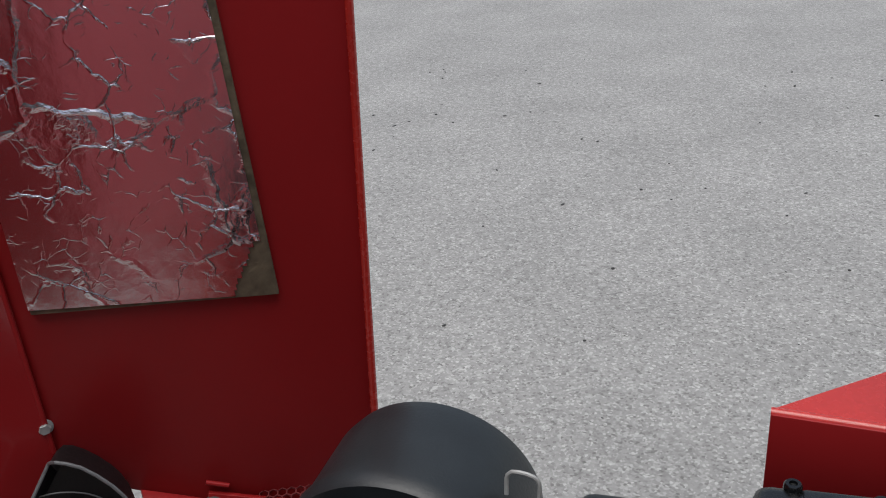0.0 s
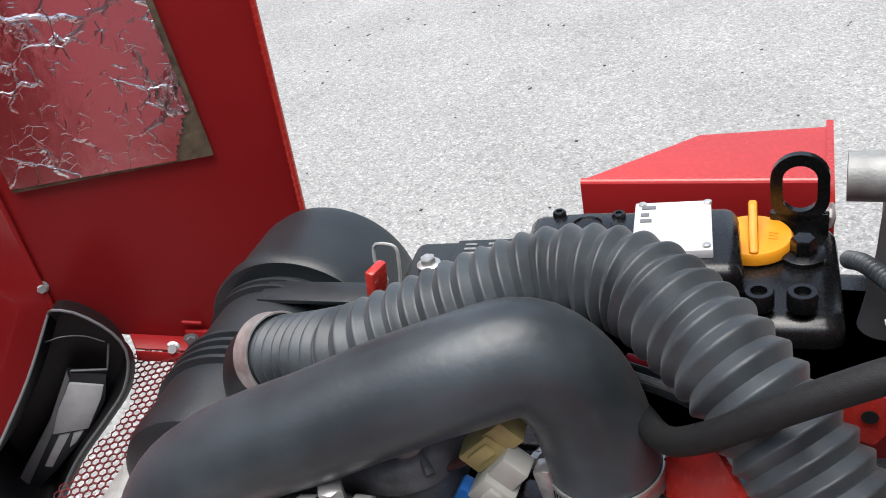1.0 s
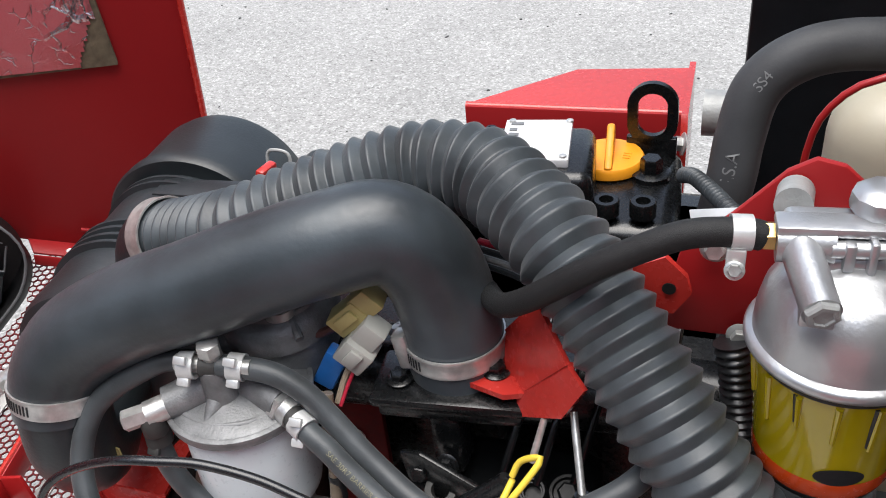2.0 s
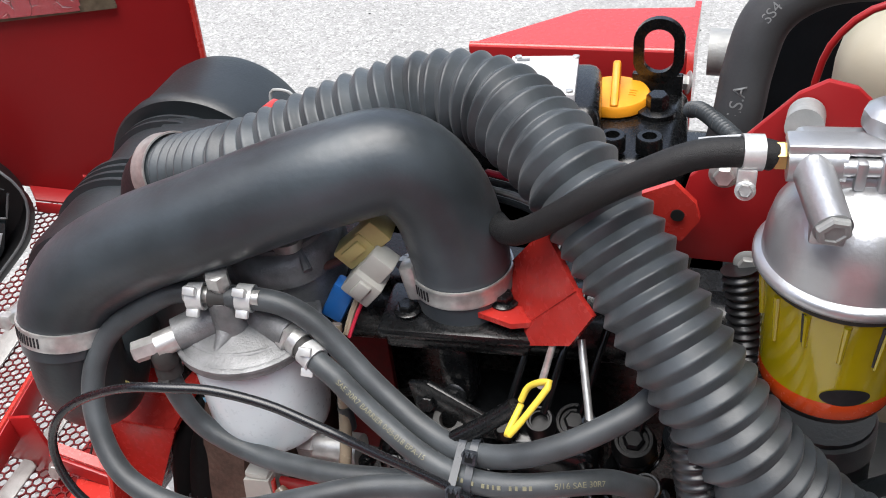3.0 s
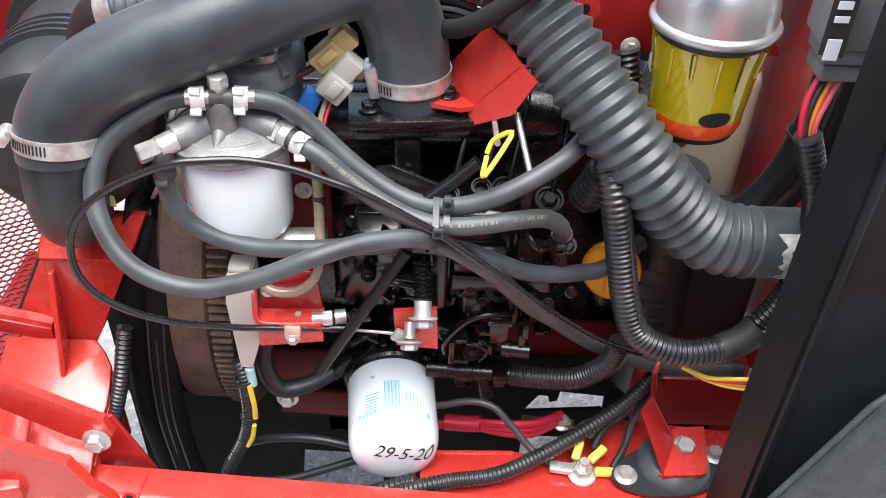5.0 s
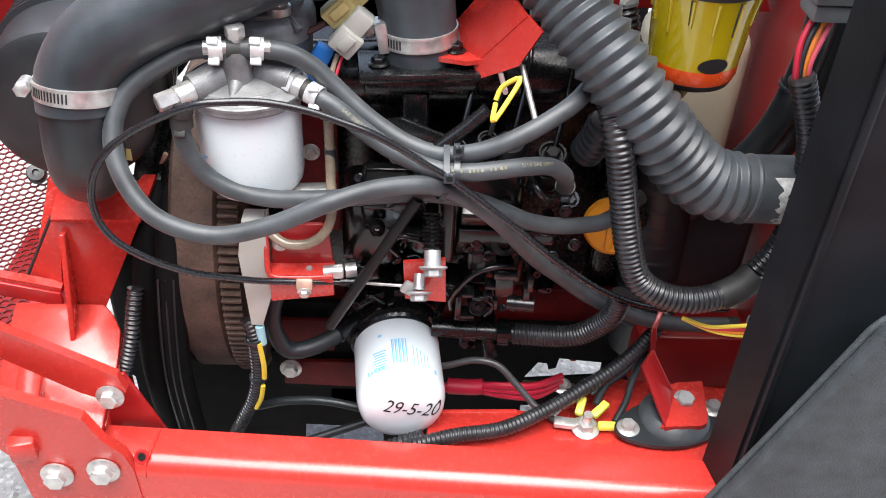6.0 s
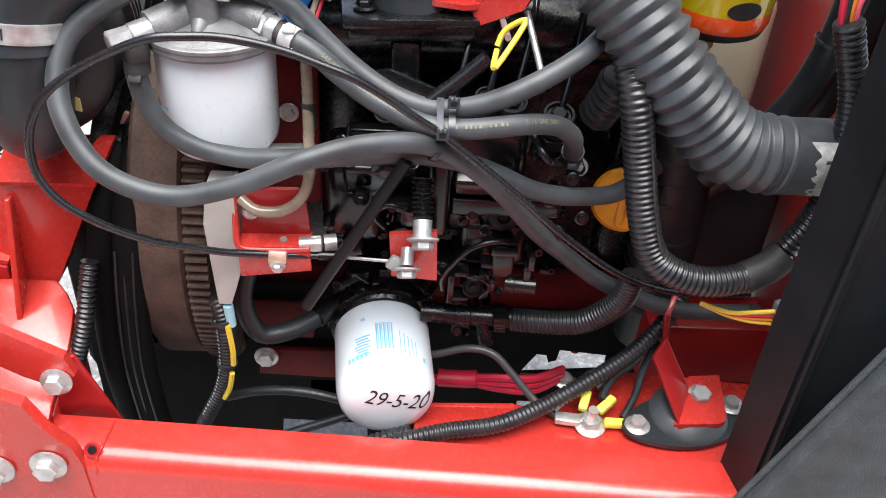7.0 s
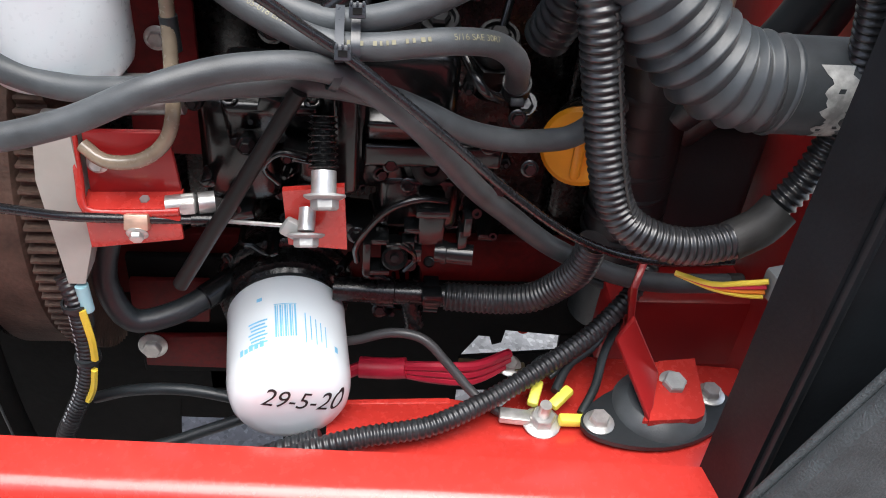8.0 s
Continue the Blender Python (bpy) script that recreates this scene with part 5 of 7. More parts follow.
for x0, y0, x1, y1 in ((-0.036, 0.108, -0.022, 0.106), (-0.020, 0.1055, -0.006, 0.109)):
    part("cast_marks", join(*[box((x0 + (x1 - x0) * k / 5, y0 + (y1 - y0) * k / 5 - 0.0035, 0.7958), (0.0016, 0.0022, 0.0012), bevel=0.0003) for k in range(6)]), ALU, fh)
part("primer_housing", lathe([(0.036, -0.03), (0.038, 0.0), (0.041, 0.003), (0.041, 0.016), (0.036, 0.022), (0.022, 0.026), (0.01, 0.027)], (-0.012, 0.188, 0.815), (0, -0.1, 1), 48), ALU, fh)
part("primer_ring", lathe([(0.030, 0.0), (0.032, 0.002), (0.032, 0.006), (0.029, 0.007), (0.026, 0.004)], (-0.012, 0.187, 0.836), (0, -0.1, 1), 40), ALU, fh)
part("primer_neck", rod((-0.006, 0.175, 0.835), (0.004, 0.168, 0.852), 0.011, 0.009, 20), ALU, fh)
part("mounting_arm", box((-0.034, 0.178, 0.816), (0.060, 0.05, 0.030), rz=10, bevel=0.008, seg=3), ALU, fh)
for a, b in (((-0.040, 0.152, 0.828), (-0.010, 0.160, 0.838)), ((-0.015, 0.150, 0.820), (-0.004, 0.170, 0.840)), ((0.020, 0.155, 0.828), (0.004, 0.172, 0.840))):
    part("web", rod(a, b, 0.003, 0.0022, 8), ALU, fh)
part("tee_nut", join(rod((-0.023, 0.124, 0.828), (-0.0225, 0.121, 0.842), 0.0065), lathe([(0.0075, 0.0), (0.0075, 0.008), (0.006, 0.009)], (-0.0225, 0.121, 0.838), (0, 0, 1), 6)), STEEL, ff)
part("tee_tube", rod((-0.046, 0.117, 0.830), (0.002, 0.124, 0.828), 0.0055), STEEL, ff)
part("banjo_bolt", join(rod((-0.055, 0.108, 0.800), (-0.066, 0.099, 0.798), 0.0085), lathe([(0.0072, 0), (0.0072, 0.017), (0.006, 0.018)], (-0.064, 0.101, 0.7985), (-0.8, -0.55, -0.1), 6)), STEEL, ff)
part("outlet_nut", join(rod((0.012, 0.128, 0.799), (0.026, 0.121, 0.796), 0.0095), lathe([(0.0115, 0), (0.0115, 0.006), (0.0095, 0.007)], (0.014, 0.127, 0.7985), (0.85, -0.45, -0.2), 6)), STEEL, ff)
part("vent_screw", join(lathe([(0.010, 0), (0.010, 0.006), (0.007, 0.007)], (0.003, 0.165, 0.838), (0, 0, 1), 24), lathe([(0.007, 0.006), (0.007, 0.014), (0.005, 0.015)], (0.003, 0.165, 0.838), (0, 0, 1), 6)), STEEL, ff)
part("inlet_banjo", lathe([(0.007, -0.008), (0.0085, -0.006), (0.0085, 0.006), (0.007, 0.008)], (-0.064, 0.100, 0.790), (0, 0, 1), 20), DUSTY, ff)

# ---- water separator ----
WX, WY = 0.3255, 0.150
ws = thing("water_separator", (WX, WY, 0.805), "fuel water separator with silver dome and yellow-tinted bowl", "water separator")
part("dome", lathe([(0.0405, 0.885), (0.0446, 0.8852), (0.0460, 0.8872), (0.0460, 0.8896), (0.0448, 0.8912), (0.0422, 0.8922), (0.0418, 0.8965), (0.0412, 0.904), (0.0390, 0.914), (0.033, 0.924), (0.024, 0.931), (0.012, 0.935), (0.001, 0.936)], (WX, WY, 0), (0, 0, 1), 64), ALU_BRIGHT, ws)
whead = part("head", join(box((0.3185, WY + 0.006, 0.9415), (0.054, 0.022, 0.020), rz=6, bevel=0.004, seg=3), box((0.3185, WY - 0.001, 0.9515), (0.062, 0.015, 0.0050), rz=6, bevel=0.0016, seg=2), box((0.322, WY + 0.008, 0.9330), (0.052, 0.036, 0.014), rz=6, bevel=0.004, seg=3)), ALU_BRIGHT, ws)
part("inlet_barrel", join(rod((0.2890, WY - 0.0045, 0.9425), (0.3135, WY - 0.0030, 0.9430), 0.0098, seg=32), lathe([(0.0062, -0.004), (0.0058, 0.0), (0.0035, 0.0022), (0.0004, 0.0028)], (0.3025, WY - 0.0142, 0.9425), (0, -1, 0.1), 24)), ALU_BRIGHT, whead)
part("side_bar", rod((0.312, WY - 0.0095, 0.9440), (0.334, WY - 0.0075, 0.9445), 0.0042, seg=16), ALU_BRIGHT, whead)
part("spout", join(rod((0.2985, WY - 0.004, 0.9425), (0.3090, WY - 0.0440, 0.9345), 0.0090, 0.0084, 32), box((0.3080, WY - 0.0350, 0.9285), (0.0150, 0.0130, 0.0100), rx=10, bevel=0.0015)), ALU_BRIGHT, whead)
for x, w, h in ((0.3195, 0.0050, 0.014), (0.3290, 0.0036, 0.018), (0.3395, 0.0060, 0.020)):
    part("casting_rib", box((x, WY - 0.0085, 0.9415), (w, 0.010, h), rz=6, bevel=0.0012), ALU_BRIGHT, whead)
part("outlet_boss", rod((0.346, WY - 0.012, 0.944), (0.346, WY + 0.016, 0.946), 0.0108, seg=28), ALU_BRIGHT, whead)
part("top_plug", join(lathe([(0.0135, 0.0), (0.0140, 0.003), (0.0135, 0.008), (0.010, 0.011), (0.004, 0.012)], (0.332, WY + 0.012, 0.954), (0, 0, 1), 10)), ALU_BRIGHT, whead)
part("drain_nut", lathe([(0.0080, -0.002), (0.0080, 0.0022), (0.0070, 0.0034), (0.0050, 0.0036), (0.0044, 0.0028), (0.0003, 0.0028)], (0.3090, WY - 0.0440, 0.9345), (0.25, -0.95, -0.18), 6), PAINT_GREY, ws, smooth=30)
part("bowl", lathe([(0.0400, 0.887), (0.0400, 0.876), (0.0385, 0.866), (0.0362, 0.834), (0.0349, 0.8225), (0.0349, 0.8215)], (WX, WY, 0), (0, 0, 1), 56, False), AMBER, ws, "yellow fuel-filled bowl")
part("bowl_ring", lathe([(0.0351, 0.822), (0.0349, 0.8135), (0.0335, 0.8095)], (WX, WY, 0), (0, 0, 1), 56, False), BOWL_RED, ws)
part("bowl_base", lathe([(0.0336, 0.8095), (0.0315, 0.8045), (0.024, 0.8005), (0.004, 0.7995)], (WX, WY, 0), (0, 0, 1), 48), DUSTY, ws)
part("bowl_collar", lathe([(0.0410, 0.8875), (0.0418, 0.885), (0.0410, 0.880), (0.0400, 0.879)], (WX, WY, 0), (0, 0, 1), 56, False), DUSTY, ws)
spot = bmesh.new()
rim_ = []
for k in range(28):
    a = 2 * math.pi * k / 28
    th_, z = -1.40 + 0.34 * math.cos(a), 0.8270 + 0.0075 * math.sin(a) * (1.0 if math.sin(a) > 0 else 0.75)
    r_ = 0.0353 + (z - 0.8225) * 0.118
    rim_.append(spot.verts.new((WX + r_ * math.cos(th_), WY + r_ * math.sin(th_), z)))
mid_ = spot.verts.new((WX + 0.0363 * math.cos(-1.40), WY + 0.0363 * math.sin(-1.40), 0.8275))
for k in range(28):
    spot.faces.new((rim_[k], rim_[(k + 1) % 28], mid_))
bmesh.ops.recalc_face_normals(spot, faces=spot.faces)
part("sediment_spot", spot, INK, ws, "dark sediment spot")
part("drain_stub", join(lathe([(0.006, 0), (0.006, -0.012), (0.004, -0.016)], (WX - 0.004, WY, 0.8005), (0, 0, 1), 16)), BRASS, ws)
for k in range(14):
    a = 2 * math.pi * k / 14 + 0.2
    p0 = Vector((WX + 0.0401 * math.cos(a), WY + 0.0401 * math.sin(a), 0.878))
    p1 = Vector((WX + 0.0378 * math.cos(a), WY + 0.0378 * math.sin(a), 0.857 - 0.004 * (k % 3)))
    part("bowl_rib", rod(p0, p1, 0.0019, 0.0012, 8), AMBER, ws)
    # dark streak beside every second rib
    if k % 2:
        part("rib_streak", rod(p0 + Vector((0.0018 * math.sin(a), -0.0018 * math.cos(a), 0)), p1 + Vector((0.0015 * math.sin(a), -0.0015 * math.cos(a), 0.002)), 0.0012, 0.0006, 6), DUSTY, ws)
part("inlet_fitting", join(rod((0.282, WY - 0.001, 0.9420), (0.2895, WY, 0.9425), 0.0050), lathe([(0.0070, 0), (0.0070, 0.005), (0.006, 0.006)], (0.2885, WY - 0.0005, 0.9424), (-1, -0.05, -0.05), 6)), BRASS, ws)
part("outlet_fitting", join(rod((0.352, WY + 0.004, 0.951), (0.364, WY + 0.006, 0.953), 0.0052), lathe([(0.0075, 0), (0.0075, 0.007), (0.006, 0.008)], (0.355, WY + 0.004, 0.9515), (1, 0.15, 0.1), 6)), BRASS, ws)

# red mounting plate behind the separator
mpz = thing("filter_bracket", (0.30, 0.20, 0.83), "red steel mounting plate behind the water separator", "bracket")
bp_ = [(0.232, 0.835), (0.40, 0.835), (0.365, 0.90), (0.338, 0.925), (0.330, 0.942), (0.320, 0.951), (0.306, 0.954), (0.293, 0.946), (0.270, 0.919), (0.244, 0.892)]
# darker red here stands for the shade on the sheet
part("sheet", plate([(x, 0.203, z) for x, z in bp_], 0.005, 0.0015), RED_HOOD_SHADE, mpz)
part("spacer_bush", rod((0.298, 0.200, 0.9365), (0.2965, 0.181, 0.9400), 0.0092, seg=24), PAINT_GREY, mpz)
bolt(mpz, (0.262, 0.197, 0.900), (0, -1, 0.1), 0.0055)
bolt(mpz, (0.280, 0.197, 0.842), (0, -1, 0.1), 0.0052, PAINT_GREY, label="dusty zinc bolt")
part("white_tag", plate([(0.246, 0.232, 0.899), (0.276, 0.222, 0.910), (0.268, 0.212, 0.904), (0.249, 0.221, 0.894)], 0.003), SOCKET, mpz)
guard = thing("red_guard", (0.17, 0.17, 0.80), "folded red sheet-metal bracket bolted to the intake flange", "bracket")
part("foot", plate([(0.124, 0.163, 0.8025), (0.150, 0.156, 0.8025), (0.162, 0.160, 0.8025), (0.158, 0.192, 0.8025), (0.136, 0.194, 0.8025), (0.124, 0.178, 0.8025)], -0.004, 0.0015), RED, guard)
part("back", plate([(0.150, 0.170, 0.8030), (0.1585, 0.1665, 0.7985), (0.1945, 0.1428, 0.8510), (0.1824, 0.157, 0.862), (0.170, 0.176, 0.866), (0.1441, 0.1971, 0.8230)], -0.003, 0.001), RED, guard)
part("lip", plate([(0.1580, 0.1655, 0.7985), (0.1605, 0.1585, 0.7924), (0.1640, 0.1560, 0.7930), (0.1908, 0.1423, 0.8108), (0.2053, 0.1333, 0.8434), (0.1950, 0.1418, 0.8510)], -0.003, 0.001), RED, guard)
part("fold", rod((0.1583, 0.1660, 0.7985), (0.1948, 0.1422, 0.8508), 0.0022, seg=10), RED, guard)
part("tab", plate([(0.215, 0.190, 0.884), (0.237, 0.1885, 0.896), (0.249, 0.1885, 0.884), (0.252, 0.1885, 0.873), (0.243, 0.1885, 0.858), (0.222, 0.190, 0.862)], -0.004, 0.0015), RED, guard)
part("tab_hole", lathe([(0.0038, 0), (0.0038, 0.0006), (0.0001, 0.0006)], (0.240, 0.1878, 0.876), (0, -1, 0), 20), VOID, guard)
bolt(guard, (0.141, 0.175, 0.8065), (0, 0, 1), 0.006, BLACK)

# ---- air cleaner ----
ac = thing("air_cleaner", (-0.20, 0.32, 0.735), "black plastic air cleaner canister with ribbed collar and latch", "air cleaner")
a0, a1 = Vector((-0.185, 0.185, 0.735)), Vector((-0.215, 0.475, 0.740))
ad = (a1 - a0).normalized()
prof = [(0.045, 0.0), (0.064, 0.0), (0.071, 0.004), (0.0735, 0.012), (0.0735, 0.060)]
for s in (0.062, 0.072, 0.082, 0.092):
    prof += [(0.0735, s), (0.0785, s + 0.0015), (0.0785, s + 0.005), (0.0725, s + 0.0065)]
prof += [(0.0735, 0.104), (0.0735, 0.150)]
for s in (0.152, 0.161):
    prof += [(0.0735, s), (0.0780, s + 0.0015), (0.0780, s + 0.0045), (0.0715, s + 0.006)]
part("body", lathe(prof + [(0.0715, 0.176)], a0, ad, 72), BLACK_SOFT, ac)
part("end_cap", lathe([(0.0715, 0.176), (0.0855, 0.176), (0.0875, 0.179), (0.0870, 0.192), (0.0845, 0.194), (0.083, 0.262), (0.080, 0.274), (0.06, 0.280), (0.01, 0.282)], a0, ad, 72), BLACK_SOFT, ac)
part("flat_rib", plate([(-0.205, 0.322, 0.812), (-0.103, 0.322, 0.817), (-0.103, 0.346, 0.819), (-0.205, 0.346, 0.814)], 0.004, 0.001), BLACK_SOFT, ac)
# black sheet put in for the shaded hollow below the rib
part("rib_hollow", plate([(-0.20, 0.338, 0.812), (-0.106, 0.338, 0.816), (-0.125, 0.338, 0.77), (-0.20, 0.338, 0.77)], 0.004), LAMP_BLACK, ac)
part("inlet_snorkel", sweep(spline([(-0.156, 0.240, 0.776), (-0.147, 0.235, 0.812), (-0.132, 0.229, 0.834), (-0.110, 0.2215, 0.8470)], 0.005), 0.0264, 32), BLACK_SOFT, ac)
part("outlet_elbow", sweep(spline([(-0.1398, 0.1070, 0.793), (-0.1435, 0.104, 0.752), (-0.152, 0.122, 0.722), (-0.170, 0.160, 0.720), (-0.178, 0.195, 0.73)], 0.006), 0.0302, 32), BLACK_SOFT, ac)
part("warning_sticker", box((-0.115, 0.1085, 0.742), (0.009, 0.001, 0.010), rz=-15, bevel=0), YELLOW_CONN, ac, smooth=0)
part("latch", sweep(spline([(-0.140, 0.408, 0.795), (-0.140, 0.412, 0.808), (-0.133, 0.413, 0.811), (-0.120, 0.413, 0.808), (-0.118, 0.410, 0.795), (-0.120, 0.405, 0.772), (-0.128, 0.402, 0.764), (-0.134, 0.402, 0.770), (-0.130, 0.404, 0.780), (-0.138, 0.406, 0.790)], 0.003), 0.0016, 8), PAINT_GREY, ac, "bent wire latch")
part("latch_bolt", bolt_mesh((-0.083, 0.338, 0.815), (0.8, -0.4, 0.4), 0.0048), STEEL, ac, smooth=30)
part("latch_tab", box((-0.101, 0.340, 0.816), (0.008, 0.020, 0.046), rz=-10, ry=10, bevel=0.002), RED, ac, "red latch tab")

# ---- intake pipe and corrugated hose ----
S_LINE = [(0.1115, 0.188, 0.790), (0.1105, 0.189, 0.815), (0.1084, 0.1895, 0.8407), (0.098, 0.1896, 0.8748), (0.0766, 0.1834, 0.8966), (0.0458, 0.1685, 0.8955), (0.0057, 0.1554, 0.8838), (-0.0346, 0.1413, 0.8702), (-0.0806, 0.1306, 0.8537), (-0.1198, 0.1198, 0.8318), (-0.1383, 0.1103, 0.8056), (-0.1405, 0.1050, 0.784)]
sp = thing("intake_pipe", (0.0, 0.15, 0.80), "smooth black rubber air intake pipe with two bends", "pipe")
part("pipe", sweep(spline(S_LINE, 0.006), 0.0314, 48), PIPE, sp)
hose_clamp("hose_clamp", (0.1108, 0.1887, 0.816), (-0.04, 0.03, 1), 0.0316, 0.013, (-1, 0.3, 0))
hose_clamp("hose_clamp", (-0.1392, 0.1086, 0.799), (0.08, 0.22, 1), 0.0316, 0.013, (-1, -0.2, 0))
K_LINE = [(-0.1190, 0.2240, 0.8440), (-0.0830, 0.2130, 0.8560), (-0.0387, 0.2020, 0.8730), (0.0010, 0.2115, 0.8880), (0.0403, 0.2231, 0.9020), (0.0832, 0.2338, 0.9131), (0.1247, 0.2285, 0.9151), (0.1565, 0.2049, 0.9092), (0.1837, 0.1813, 0.8970), (0.2194, 0.1527, 0.8645), (0.2560, 0.1245, 0.8260), (0.2880, 0.1085, 0.7880), (0.3150, 0.1060, 0.7580), (0.3428, 0.1030, 0.7350), (0.3793, 0.1045, 0.7265), (0.4005, 0.1059, 0.7267)]
kp = thing("corrugated_hose", (0.15, 0.2, 0.85), "grey-black corrugated rubber air hose", "hose")
part("hose", ribbed(K_LINE[:-1], 0.0292, 0.0112, 0.0044, 56, 0.75, 0.10), CORR, kp)
part("cuff", sweep([Vector((0.370, 0.1040, 0.7275)), Vector((0.42, 0.107, 0.726)), Vector((0.46, 0.11, 0.727))], 0.0278, 36), RUBBER, kp)
random.seed(5)
scrap = bmesh.new()
lo, hi = -0.010, 0.010
cells = []
for k in range(25):
    lo, hi = max(-0.013, min(-0.004, lo + random.uniform(-0.004, 0.004))), max(0.004, min(0.013, hi + random.uniform(-0.004, 0.004)))
    cells.append([scrap.verts.new((lo + (hi - lo) * q / 6, -0.034 + 0.0026 * k, 0)) for q in range(7)])
for a, b in zip(cells, cells[1:]):
    for q in range(6):
        if random.random() > 0.06:
            scrap.faces.new((a[q], a[q + 1], b[q + 1], b[q]))
part("torn_label", wrap(scrap, (0.402, 0.1060, 0.7266), (1, 0.06, -0.02), 0.0283, (0.1, -0.95, -0.10)), PAPER, kp, "torn silver label", smooth=0)
hose_clamp("hose_clamp", (-0.1165, 0.2232, 0.8448), (1, -0.28, 0.36), 0.0270, 0.016, (-0.1, -0.75, -0.65))

# ---- fuel hoses, cables, wiring ----
def hose(name, pts, r, material, label, category="hose", group="", step=0.004, seg=16):
    th = thing(name, pts[0], label, category, group)
    part("tube", sweep(spline(pts, step), r, seg), material, th)
    return th


H1 = [(-0.0198, 0.1260, 0.8257), (-0.0450, 0.1235, 0.8265), (-0.0684, 0.1171, 0.8217), (-0.1059, 0.0993, 0.7959), (-0.1107, 0.0742, 0.7613), (-0.0852, 0.0502, 0.7285), (-0.0422, 0.045, 0.7124), (0.0031, 0.0477, 0.7205), (0.0466, 0.0526, 0.7385), (0.0875, 0.0679, 0.7436), (0.1323, 0.0785, 0.7379), (0.1744, 0.0883, 0.7046), (0.2133, 0.1075, 0.6509), (0.2386, 0.1234, 0.6195), (0.2851, 0.1371, 0.5760), (0.3494, 0.1413, 0.5474), (0.4248, 0.1429, 0.5450)]
H2 = [(-0.030, 0.119, 0.829), (-0.008, 0.124, 0.827), (0.014, 0.127, 0.823), (0.033, 0.127, 0.812), (0.050, 0.124, 0.796), (0.068, 0.118, 0.781), (0.086, 0.112, 0.769), (0.107, 0.104, 0.760), (0.130, 0.096, 0.757), (0.154, 0.091, 0.762), (0.176, 0.091, 0.770), (0.197, 0.096, 0.779), (0.216, 0.105, 0.787), (0.232, 0.116, 0.794), (0.25, 0.14, 0.80)]
H3 = [(0.024, 0.121, 0.797), (0.040, 0.112, 0.793), (0.052, 0.108, 0.787), (0.067, 0.103, 0.776), (0.086, 0.097, 0.764), (0.107, 0.089, 0.756), (0.129, 0.083, 0.751), (0.152, 0.079, 0.752), (0.175, 0.081, 0.754), (0.198, 0.090, 0.752), (0.218, 0.103, 0.744), (0.231, 0.114, 0.730), (0.236, 0.128, 0.712), (0.238, 0.143, 0.694)]
H4 = [(-0.066, 0.104, 0.792), (-0.067, 0.101, 0.772), (-0.062, 0.099, 0.748), (-0.049, 0.097, 0.729), (-0.028, 0.096, 0.718), (-0.003, 0.093, 0.714), (0.024, 0.090, 0.716), (0.049, 0.088, 0.719), (0.085, 0.090, 0.722), (0.12, 0.094, 0.722), (0.155, 0.097, 0.715), (0.180, 0.098, 0.705), (0.205, 0.104, 0.690), (0.231, 0.115, 0.678), (0.258, 0.127, 0.671), (0.279, 0.133, 0.673), (0.31, 0.16, 0.68)]
hoses = []
for pts, lab in ((H1, "long dark grey rubber fuel hose bent in a wide loop"), (H2, "dark grey fuel hose from the filter tee to the pump"), (H3, "dark grey fuel hose with faded yellow print and a hooked end"), (H4, "dark grey fuel return hose under the loop")):
    hoses.append(hose("fuel_hose", pts, 0.0072, RUBBER, lab, "hose", "fuel hoses"))


for th, pts in zip(hoses, (H1, H2, H3, H4)):
    line = spline(pts, 0.002)
    for run in (line[:6], line[-6:]):
        part("hose_end", sweep(run, 0.0076, 16), DUSTY, th)


def hose_print(th, pts, body, size, i0, out, material=PRINT):
    """Lettering along a hose, starting i0 metres from its end."""
    line = spline(pts, 0.001)
    bm = letters(body, size)
    x0 = min(v.co.x for v in bm.verts)
    for v in bm.verts:
        s = i0 + (v.co.x - x0)
        k = max(1, min(len(line) - 2, int(s / 0.001)))
        t = (line[k + 1] - line[k - 1]).normalized()
        o = Vector(out)
        o = (o - t * o.dot(t)).normalized()
        w = o.cross(t)
        a = -v.co.y / 0.0072
        v.co = line[k] + t * (s - k * 0.001) + (o * math.cos(a) - w * math.sin(a)) * 0.00745
    part("print", bm, material, th, smooth=0)


hose_print(hoses[2], H3, "SAE 30R7 BARRIER 0-05-018 EPA-15", 0.0046, 0.034, (0, -0.6, 0.8))
hose_print(hoses[2], H3, "5/16 SAE 30R7", 0.0046, 0.180, (0, -0.75, 0.65))


def bars(th, pts, starts, out=(0, -0.6, 0.8), h=0.0022, material=PRINT, r=0.0072):
    line = spline(pts, 0.001)
    bms = []
    for s, w in starts:
        k = int(s / 0.001)
        if k + 1 >= len(line):
            continue
        t = (line[k + 1] - line[k - 1]).normalized()
        o = Vector(out)
        o = (o - t * o.dot(t)).normalized()
        q = Matrix((t, o.cross(t), o)).transposed().to_4x4()
        b = bmesh.new()
        bmesh.ops.create_cube(b, size=1)
        bmesh.ops.scale(b, vec=(w, h, 0.0005), verts=b.verts)
        bmesh.ops.transform(b, matrix=Matrix.Translation(line[k] + o * r) @ q, verts=b.verts)
        bms.append(b)
    part("print", join(*bms), material, th, smooth=0)


random.seed(3)
bars(hoses[2], H3, [(0.128 + 0.0031 * k + 0.003 * (k // 4), random.uniform(0.0012, 0.0022)) for k in range(12)], (0, -0.75, 0.65), 0.0024)


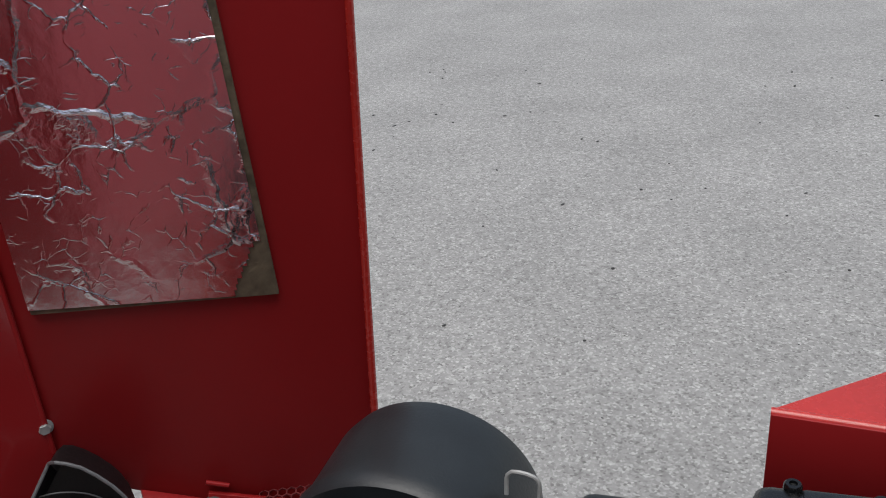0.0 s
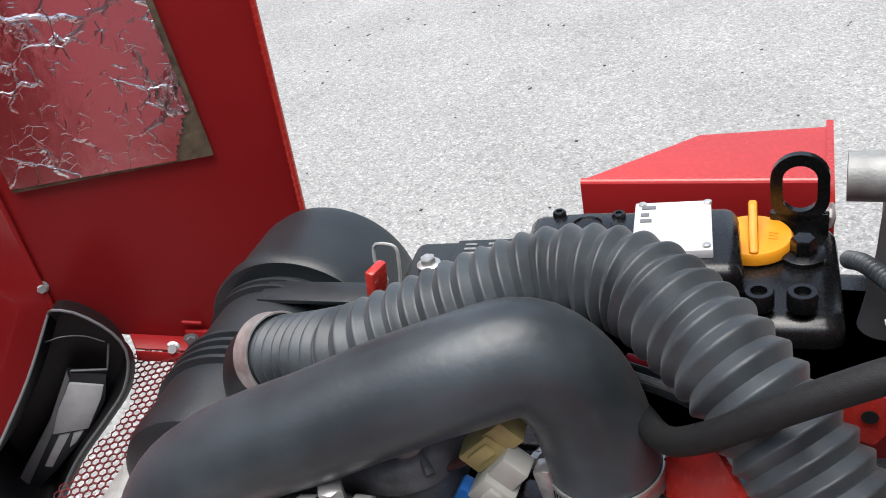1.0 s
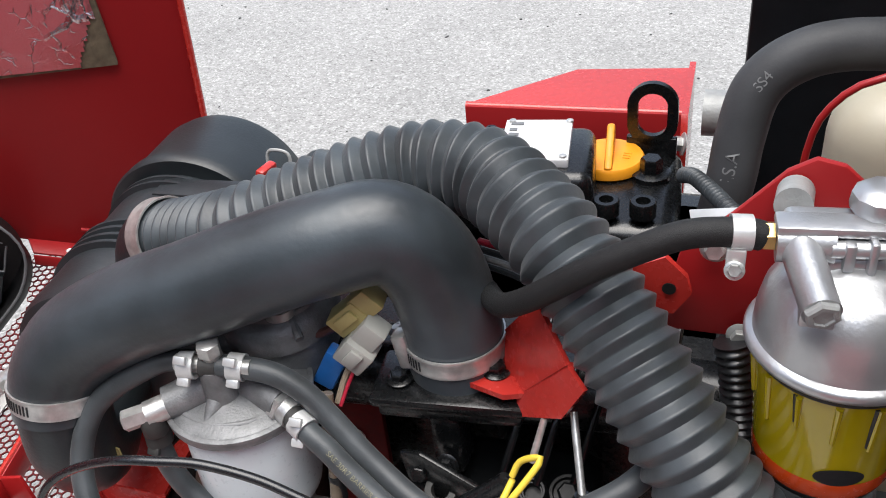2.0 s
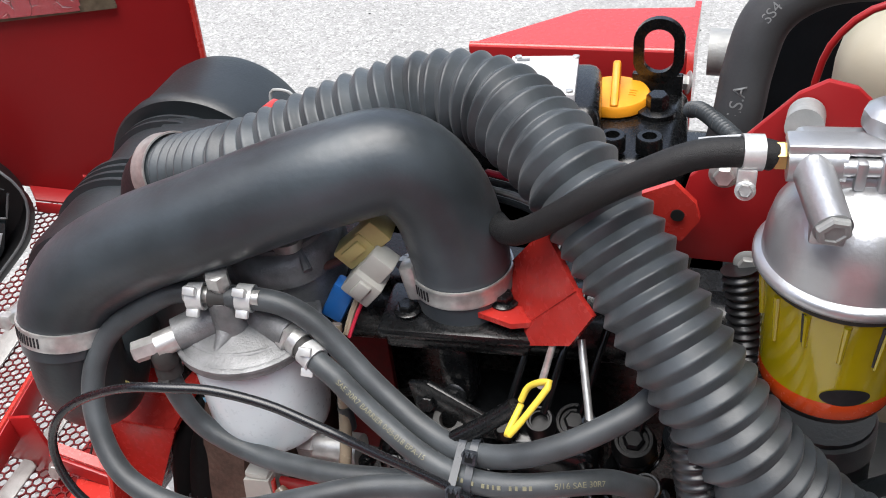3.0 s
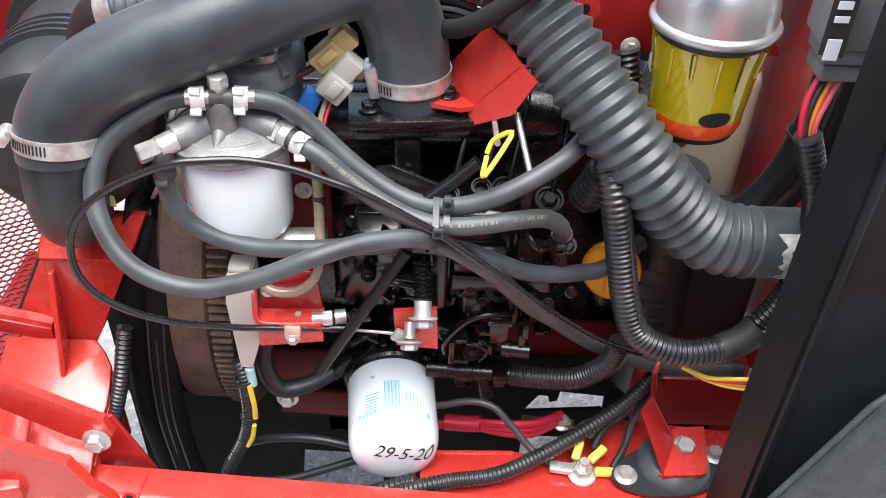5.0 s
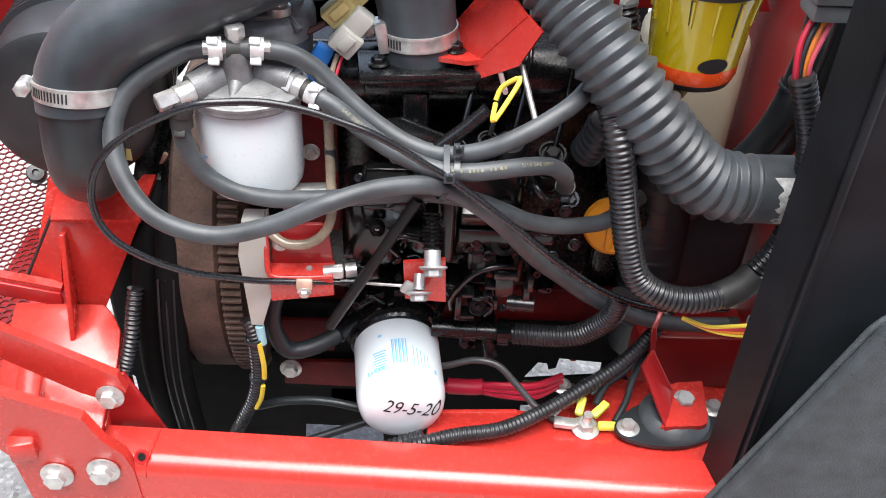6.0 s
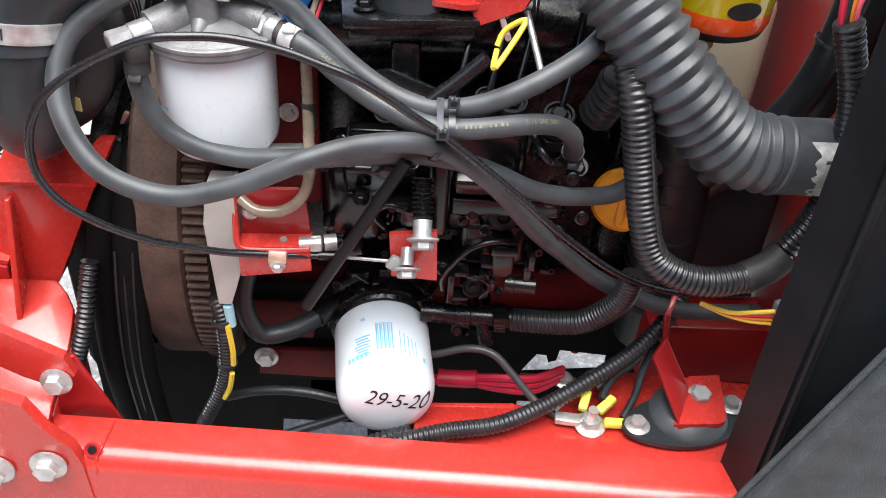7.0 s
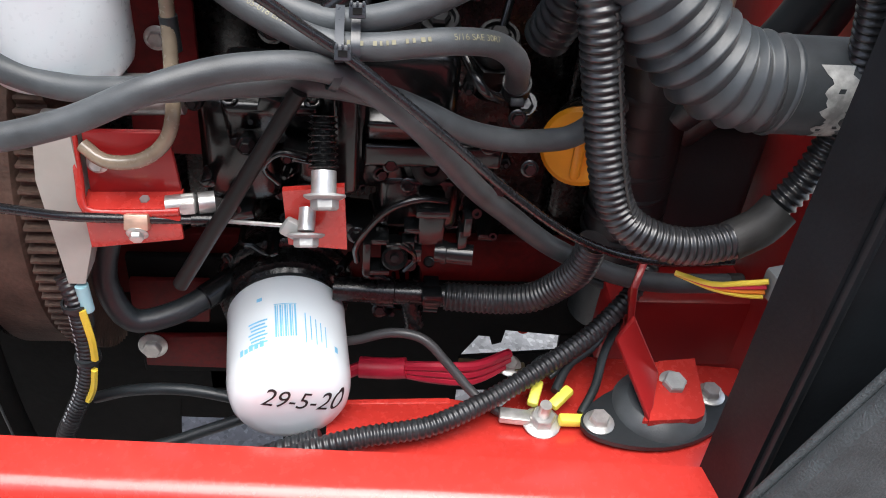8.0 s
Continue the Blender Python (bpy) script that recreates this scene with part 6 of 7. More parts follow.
def spring_clip(at, axis, r=0.0074, material=ZINC):
    """A flat spring clip with two turned-up ears."""
    th = thing("spring_clip", at, "bright zinc spring hose clip" if material is ZINC else "dusty black spring hose clip", "hose clip", "spring hose clips")
    at, ax = Vector(at), Vector(axis).normalized()
    part("band", lathe([(r, -0.005), (r + 0.0013, -0.005), (r + 0.0013, 0.005), (r, 0.005), (r, -0.005)], at, ax, 28, False), material, th)
    for s in (1, -1):
        o = Vector((0, -0.55, 0.83)) if s > 0 else Vector((0, -0.8, -0.6))
        part("ear", box(at + o * (r + 0.003), (0.0085, 0.0035, 0.0055), rx=-35, bevel=0.001), material, th)
    return th


spring_clip((-0.037, 0.116, 0.830), (1, 0.22, -0.02))
spring_clip((-0.008, 0.124, 0.827), (1, 0.15, -0.1))
spring_clip((0.034, 0.115, 0.795), (0.85, -0.45, -0.25))
spring_clip((-0.066, 0.102, 0.777), (0, 0.1, 1), material=DUSTY)
spring_clip((0.238, 0.137, 0.702), (0.1, 0.6, -0.8), material=BLACK_SOFT)

CAB = [(0.40, 0.12, 0.585), (0.34, 0.112, 0.59), (0.285, 0.098, 0.617), (0.235, 0.086, 0.659), (0.19, 0.075, 0.705), (0.16, 0.071, 0.733), (0.137, 0.070, 0.752), (0.117, 0.066, 0.768), (0.099, 0.060, 0.784), (0.080, 0.057, 0.797), (0.060, 0.057, 0.805), (0.041, 0.057, 0.812), (0.021, 0.055, 0.818), (0.002, 0.052, 0.822), (-0.017, 0.047, 0.824), (-0.037, 0.044, 0.823), (-0.062, 0.046, 0.812), (-0.089, 0.047, 0.796), (-0.106, 0.043, 0.782), (-0.118, 0.040, 0.759), (-0.119, 0.037, 0.733), (-0.108, 0.034, 0.714), (-0.091, 0.036, 0.698), (-0.075, 0.044, 0.682), (-0.057, 0.054, 0.667), (-0.037, 0.066, 0.654), (-0.017, 0.076, 0.643), (0.007, 0.083, 0.637), (0.032, 0.087, 0.634), (0.062, 0.090, 0.632)]
cb = hose("throttle_cable", CAB, 0.0028, mat("glossy_cable_sheath", (0.012, 0.013, 0.015), 0.26, var=0.3, scale=60, coat=0.15), "thin black throttle cable curving to the lever", "cable", seg=12)
part("inner_wire", rod((0.060, 0.090, 0.632), (0.112, 0.086, 0.632), 0.0013, seg=8), STEEL, cb)
part("wire_end", box((0.108, 0.084, 0.632), (0.012, 0.006, 0.012), ry=30, bevel=0.002), PAINT_GREY, cb)
part("ferrule", rod((0.050, 0.0895, 0.6325), (0.066, 0.0905, 0.632), 0.0040, seg=12), BLACK, cb)
def cable_tie(x, rounds, head, label, width=0.0046):
    """A flat nylon strap pulled tight round the given (y, z, radius) rounds at x, with its lock head."""
    ring = sorted({(round(y + (r + 0.0004) * math.cos(a), 6), round(z + (r + 0.0004) * math.sin(a), 6)) for y, z, r in rounds for a in [2 * math.pi * k / 24 for k in range(24)]})
    hull = []
    for run in (ring, ring[::-1]):
        half = []
        for p in run:
            while len(half) > 1 and (half[-1][0] - half[-2][0]) * (p[1] - half[-2][1]) - (half[-1][1] - half[-2][1]) * (p[0] - half[-2][0]) <= 0:
                half.pop()
            half.append(p)
        hull += half[:-1]
    cy, cz = sum(p[0] for p in hull) / len(hull), sum(p[1] for p in hull) / len(hull)
    bm = bmesh.new()
    rows = []
    for y, z in hull:
        o = Vector((0, y - cy, z - cz)).normalized() * 0.0012
        rows.append([bm.verts.new((x + dx, y + o.y * k, z + o.z * k)) for dx, k in ((-width / 2, 0), (-width / 2, 1), (width / 2, 1), (width / 2, 0))])
    for a, b in zip(rows, rows[1:] + rows[:1]):
        for k in range(4):
            bm.faces.new((a[k], b[k], b[(k + 1) % 4], a[(k + 1) % 4]))
    bmesh.ops.recalc_face_normals(bm, faces=bm.faces)
    th = thing("cable_tie", (x, cy, cz), label, "cable tie", "cable ties")
    part("strap", bm, TIE, th)
    hd = part("lock_head", join(box(head, (0.0082, 0.0050, 0.0076), rx=-28, bevel=0.0008), *[box(Vector(head) + Vector((dx, -0.0020, 0.0046)), (0.0012, 0.0040, 0.0022), rx=-28, bevel=0.0003) for dx in (-0.0030, 0.0, 0.0030)]), TIE, th)
    part("lock_window", box(Vector(head) + Vector((0, -0.0024, 0.0008)), (0.0046, 0.0012, 0.0032), rx=-28, bevel=0.0002), VOID, hd, smooth=0)
    return th


TIE = mat("black_nylon_strap", (0.040, 0.046, 0.054), 0.30, var=0.2, scale=60)
cable_tie(0.1350, [(0.0945, 0.7575, 0.0074), (0.0820, 0.7510, 0.0074), (0.0702, 0.7530, 0.0032)], (0.1370, 0.0665, 0.7545), "black nylon cable tie round two fuel hoses and the throttle cable")
cable_tie(0.1430, [(0.0935, 0.7590, 0.0074), (0.0805, 0.7512, 0.0074)], (0.1436, 0.0810, 0.7700), "grey-black nylon cable tie with a notched lock head")
tie2 = thing("cable_tie", (0.133, 0.079, 0.735), "black nylon cable tie round one hose", "cable tie", "cable ties")
part("strap", lathe([(0.0076, -0.0022), (0.0088, -0.0022), (0.0088, 0.0022), (0.0076, 0.0022), (0.0076, -0.0022)], (0.133, 0.080, 0.7355), (0.9, 0.1, -0.35), 24, False), BLACK_SOFT, tie2)

# braided hose from the separator
BH = [(0.2825, 0.149, 0.9420), (0.2735, 0.1465, 0.9445), (0.250, 0.142, 0.9435), (0.226, 0.140, 0.932), (0.199, 0.142, 0.913), (0.172, 0.150, 0.888), (0.150, 0.165, 0.868), (0.13, 0.20, 0.85)]
bh = hose("braided_hose", BH, 0.0072, mat("braided_black", (0.0065, 0.0068, 0.0072), 0.62, var=0.5, scale=500, bump=0.30, bscale=2400), "black braided fuel hose to the water separator", seg=20)
part("hose_clip", join(lathe([(0.0074, -0.0048), (0.0086, -0.0048), (0.0086, 0.0048), (0.0074, 0.0048), (0.0074, -0.0048)], (0.2735, 0.1465, 0.9445), (1, 0.2, -0.05), 28, False), box((0.2725, 0.140, 0.9345), (0.009, 0.004, 0.010), bevel=0.001)), ZINC, bh)
part("clip_screw", bolt_mesh((0.2725, 0.137, 0.9295), (0, -0.8, 0.4), 0.0032, True), STEEL, bh, smooth=30)

# large coolant hose at the back with pale lettering
UH = [(0.2500, 0.3700, 0.760), (0.2590, 0.3765, 0.800), (0.2650, 0.3817, 0.837), (0.2680, 0.3894, 0.867), (0.2763, 0.398, 0.901), (0.2983, 0.4049, 0.9212), (0.3323, 0.4124, 0.9292), (0.3941, 0.4229, 0.9266)]
uh = hose("coolant_hose", UH, 0.0178, mat("dusty_hose", (0.055, 0.058, 0.062), 0.6, var=0.3, scale=25, bump=0.1, bscale=500), "thick dark grey coolant hose with pale lettering", seg=32)
lt1 = letters("U.S.A", 0.0135)
part("print", wrap(lt1, (0.2655, 0.3840, 0.8465), (0.12, 0.16, 0.98), 0.0183, (-0.10, -1, 0.35)), PRINT_W, uh, smooth=0)
lt2 = letters("1SS4", 0.0105)
part("print", wrap(lt2, (0.2800, 0.3995, 0.9055), (0.55, 0.16, 0.80), 0.0183, (-0.1, -1, 0.35)), PRINT_W, uh, smooth=0)
thing_c = thing("corrugated_conduit", (0.25, 0.36, 0.83), "thin black corrugated wiring conduit", "conduit", "wiring conduits")
part("tube", ribbed([(0.232, 0.378, 0.838), (0.240, 0.356, 0.850), (0.252, 0.332, 0.855), (0.267, 0.300, 0.860), (0.285, 0.262, 0.866)], 0.0062, 0.0046, 0.0027, 18), CORR, thing_c)


def conduit(pts, r, label, pitch=0.0052, depth=0.0022):
    th = thing("corrugated_conduit", pts[0], label, "conduit", "wiring conduits")
    part("tube", ribbed(pts, r, pitch, depth, 22), CONDUIT, th)
    return th


BENT = [(0.258, 0.115, 0.80), (0.266, 0.095, 0.772), (0.2765, 0.090, 0.725), (0.286, 0.084, 0.683), (0.298, 0.080, 0.652), (0.318, 0.076, 0.638), (0.345, 0.076, 0.632), (0.378, 0.084, 0.632)]
bent = conduit(BENT, 0.0118, "thick black corrugated conduit bent to the side", 0.0046, 0.0015)
part("split_seam", sweep([p + Vector((0.0075, -0.0086, 0.001)) for p in spline(BENT[1:-2], 0.004)], 0.0009, 6), DUSTY, bent)
elb = thing("taped_joint", (0.385, 0.088, 0.635), "black tape wrap at the end of the conduit", "tape")
part("wrap", sweep(spline([(0.372, 0.083, 0.631), (0.390, 0.086, 0.641), (0.400, 0.090, 0.652)], 0.004), 0.0125, 16), DUSTY, elb)
cd2 = conduit([(0.396, 0.090, 0.648), (0.411, 0.093, 0.675), (0.420, 0.096, 0.71), (0.418, 0.095, 0.745), (0.408, 0.09, 0.785), (0.394, 0.086, 0.818), (0.385, 0.084, 0.838)], 0.0098, "black split conduit with coloured wires leaving it", 0.0050, 0.0018)
for k, (m_, dx) in enumerate(((REDWIRE, -0.004), (ORWIRE, 0.002), (mat("pink_wire", (0.75, 0.10, 0.16), 0.4, var=0.1), 0.005), (BLACK_SOFT, -0.001))):
    part("wire", sweep(spline([(0.388 + dx, 0.085, 0.826), (0.383 + dx, 0.084, 0.845), (0.386 + dx * 1.5, 0.090, 0.862), (0.394 + dx * 1.5, 0.098, 0.878)], 0.004), 0.0024, 8), m_, cd2)
conduit([(0.2979, 0.1105, 0.6061), (0.2932, 0.1143, 0.579), (0.2813, 0.1207, 0.5576), (0.2671, 0.125, 0.544), (0.2473, 0.1304, 0.5366), (0.2235, 0.1348, 0.5337), (0.208, 0.137, 0.533)], 0.0106, "black corrugated conduit on the water pipe", 0.0038, 0.0010)
conduit([(0.085, 0.038, 0.462), (0.1104, 0.0415, 0.478), (0.1514, 0.0455, 0.4900), (0.1965, 0.0545, 0.4905), (0.2375, 0.0767, 0.4911), (0.273, 0.097, 0.4983), (0.3127, 0.1211, 0.5094), (0.3449, 0.1447, 0.5283), (0.3636, 0.1626, 0.5516)], 0.0074, "thin black conduit lying across the red tray", 0.0042, 0.0010)
conduit([(0.02, 0.06, 0.40), (0.06, 0.055, 0.44), (0.095, 0.052, 0.465), (0.125, 0.055, 0.476)], 0.0085, "black conduit under the oil filter", 0.0050, 0.0014)
conduit([(-0.138, 0.125, 0.590), (-0.141, 0.116, 0.570), (-0.145, 0.108, 0.545), (-0.153, 0.102, 0.515), (-0.162, 0.10, 0.49)], 0.0074, "black spring-like conduit beside the belt", 0.0046, 0.0020)
yc = thing("taped_conduit", (-0.04, 0.10, 0.50), "black conduit with white dots and yellow tape stripes", "conduit", "wiring conduits")
YC = [(-0.036, 0.104, 0.575), (-0.032, 0.100, 0.565), (-0.030, 0.098, 0.548), (-0.031, 0.098, 0.510), (-0.038, 0.098, 0.478), (-0.050, 0.098, 0.450), (-0.062, 0.10, 0.42), (-0.066, 0.105, 0.38)]
part("tube", ribbed(YC, 0.0068, 0.0036, 0.0012, 18), CONDUIT, yc)
part("tape", sweep(spline([(-0.0255, 0.0925, 0.556), (-0.0235, 0.0915, 0.530), (-0.0245, 0.092, 0.512)], 0.004), 0.0026, 6), YELLOW, yc, "yellow tape stripe")
part("tape", sweep(spline([(-0.0265, 0.092, 0.502), (-0.030, 0.092, 0.484), (-0.036, 0.093, 0.470)], 0.004), 0.0024, 6), YELLOW, yc, "yellow tape stripe")
for k, z in enumerate((0.556, 0.508)):
    part("tie", lathe([(0.0070, -0.002), (0.0086, -0.002), (0.0086, 0.002), (0.0070, 0.002), (0.0070, -0.002)], (-0.031, 0.098, z), (0, 0, 1), 20, False), BLACK_SOFT, yc)
bars(yc, YC, [(0.02 + 0.0042 * k, 0.0012) for k in range(28)], (-0.75, -0.6, 0.2), 0.0022, PRINT_P, 0.0066)

# relay on its red bracket
rb = thing("solenoid_bracket", (0.02, 0.11, 0.60), "red steel bracket with a clamp bolt beside the flywheel", "bracket")
# upper plate takes the shaded red; ledge and lower plate stay bright
part("plate", plate([(-0.006, 0.103, 0.684), (0.036, 0.103, 0.685), (0.041, 0.103, 0.679), (0.0445, 0.103, 0.640), (-0.008, 0.103, 0.637)], 0.004, 0.001), RED_SHADE, rb)
part("ledge", plate([(-0.009, 0.087, 0.6365), (0.0445, 0.087, 0.6385), (0.0450, 0.102, 0.6420), (-0.009, 0.102, 0.6400)], -0.004, 0.0012), RED, rb)
part("ledge_edge", sweep(spline([(-0.0105, 0.098, 0.684), (-0.0105, 0.094, 0.655), (-0.0095, 0.0885, 0.643), (-0.004, 0.0868, 0.6385), (0.020, 0.0868, 0.6385), (0.044, 0.0872, 0.6400)], 0.003), 0.0026, 10), RED, rb)
part("lower_plate", plate([(-0.009, 0.0885, 0.636), (0.0445, 0.0885, 0.638), (0.0450, 0.0890, 0.620), (-0.009, 0.0890, 0.612)], 0.003, 0.001), RED, rb)
bolt(rb, (0.000, 0.099, 0.664), (0, -1, 0.2), 0.0042)
bolt(rb, (0.024, 0.094, 0.6405), (0, -0.2, 1), 0.0032)
part("clamp_stud", join(rod((0.036, 0.092, 0.640), (0.052, 0.094, 0.641), 0.0062), lathe([(0.0068, 0), (0.0068, 0.007), (0.0055, 0.008)], (0.045, 0.093, 0.6405), (1, 0.1, 0.05), 6), rod((0.054, 0.094, 0.641), (0.063, 0.096, 0.641), 0.0064)), STEEL, rb)
part("cable_clip", box((0.021, 0.083, 0.635), (0.0135, 0.010, 0.0095), rx=-30, bevel=0.001), COPPER, rb)
bolt(rb, (0.021, 0.079, 0.6300), (0, -0.8, -0.3), 0.0042)
nb = thing("white_connector", (-0.02, 0.10, 0.60), "translucent white plastic plug housing with a blue terminal", "connector")
part("housing", join(plate([(-0.030, 0.093, 0.684), (-0.010, 0.093, 0.688), (-0.010, 0.093, 0.612), (-0.021, 0.096, 0.575), (-0.031, 0.096, 0.575), (-0.034, 0.093, 0.655)], -0.022, 0.003), box((-0.020, 0.103, 0.688), (0.018, 0.018, 0.006), bevel=0.002)), NYLON, nb)
part("blue_terminal", rod((-0.0245, 0.098, 0.572), (-0.0235, 0.097, 0.552), 0.0042), mat("pale_blue", (0.35, 0.62, 0.68), 0.4, var=0.1), nb)
part("wire", sweep(spline([(-0.0235, 0.097, 0.553), (-0.024, 0.099, 0.54), (-0.028, 0.10, 0.53)], 0.004), 0.0025, 8), BLACK_SOFT, nb)
sv = thing("fuel_shutoff_fitting", (0.03, 0.13, 0.68), "grey steel fitting behind the fuel hose", "fitting")
part("body", join(rod((0.005, 0.130, 0.690), (0.045, 0.130, 0.692), 0.012, seg=20), lathe([(0.014, 0), (0.014, 0.010), (0.012, 0.012)], (0.002, 0.130, 0.690), (1, 0, 0.05), 6)), STEEL, sv)
vt = hose("vinyl_tube", [(0.040, 0.140, 0.80), (0.041, 0.132, 0.778), (0.042, 0.128, 0.75), (0.043, 0.116, 0.715), (0.044, 0.100, 0.694), (0.038, 0.094, 0.680), (0.024, 0.091, 0.671), (0.006, 0.092, 0.670), (-0.006, 0.098, 0.676)], 0.0042, mat("clear_vinyl", (0.26, 0.21, 0.15), 0.25, var=0.4, scale=50, coat=0.4), "yellowed clear vinyl wire sleeve", "sleeve")
part("dark_sleeve", rod((0.0425, 0.1255, 0.742), (0.0435, 0.1245, 0.722), 0.0050), BLACK_SOFT, vt)

# plugs by the intake pipe
pl = thing("wire_plugs", (0.055, 0.19, 0.82), "yellowed and white nylon wire connectors with brown leads", "connector")
part("yellow_plug", join(box((0.049, 0.172, 0.840), (0.026, 0.016, 0.016), ry=-42, rz=8, bevel=0.0015), box((0.061, 0.176, 0.851), (0.016, 0.018, 0.018), ry=-42, rz=8, bevel=0.0015)), YELLOW_CONN, pl, "yellowed nylon plug")
part("yellow_lock", box((0.050, 0.1630, 0.8415), (0.016, 0.003, 0.008), ry=-42, rz=8, bevel=0.001), YELLOW_CONN, pl)
part("white_plug", join(box((0.055, 0.162, 0.819), (0.020, 0.018, 0.021), ry=-50, bevel=0.0015), box((0.064, 0.165, 0.832), (0.022, 0.015, 0.017), ry=-50, bevel=0.0015)), NYLON, pl, "white nylon plug")
part("white_lock", box((0.0555, 0.1520, 0.820), (0.014, 0.003, 0.009), ry=-50, bevel=0.001), NYLON, pl)
part("blue_plug", box((0.031, 0.168, 0.796), (0.015, 0.012, 0.032), ry=28, bevel=0.002), BLUE, pl, "blue wire splice")
part("lead", sweep(spline([(0.038, 0.172, 0.828), (0.022, 0.170, 0.820), (0.008, 0.168, 0.822), (-0.02, 0.166, 0.832)], 0.005), 0.0030, 8), mat("brown_wire", (0.09, 0.035, 0.03), 0.5, var=0.2), pl)
part("lead_sleeve", rod((0.010, 0.1680, 0.8215), (-0.03, 0.165, 0.836), 0.0042, seg=12), BLACK_SOFT, pl)
part("lead", sweep(spline([(0.052, 0.163, 0.806), (0.048, 0.155, 0.796), (0.045, 0.145, 0.785)], 0.005), 0.0013, 8), REDWIRE, pl)
part("lead", sweep(spline([(0.048, 0.163, 0.806), (0.044, 0.157, 0.796), (0.042, 0.147, 0.785)], 0.005), 0.0022, 8), mat("tan_wire", (0.35, 0.28, 0.2), 0.5, var=0.2), pl)
part("metal_clip", box((0.083, 0.172, 0.818), (0.010, 0.012, 0.026), ry=-10, bevel=0.002), STEEL, pl)
lead2 = thing("wire_bundle", (0.15, 0.21, 0.87), "pink and black wires behind the intake pipe", "wires")
for k, m_ in enumerate((REDWIRE, BLACK_SOFT, PRINT_W, BLACK_SOFT)):
    part("wire", sweep(spline([(0.12, 0.225, 0.868 - 0.006 * k), (0.145, 0.212, 0.872 - 0.006 * k), (0.17, 0.205, 0.866 - 0.006 * k), (0.20, 0.21, 0.85 - 0.006 * k)], 0.006), 0.0022, 8), m_, lead2)

# battery terminal stud with yellow lugs, leads on the tray
ts = thing("earth_terminal", (0.278, 0.072, 0.472), "earth stud on the red tray with yellow crimp lugs", "terminal")
bolt(ts, (0.277, 0.071, 0.474), (0, -0.1, 1), 0.009)
part("stud", rod((0.277, 0.0705, 0.482), (0.277, 0.069, 0.496), 0.0042), STEEL, ts)
part("cable_lug", box((0.258, 0.074, 0.478), (0.022, 0.011, 0.006), rz=-8, bevel=0.0015), STEEL, ts)
for p, rz, ry in (((0.274, 0.090, 0.484), 70, 15), ((0.292, 0.086, 0.484), 40, 15), ((0.298, 0.070, 0.479), 5, -8)):
    part("crimp_lug", box(p, (0.020, 0.008, 0.007), rz=rz, ry=-ry, bevel=0.002), YTERM, ts, "yellow crimp sleeve")
hose("earth_cable", [(0.120, 0.134, 0.488), (0.1457, 0.127, 0.4979), (0.1712, 0.1208, 0.512), (0.1938, 0.1159, 0.5108), (0.2118, 0.1056, 0.4965), (0.2323, 0.0913, 0.4794), (0.2513, 0.0789, 0.4740)], 0.0034, mat("grey_cable", (0.05, 0.05, 0.052), 0.35, var=0.2), "grey-black earth cable to the terminal", "cable")
hose("black_lead", [(0.288, 0.090, 0.486), (0.300, 0.11, 0.492), (0.32, 0.125, 0.497), (0.34, 0.15, 0.505)], 0.0035, BLACK_SOFT, "black wire lead on the tray", "wire")
hose("black_lead", [(0.305, 0.075, 0.48), (0.318, 0.095, 0.487), (0.328, 0.12, 0.494), (0.345, 0.15, 0.50)], 0.0032, BLACK_SOFT, "black wire lead on the tray", "wire")
hose("black_lead", [(0.272, 0.094, 0.486), (0.276, 0.112, 0.492), (0.288, 0.115, 0.496), (0.292, 0.105, 0.496), (0.284, 0.098, 0.492)], 0.0022, BLACK_SOFT, "small looped black wire", "wire")
rs = thing("red_cable", (0.17, 0.15, 0.44), "dark red battery cable with boot under the engine", "cable")
part("boot", sweep(spline([(0.150, 0.155, 0.440), (0.172, 0.152, 0.442), (0.186, 0.150, 0.445)], 0.004), 0.0085, 14), REDWIRE, rs)
for k in range(3):
    part("strand", sweep(spline([(0.184, 0.150, 0.447 - 0.004 * k), (0.21, 0.145, 0.452 - 0.007 * k), (0.24, 0.150, 0.448 - 0.008 * k), (0.27, 0.17, 0.442 - 0.006 * k)], 0.006), 0.0040, 8), REDWIRE, rs)
part("tail", sweep(spline([(0.152, 0.155, 0.440), (0.125, 0.15, 0.432), (0.08, 0.15, 0.42)], 0.006), 0.005, 8), REDWIRE, rs)
lever = thing("brass_lever", (0.26, 0.17, 0.42), "grimy brass coloured link with a bolt", "link")
part("bar", box((0.258, 0.172, 0.424), (0.055, 0.016, 0.005), rz=-4, rx=-20, bevel=0.001), mat("grimy_brass", (0.16, 0.13, 0.07), 0.6, 0.4, var=0.5, scale=60), lever)
bolt(lever, (0.272, 0.170, 0.427), (0, -0.3, 1), 0.0065)
for pts in ([(0.08, 0.10, 0.46), (0.03, 0.105, 0.468), (-0.01, 0.11, 0.462), (-0.04, 0.115, 0.448)], [(0.08, 0.11, 0.44), (0.04, 0.105, 0.425), (0.0, 0.10, 0.412), (-0.04, 0.10, 0.405)]):
    hose("black_cable", pts, 0.0042, BLACK_SOFT, "black cable beneath the oil filter", "cable")

# orange filler cap low on the engine
oc = thing("filler_cap", (0.285, 0.16, 0.64), "orange plastic oil filler cap facing outward", "cap")
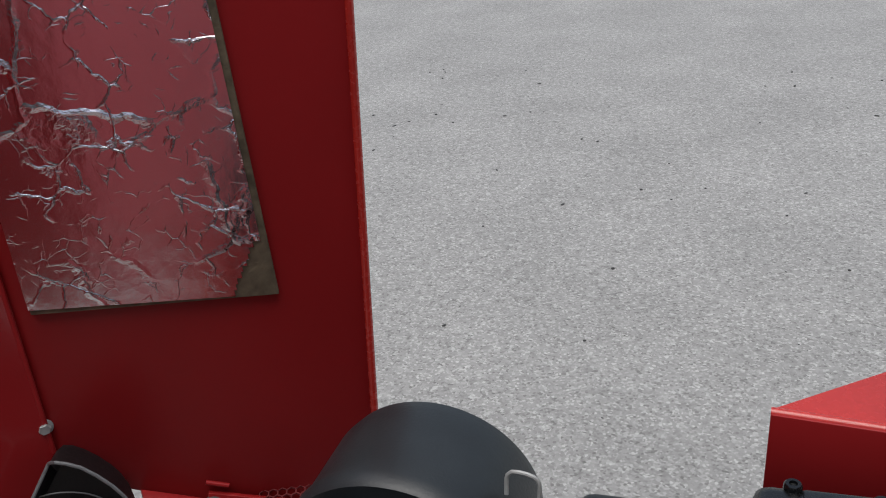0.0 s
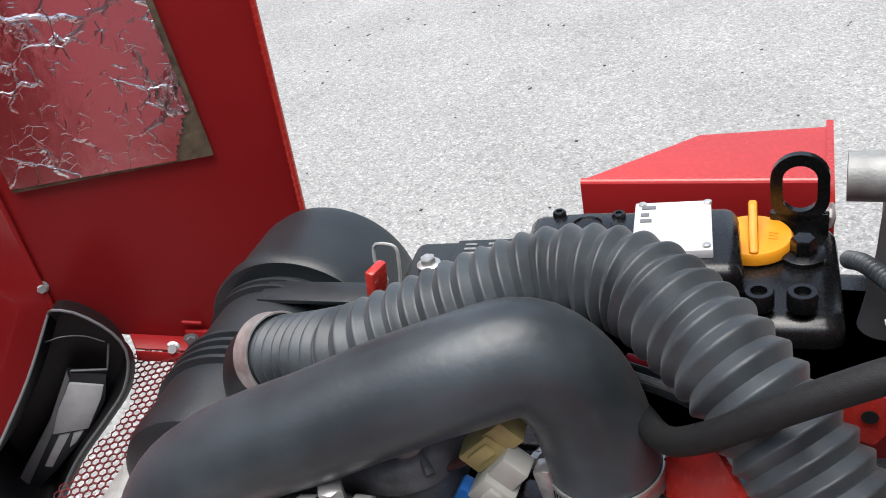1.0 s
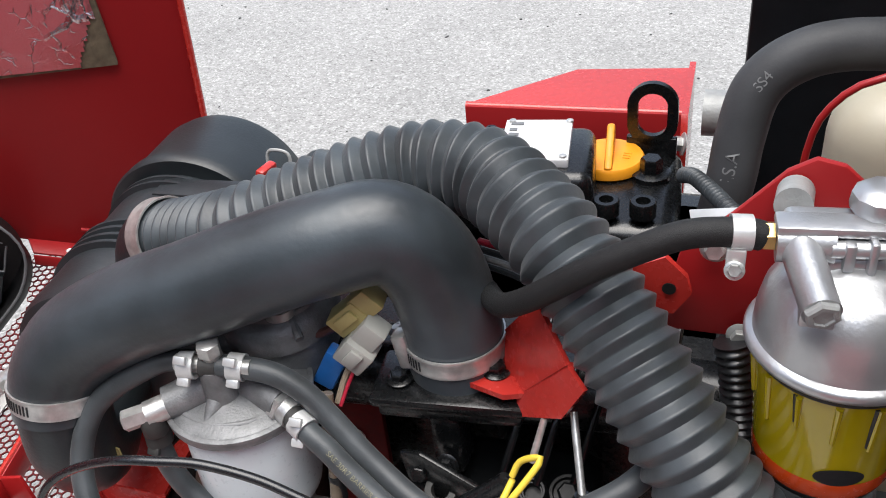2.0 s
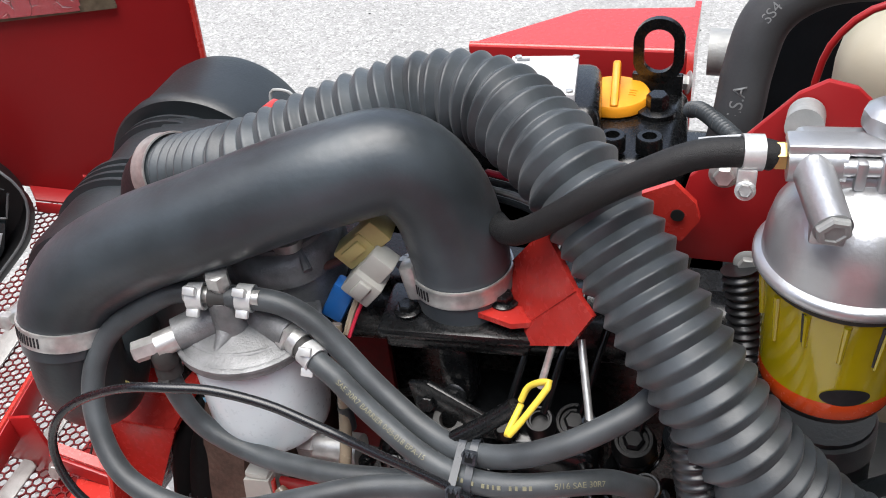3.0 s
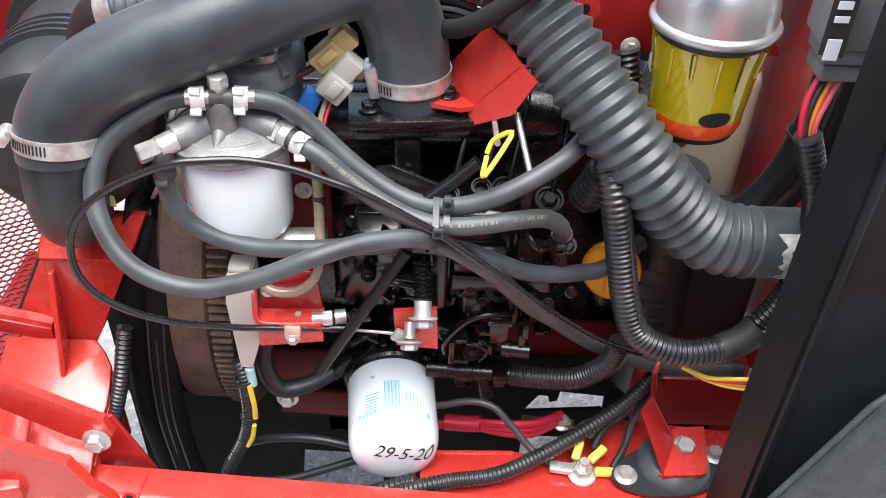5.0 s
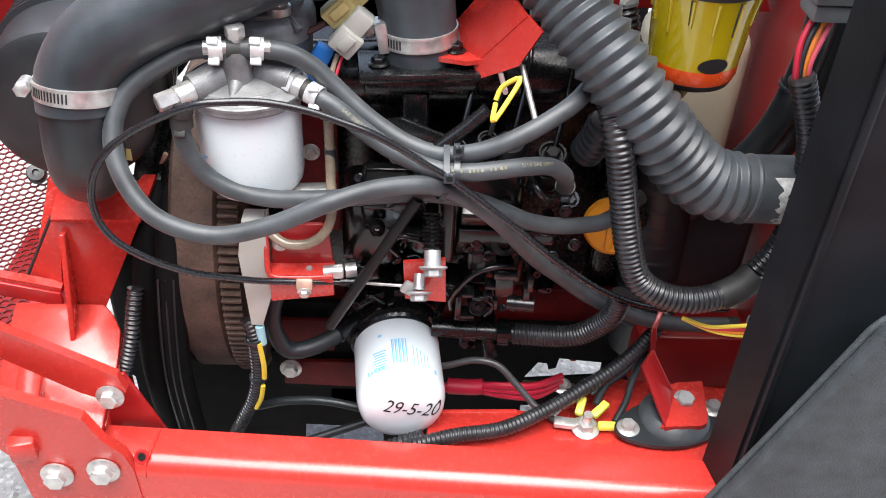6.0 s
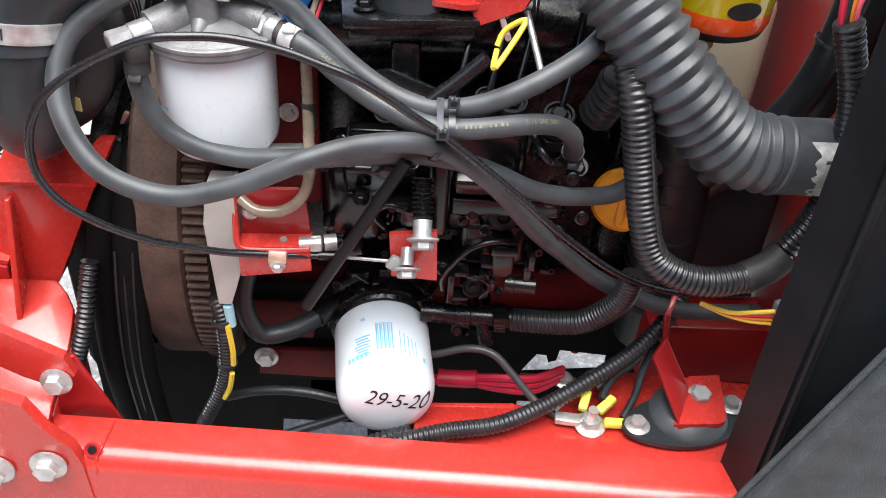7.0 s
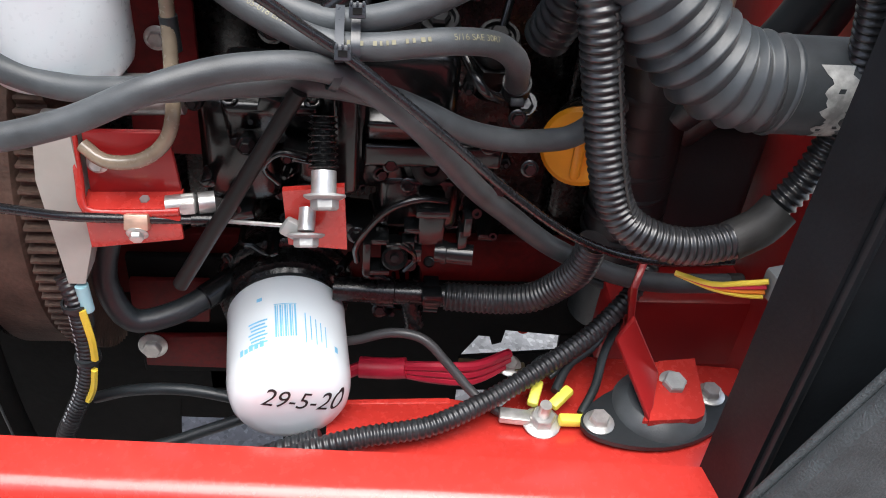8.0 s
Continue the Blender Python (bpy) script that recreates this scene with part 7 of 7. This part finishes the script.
part("cap", join(lathe([(0.024, 0), (0.026, 0.003), (0.026, 0.010), (0.023, 0.013), (0.004, 0.0135)], (0.292, 0.165, 0.645), (-0.35, -0.85, 0.35), 36), box((0.288, 0.151, 0.650), (0.007, 0.02, 0.038), rz=-20, bevel=0.003)), ORANGE, oc)
part("neck", rod((0.300, 0.185, 0.638), (0.310, 0.215, 0.625), 0.026, seg=28), BLACK, oc)

# ducts and hoses by the bulkhead
hose("heater_hose", [(0.362, 0.19, 0.655), (0.390, 0.175, 0.70), (0.412, 0.165, 0.75), (0.422, 0.16, 0.82), (0.424, 0.165, 0.93), (0.426, 0.17, 1.0)], 0.0125, BLACK_SOFT, "black rubber heater hose along the bulkhead", "hose", "heater hoses")
hose("heater_hose", [(0.375, 0.21, 0.63), (0.410, 0.195, 0.68), (0.438, 0.18, 0.74), (0.446, 0.175, 0.84), (0.447, 0.175, 0.95)], 0.0125, BLACK_SOFT, "black rubber heater hose along the bulkhead", "hose", "heater hoses")
duct = hose("rear_duct", [(0.355, 0.22, 0.45), (0.352, 0.215, 0.55), (0.345, 0.21, 0.66), (0.34, 0.21, 0.72)], 0.030, BLACK_SOFT, "black corrugated duct in the dark behind the conduit", "duct", seg=24)
part("end_boot", lathe([(0.0305, -0.012), (0.0325, -0.010), (0.0325, 0.010), (0.0305, 0.012), (0.0305, -0.012)], (0.3405, 0.21, 0.705), (-0.08, 0.0, 1), 32, False), RUBBER, duct)
for k in range(9):
    part("duct_rib", lathe([(0.0298, -0.0035), (0.0316, -0.001), (0.0316, 0.001), (0.0298, 0.0035), (0.0298, -0.0035)], (0.3535 - 0.0013 * k, 0.2160 - 0.0006 * k, 0.50 + 0.021 * k), (-0.06, -0.02, 1), 32, False), BLACK_SOFT, duct)
conduit([(0.276, 0.190, 0.842), (0.280, 0.186, 0.825), (0.286, 0.178, 0.79), (0.296, 0.168, 0.74)], 0.0105, "black conduit below the mounting plate", 0.0050, 0.0020)
tie3 = thing("cable_tie", (0.40, 0.16, 0.80), "thin black cable tie round the heater hose", "cable tie", "cable ties")
part("strap", lathe([(0.0124, -0.0012), (0.0134, -0.0012), (0.0134, 0.0012), (0.0124, 0.0012), (0.0124, -0.0012)], (0.4185, 0.1625, 0.79), (0.15, -0.1, 1), 24, False), TIE, tie3)
fb2 = thing("fuse_holder", (0.39, 0.10, 0.87), "grey plastic plug with a black-and-white warning label", "connector")
part("plug", join(box((0.399, 0.102, 0.882), (0.034, 0.030, 0.012), bevel=0.002), box((0.399, 0.102, 0.895), (0.038, 0.034, 0.012), bevel=0.002), box((0.40, 0.103, 0.93), (0.046, 0.040, 0.06), bevel=0.002)), GREY_BOX, fb2)
part("label", plate([(0.372, 0.078, 0.90), (0.386, 0.074, 0.90), (0.386, 0.078, 0.99), (0.372, 0.082, 0.99)], 0.001, 0), INK, fb2, "black label with white bars", smooth=0)
for k, (z, h) in enumerate(((0.905, 0.014), (0.925, 0.004), (0.934, 0.005), (0.946, 0.004), (0.955, 0.010))):
    part("label_bar", box((0.3785, 0.0748 + 0.0004 * k, z), (0.009, 0.0008, h), bevel=0), WHITE, fb2, smooth=0)
wl = thing("wire_plug", (0.40, 0.08, 0.60), "grey connector with yellow, orange and red wires", "connector")
part("plug", box((0.408, 0.070, 0.606), (0.014, 0.020, 0.020), rz=15, bevel=0.002), GREY_BOX, wl)
for k, m_ in enumerate((YELLOW, ORWIRE, REDWIRE, YELLOW)):
    part("wire", sweep(spline([(0.398, 0.068, 0.600 + 0.004 * k), (0.385, 0.074, 0.596 + 0.003 * k), (0.370, 0.082, 0.594 + 0.001 * k), (0.352, 0.098, 0.592)], 0.006), 0.0019, 8), m_, wl)
rf = thing("side_reflector", (-0.135, 0.225, 0.62), "pale orange reflector strip seen past the air cleaner", "reflector")
part("lens", plate([(-0.122, 0.220, 0.676), (-0.113, 0.220, 0.674), (-0.128, 0.220, 0.640), (-0.138, 0.220, 0.643)], 0.005, 0.001), PINKLENS, rf)
part("lower_lens", plate([(-0.141, 0.220, 0.634), (-0.133, 0.220, 0.631), (-0.138, 0.220, 0.620), (-0.147, 0.220, 0.622)], 0.005, 0.001), PINKLENS, rf)
part("tab", plate([(-0.111, 0.224, 0.678), (-0.103, 0.224, 0.679), (-0.105, 0.224, 0.664), (-0.113, 0.224, 0.662)], 0.004, 0.001), PINKLENS, rf)
kn = thing("rubber_stop", (-0.33, 0.40, 0.52), "black rubber stop on the grille", "stop")
part("knob", lathe([(0.010, 0), (0.0112, 0.002), (0.0112, 0.012), (0.0095, 0.015), (0.004, 0.0155), (0.0035, 0.012), (0.0003, 0.012)], (-0.335, 0.40, 0.525), (0.2, -0.6, 0.7), 24), BLACK_SOFT, kn)
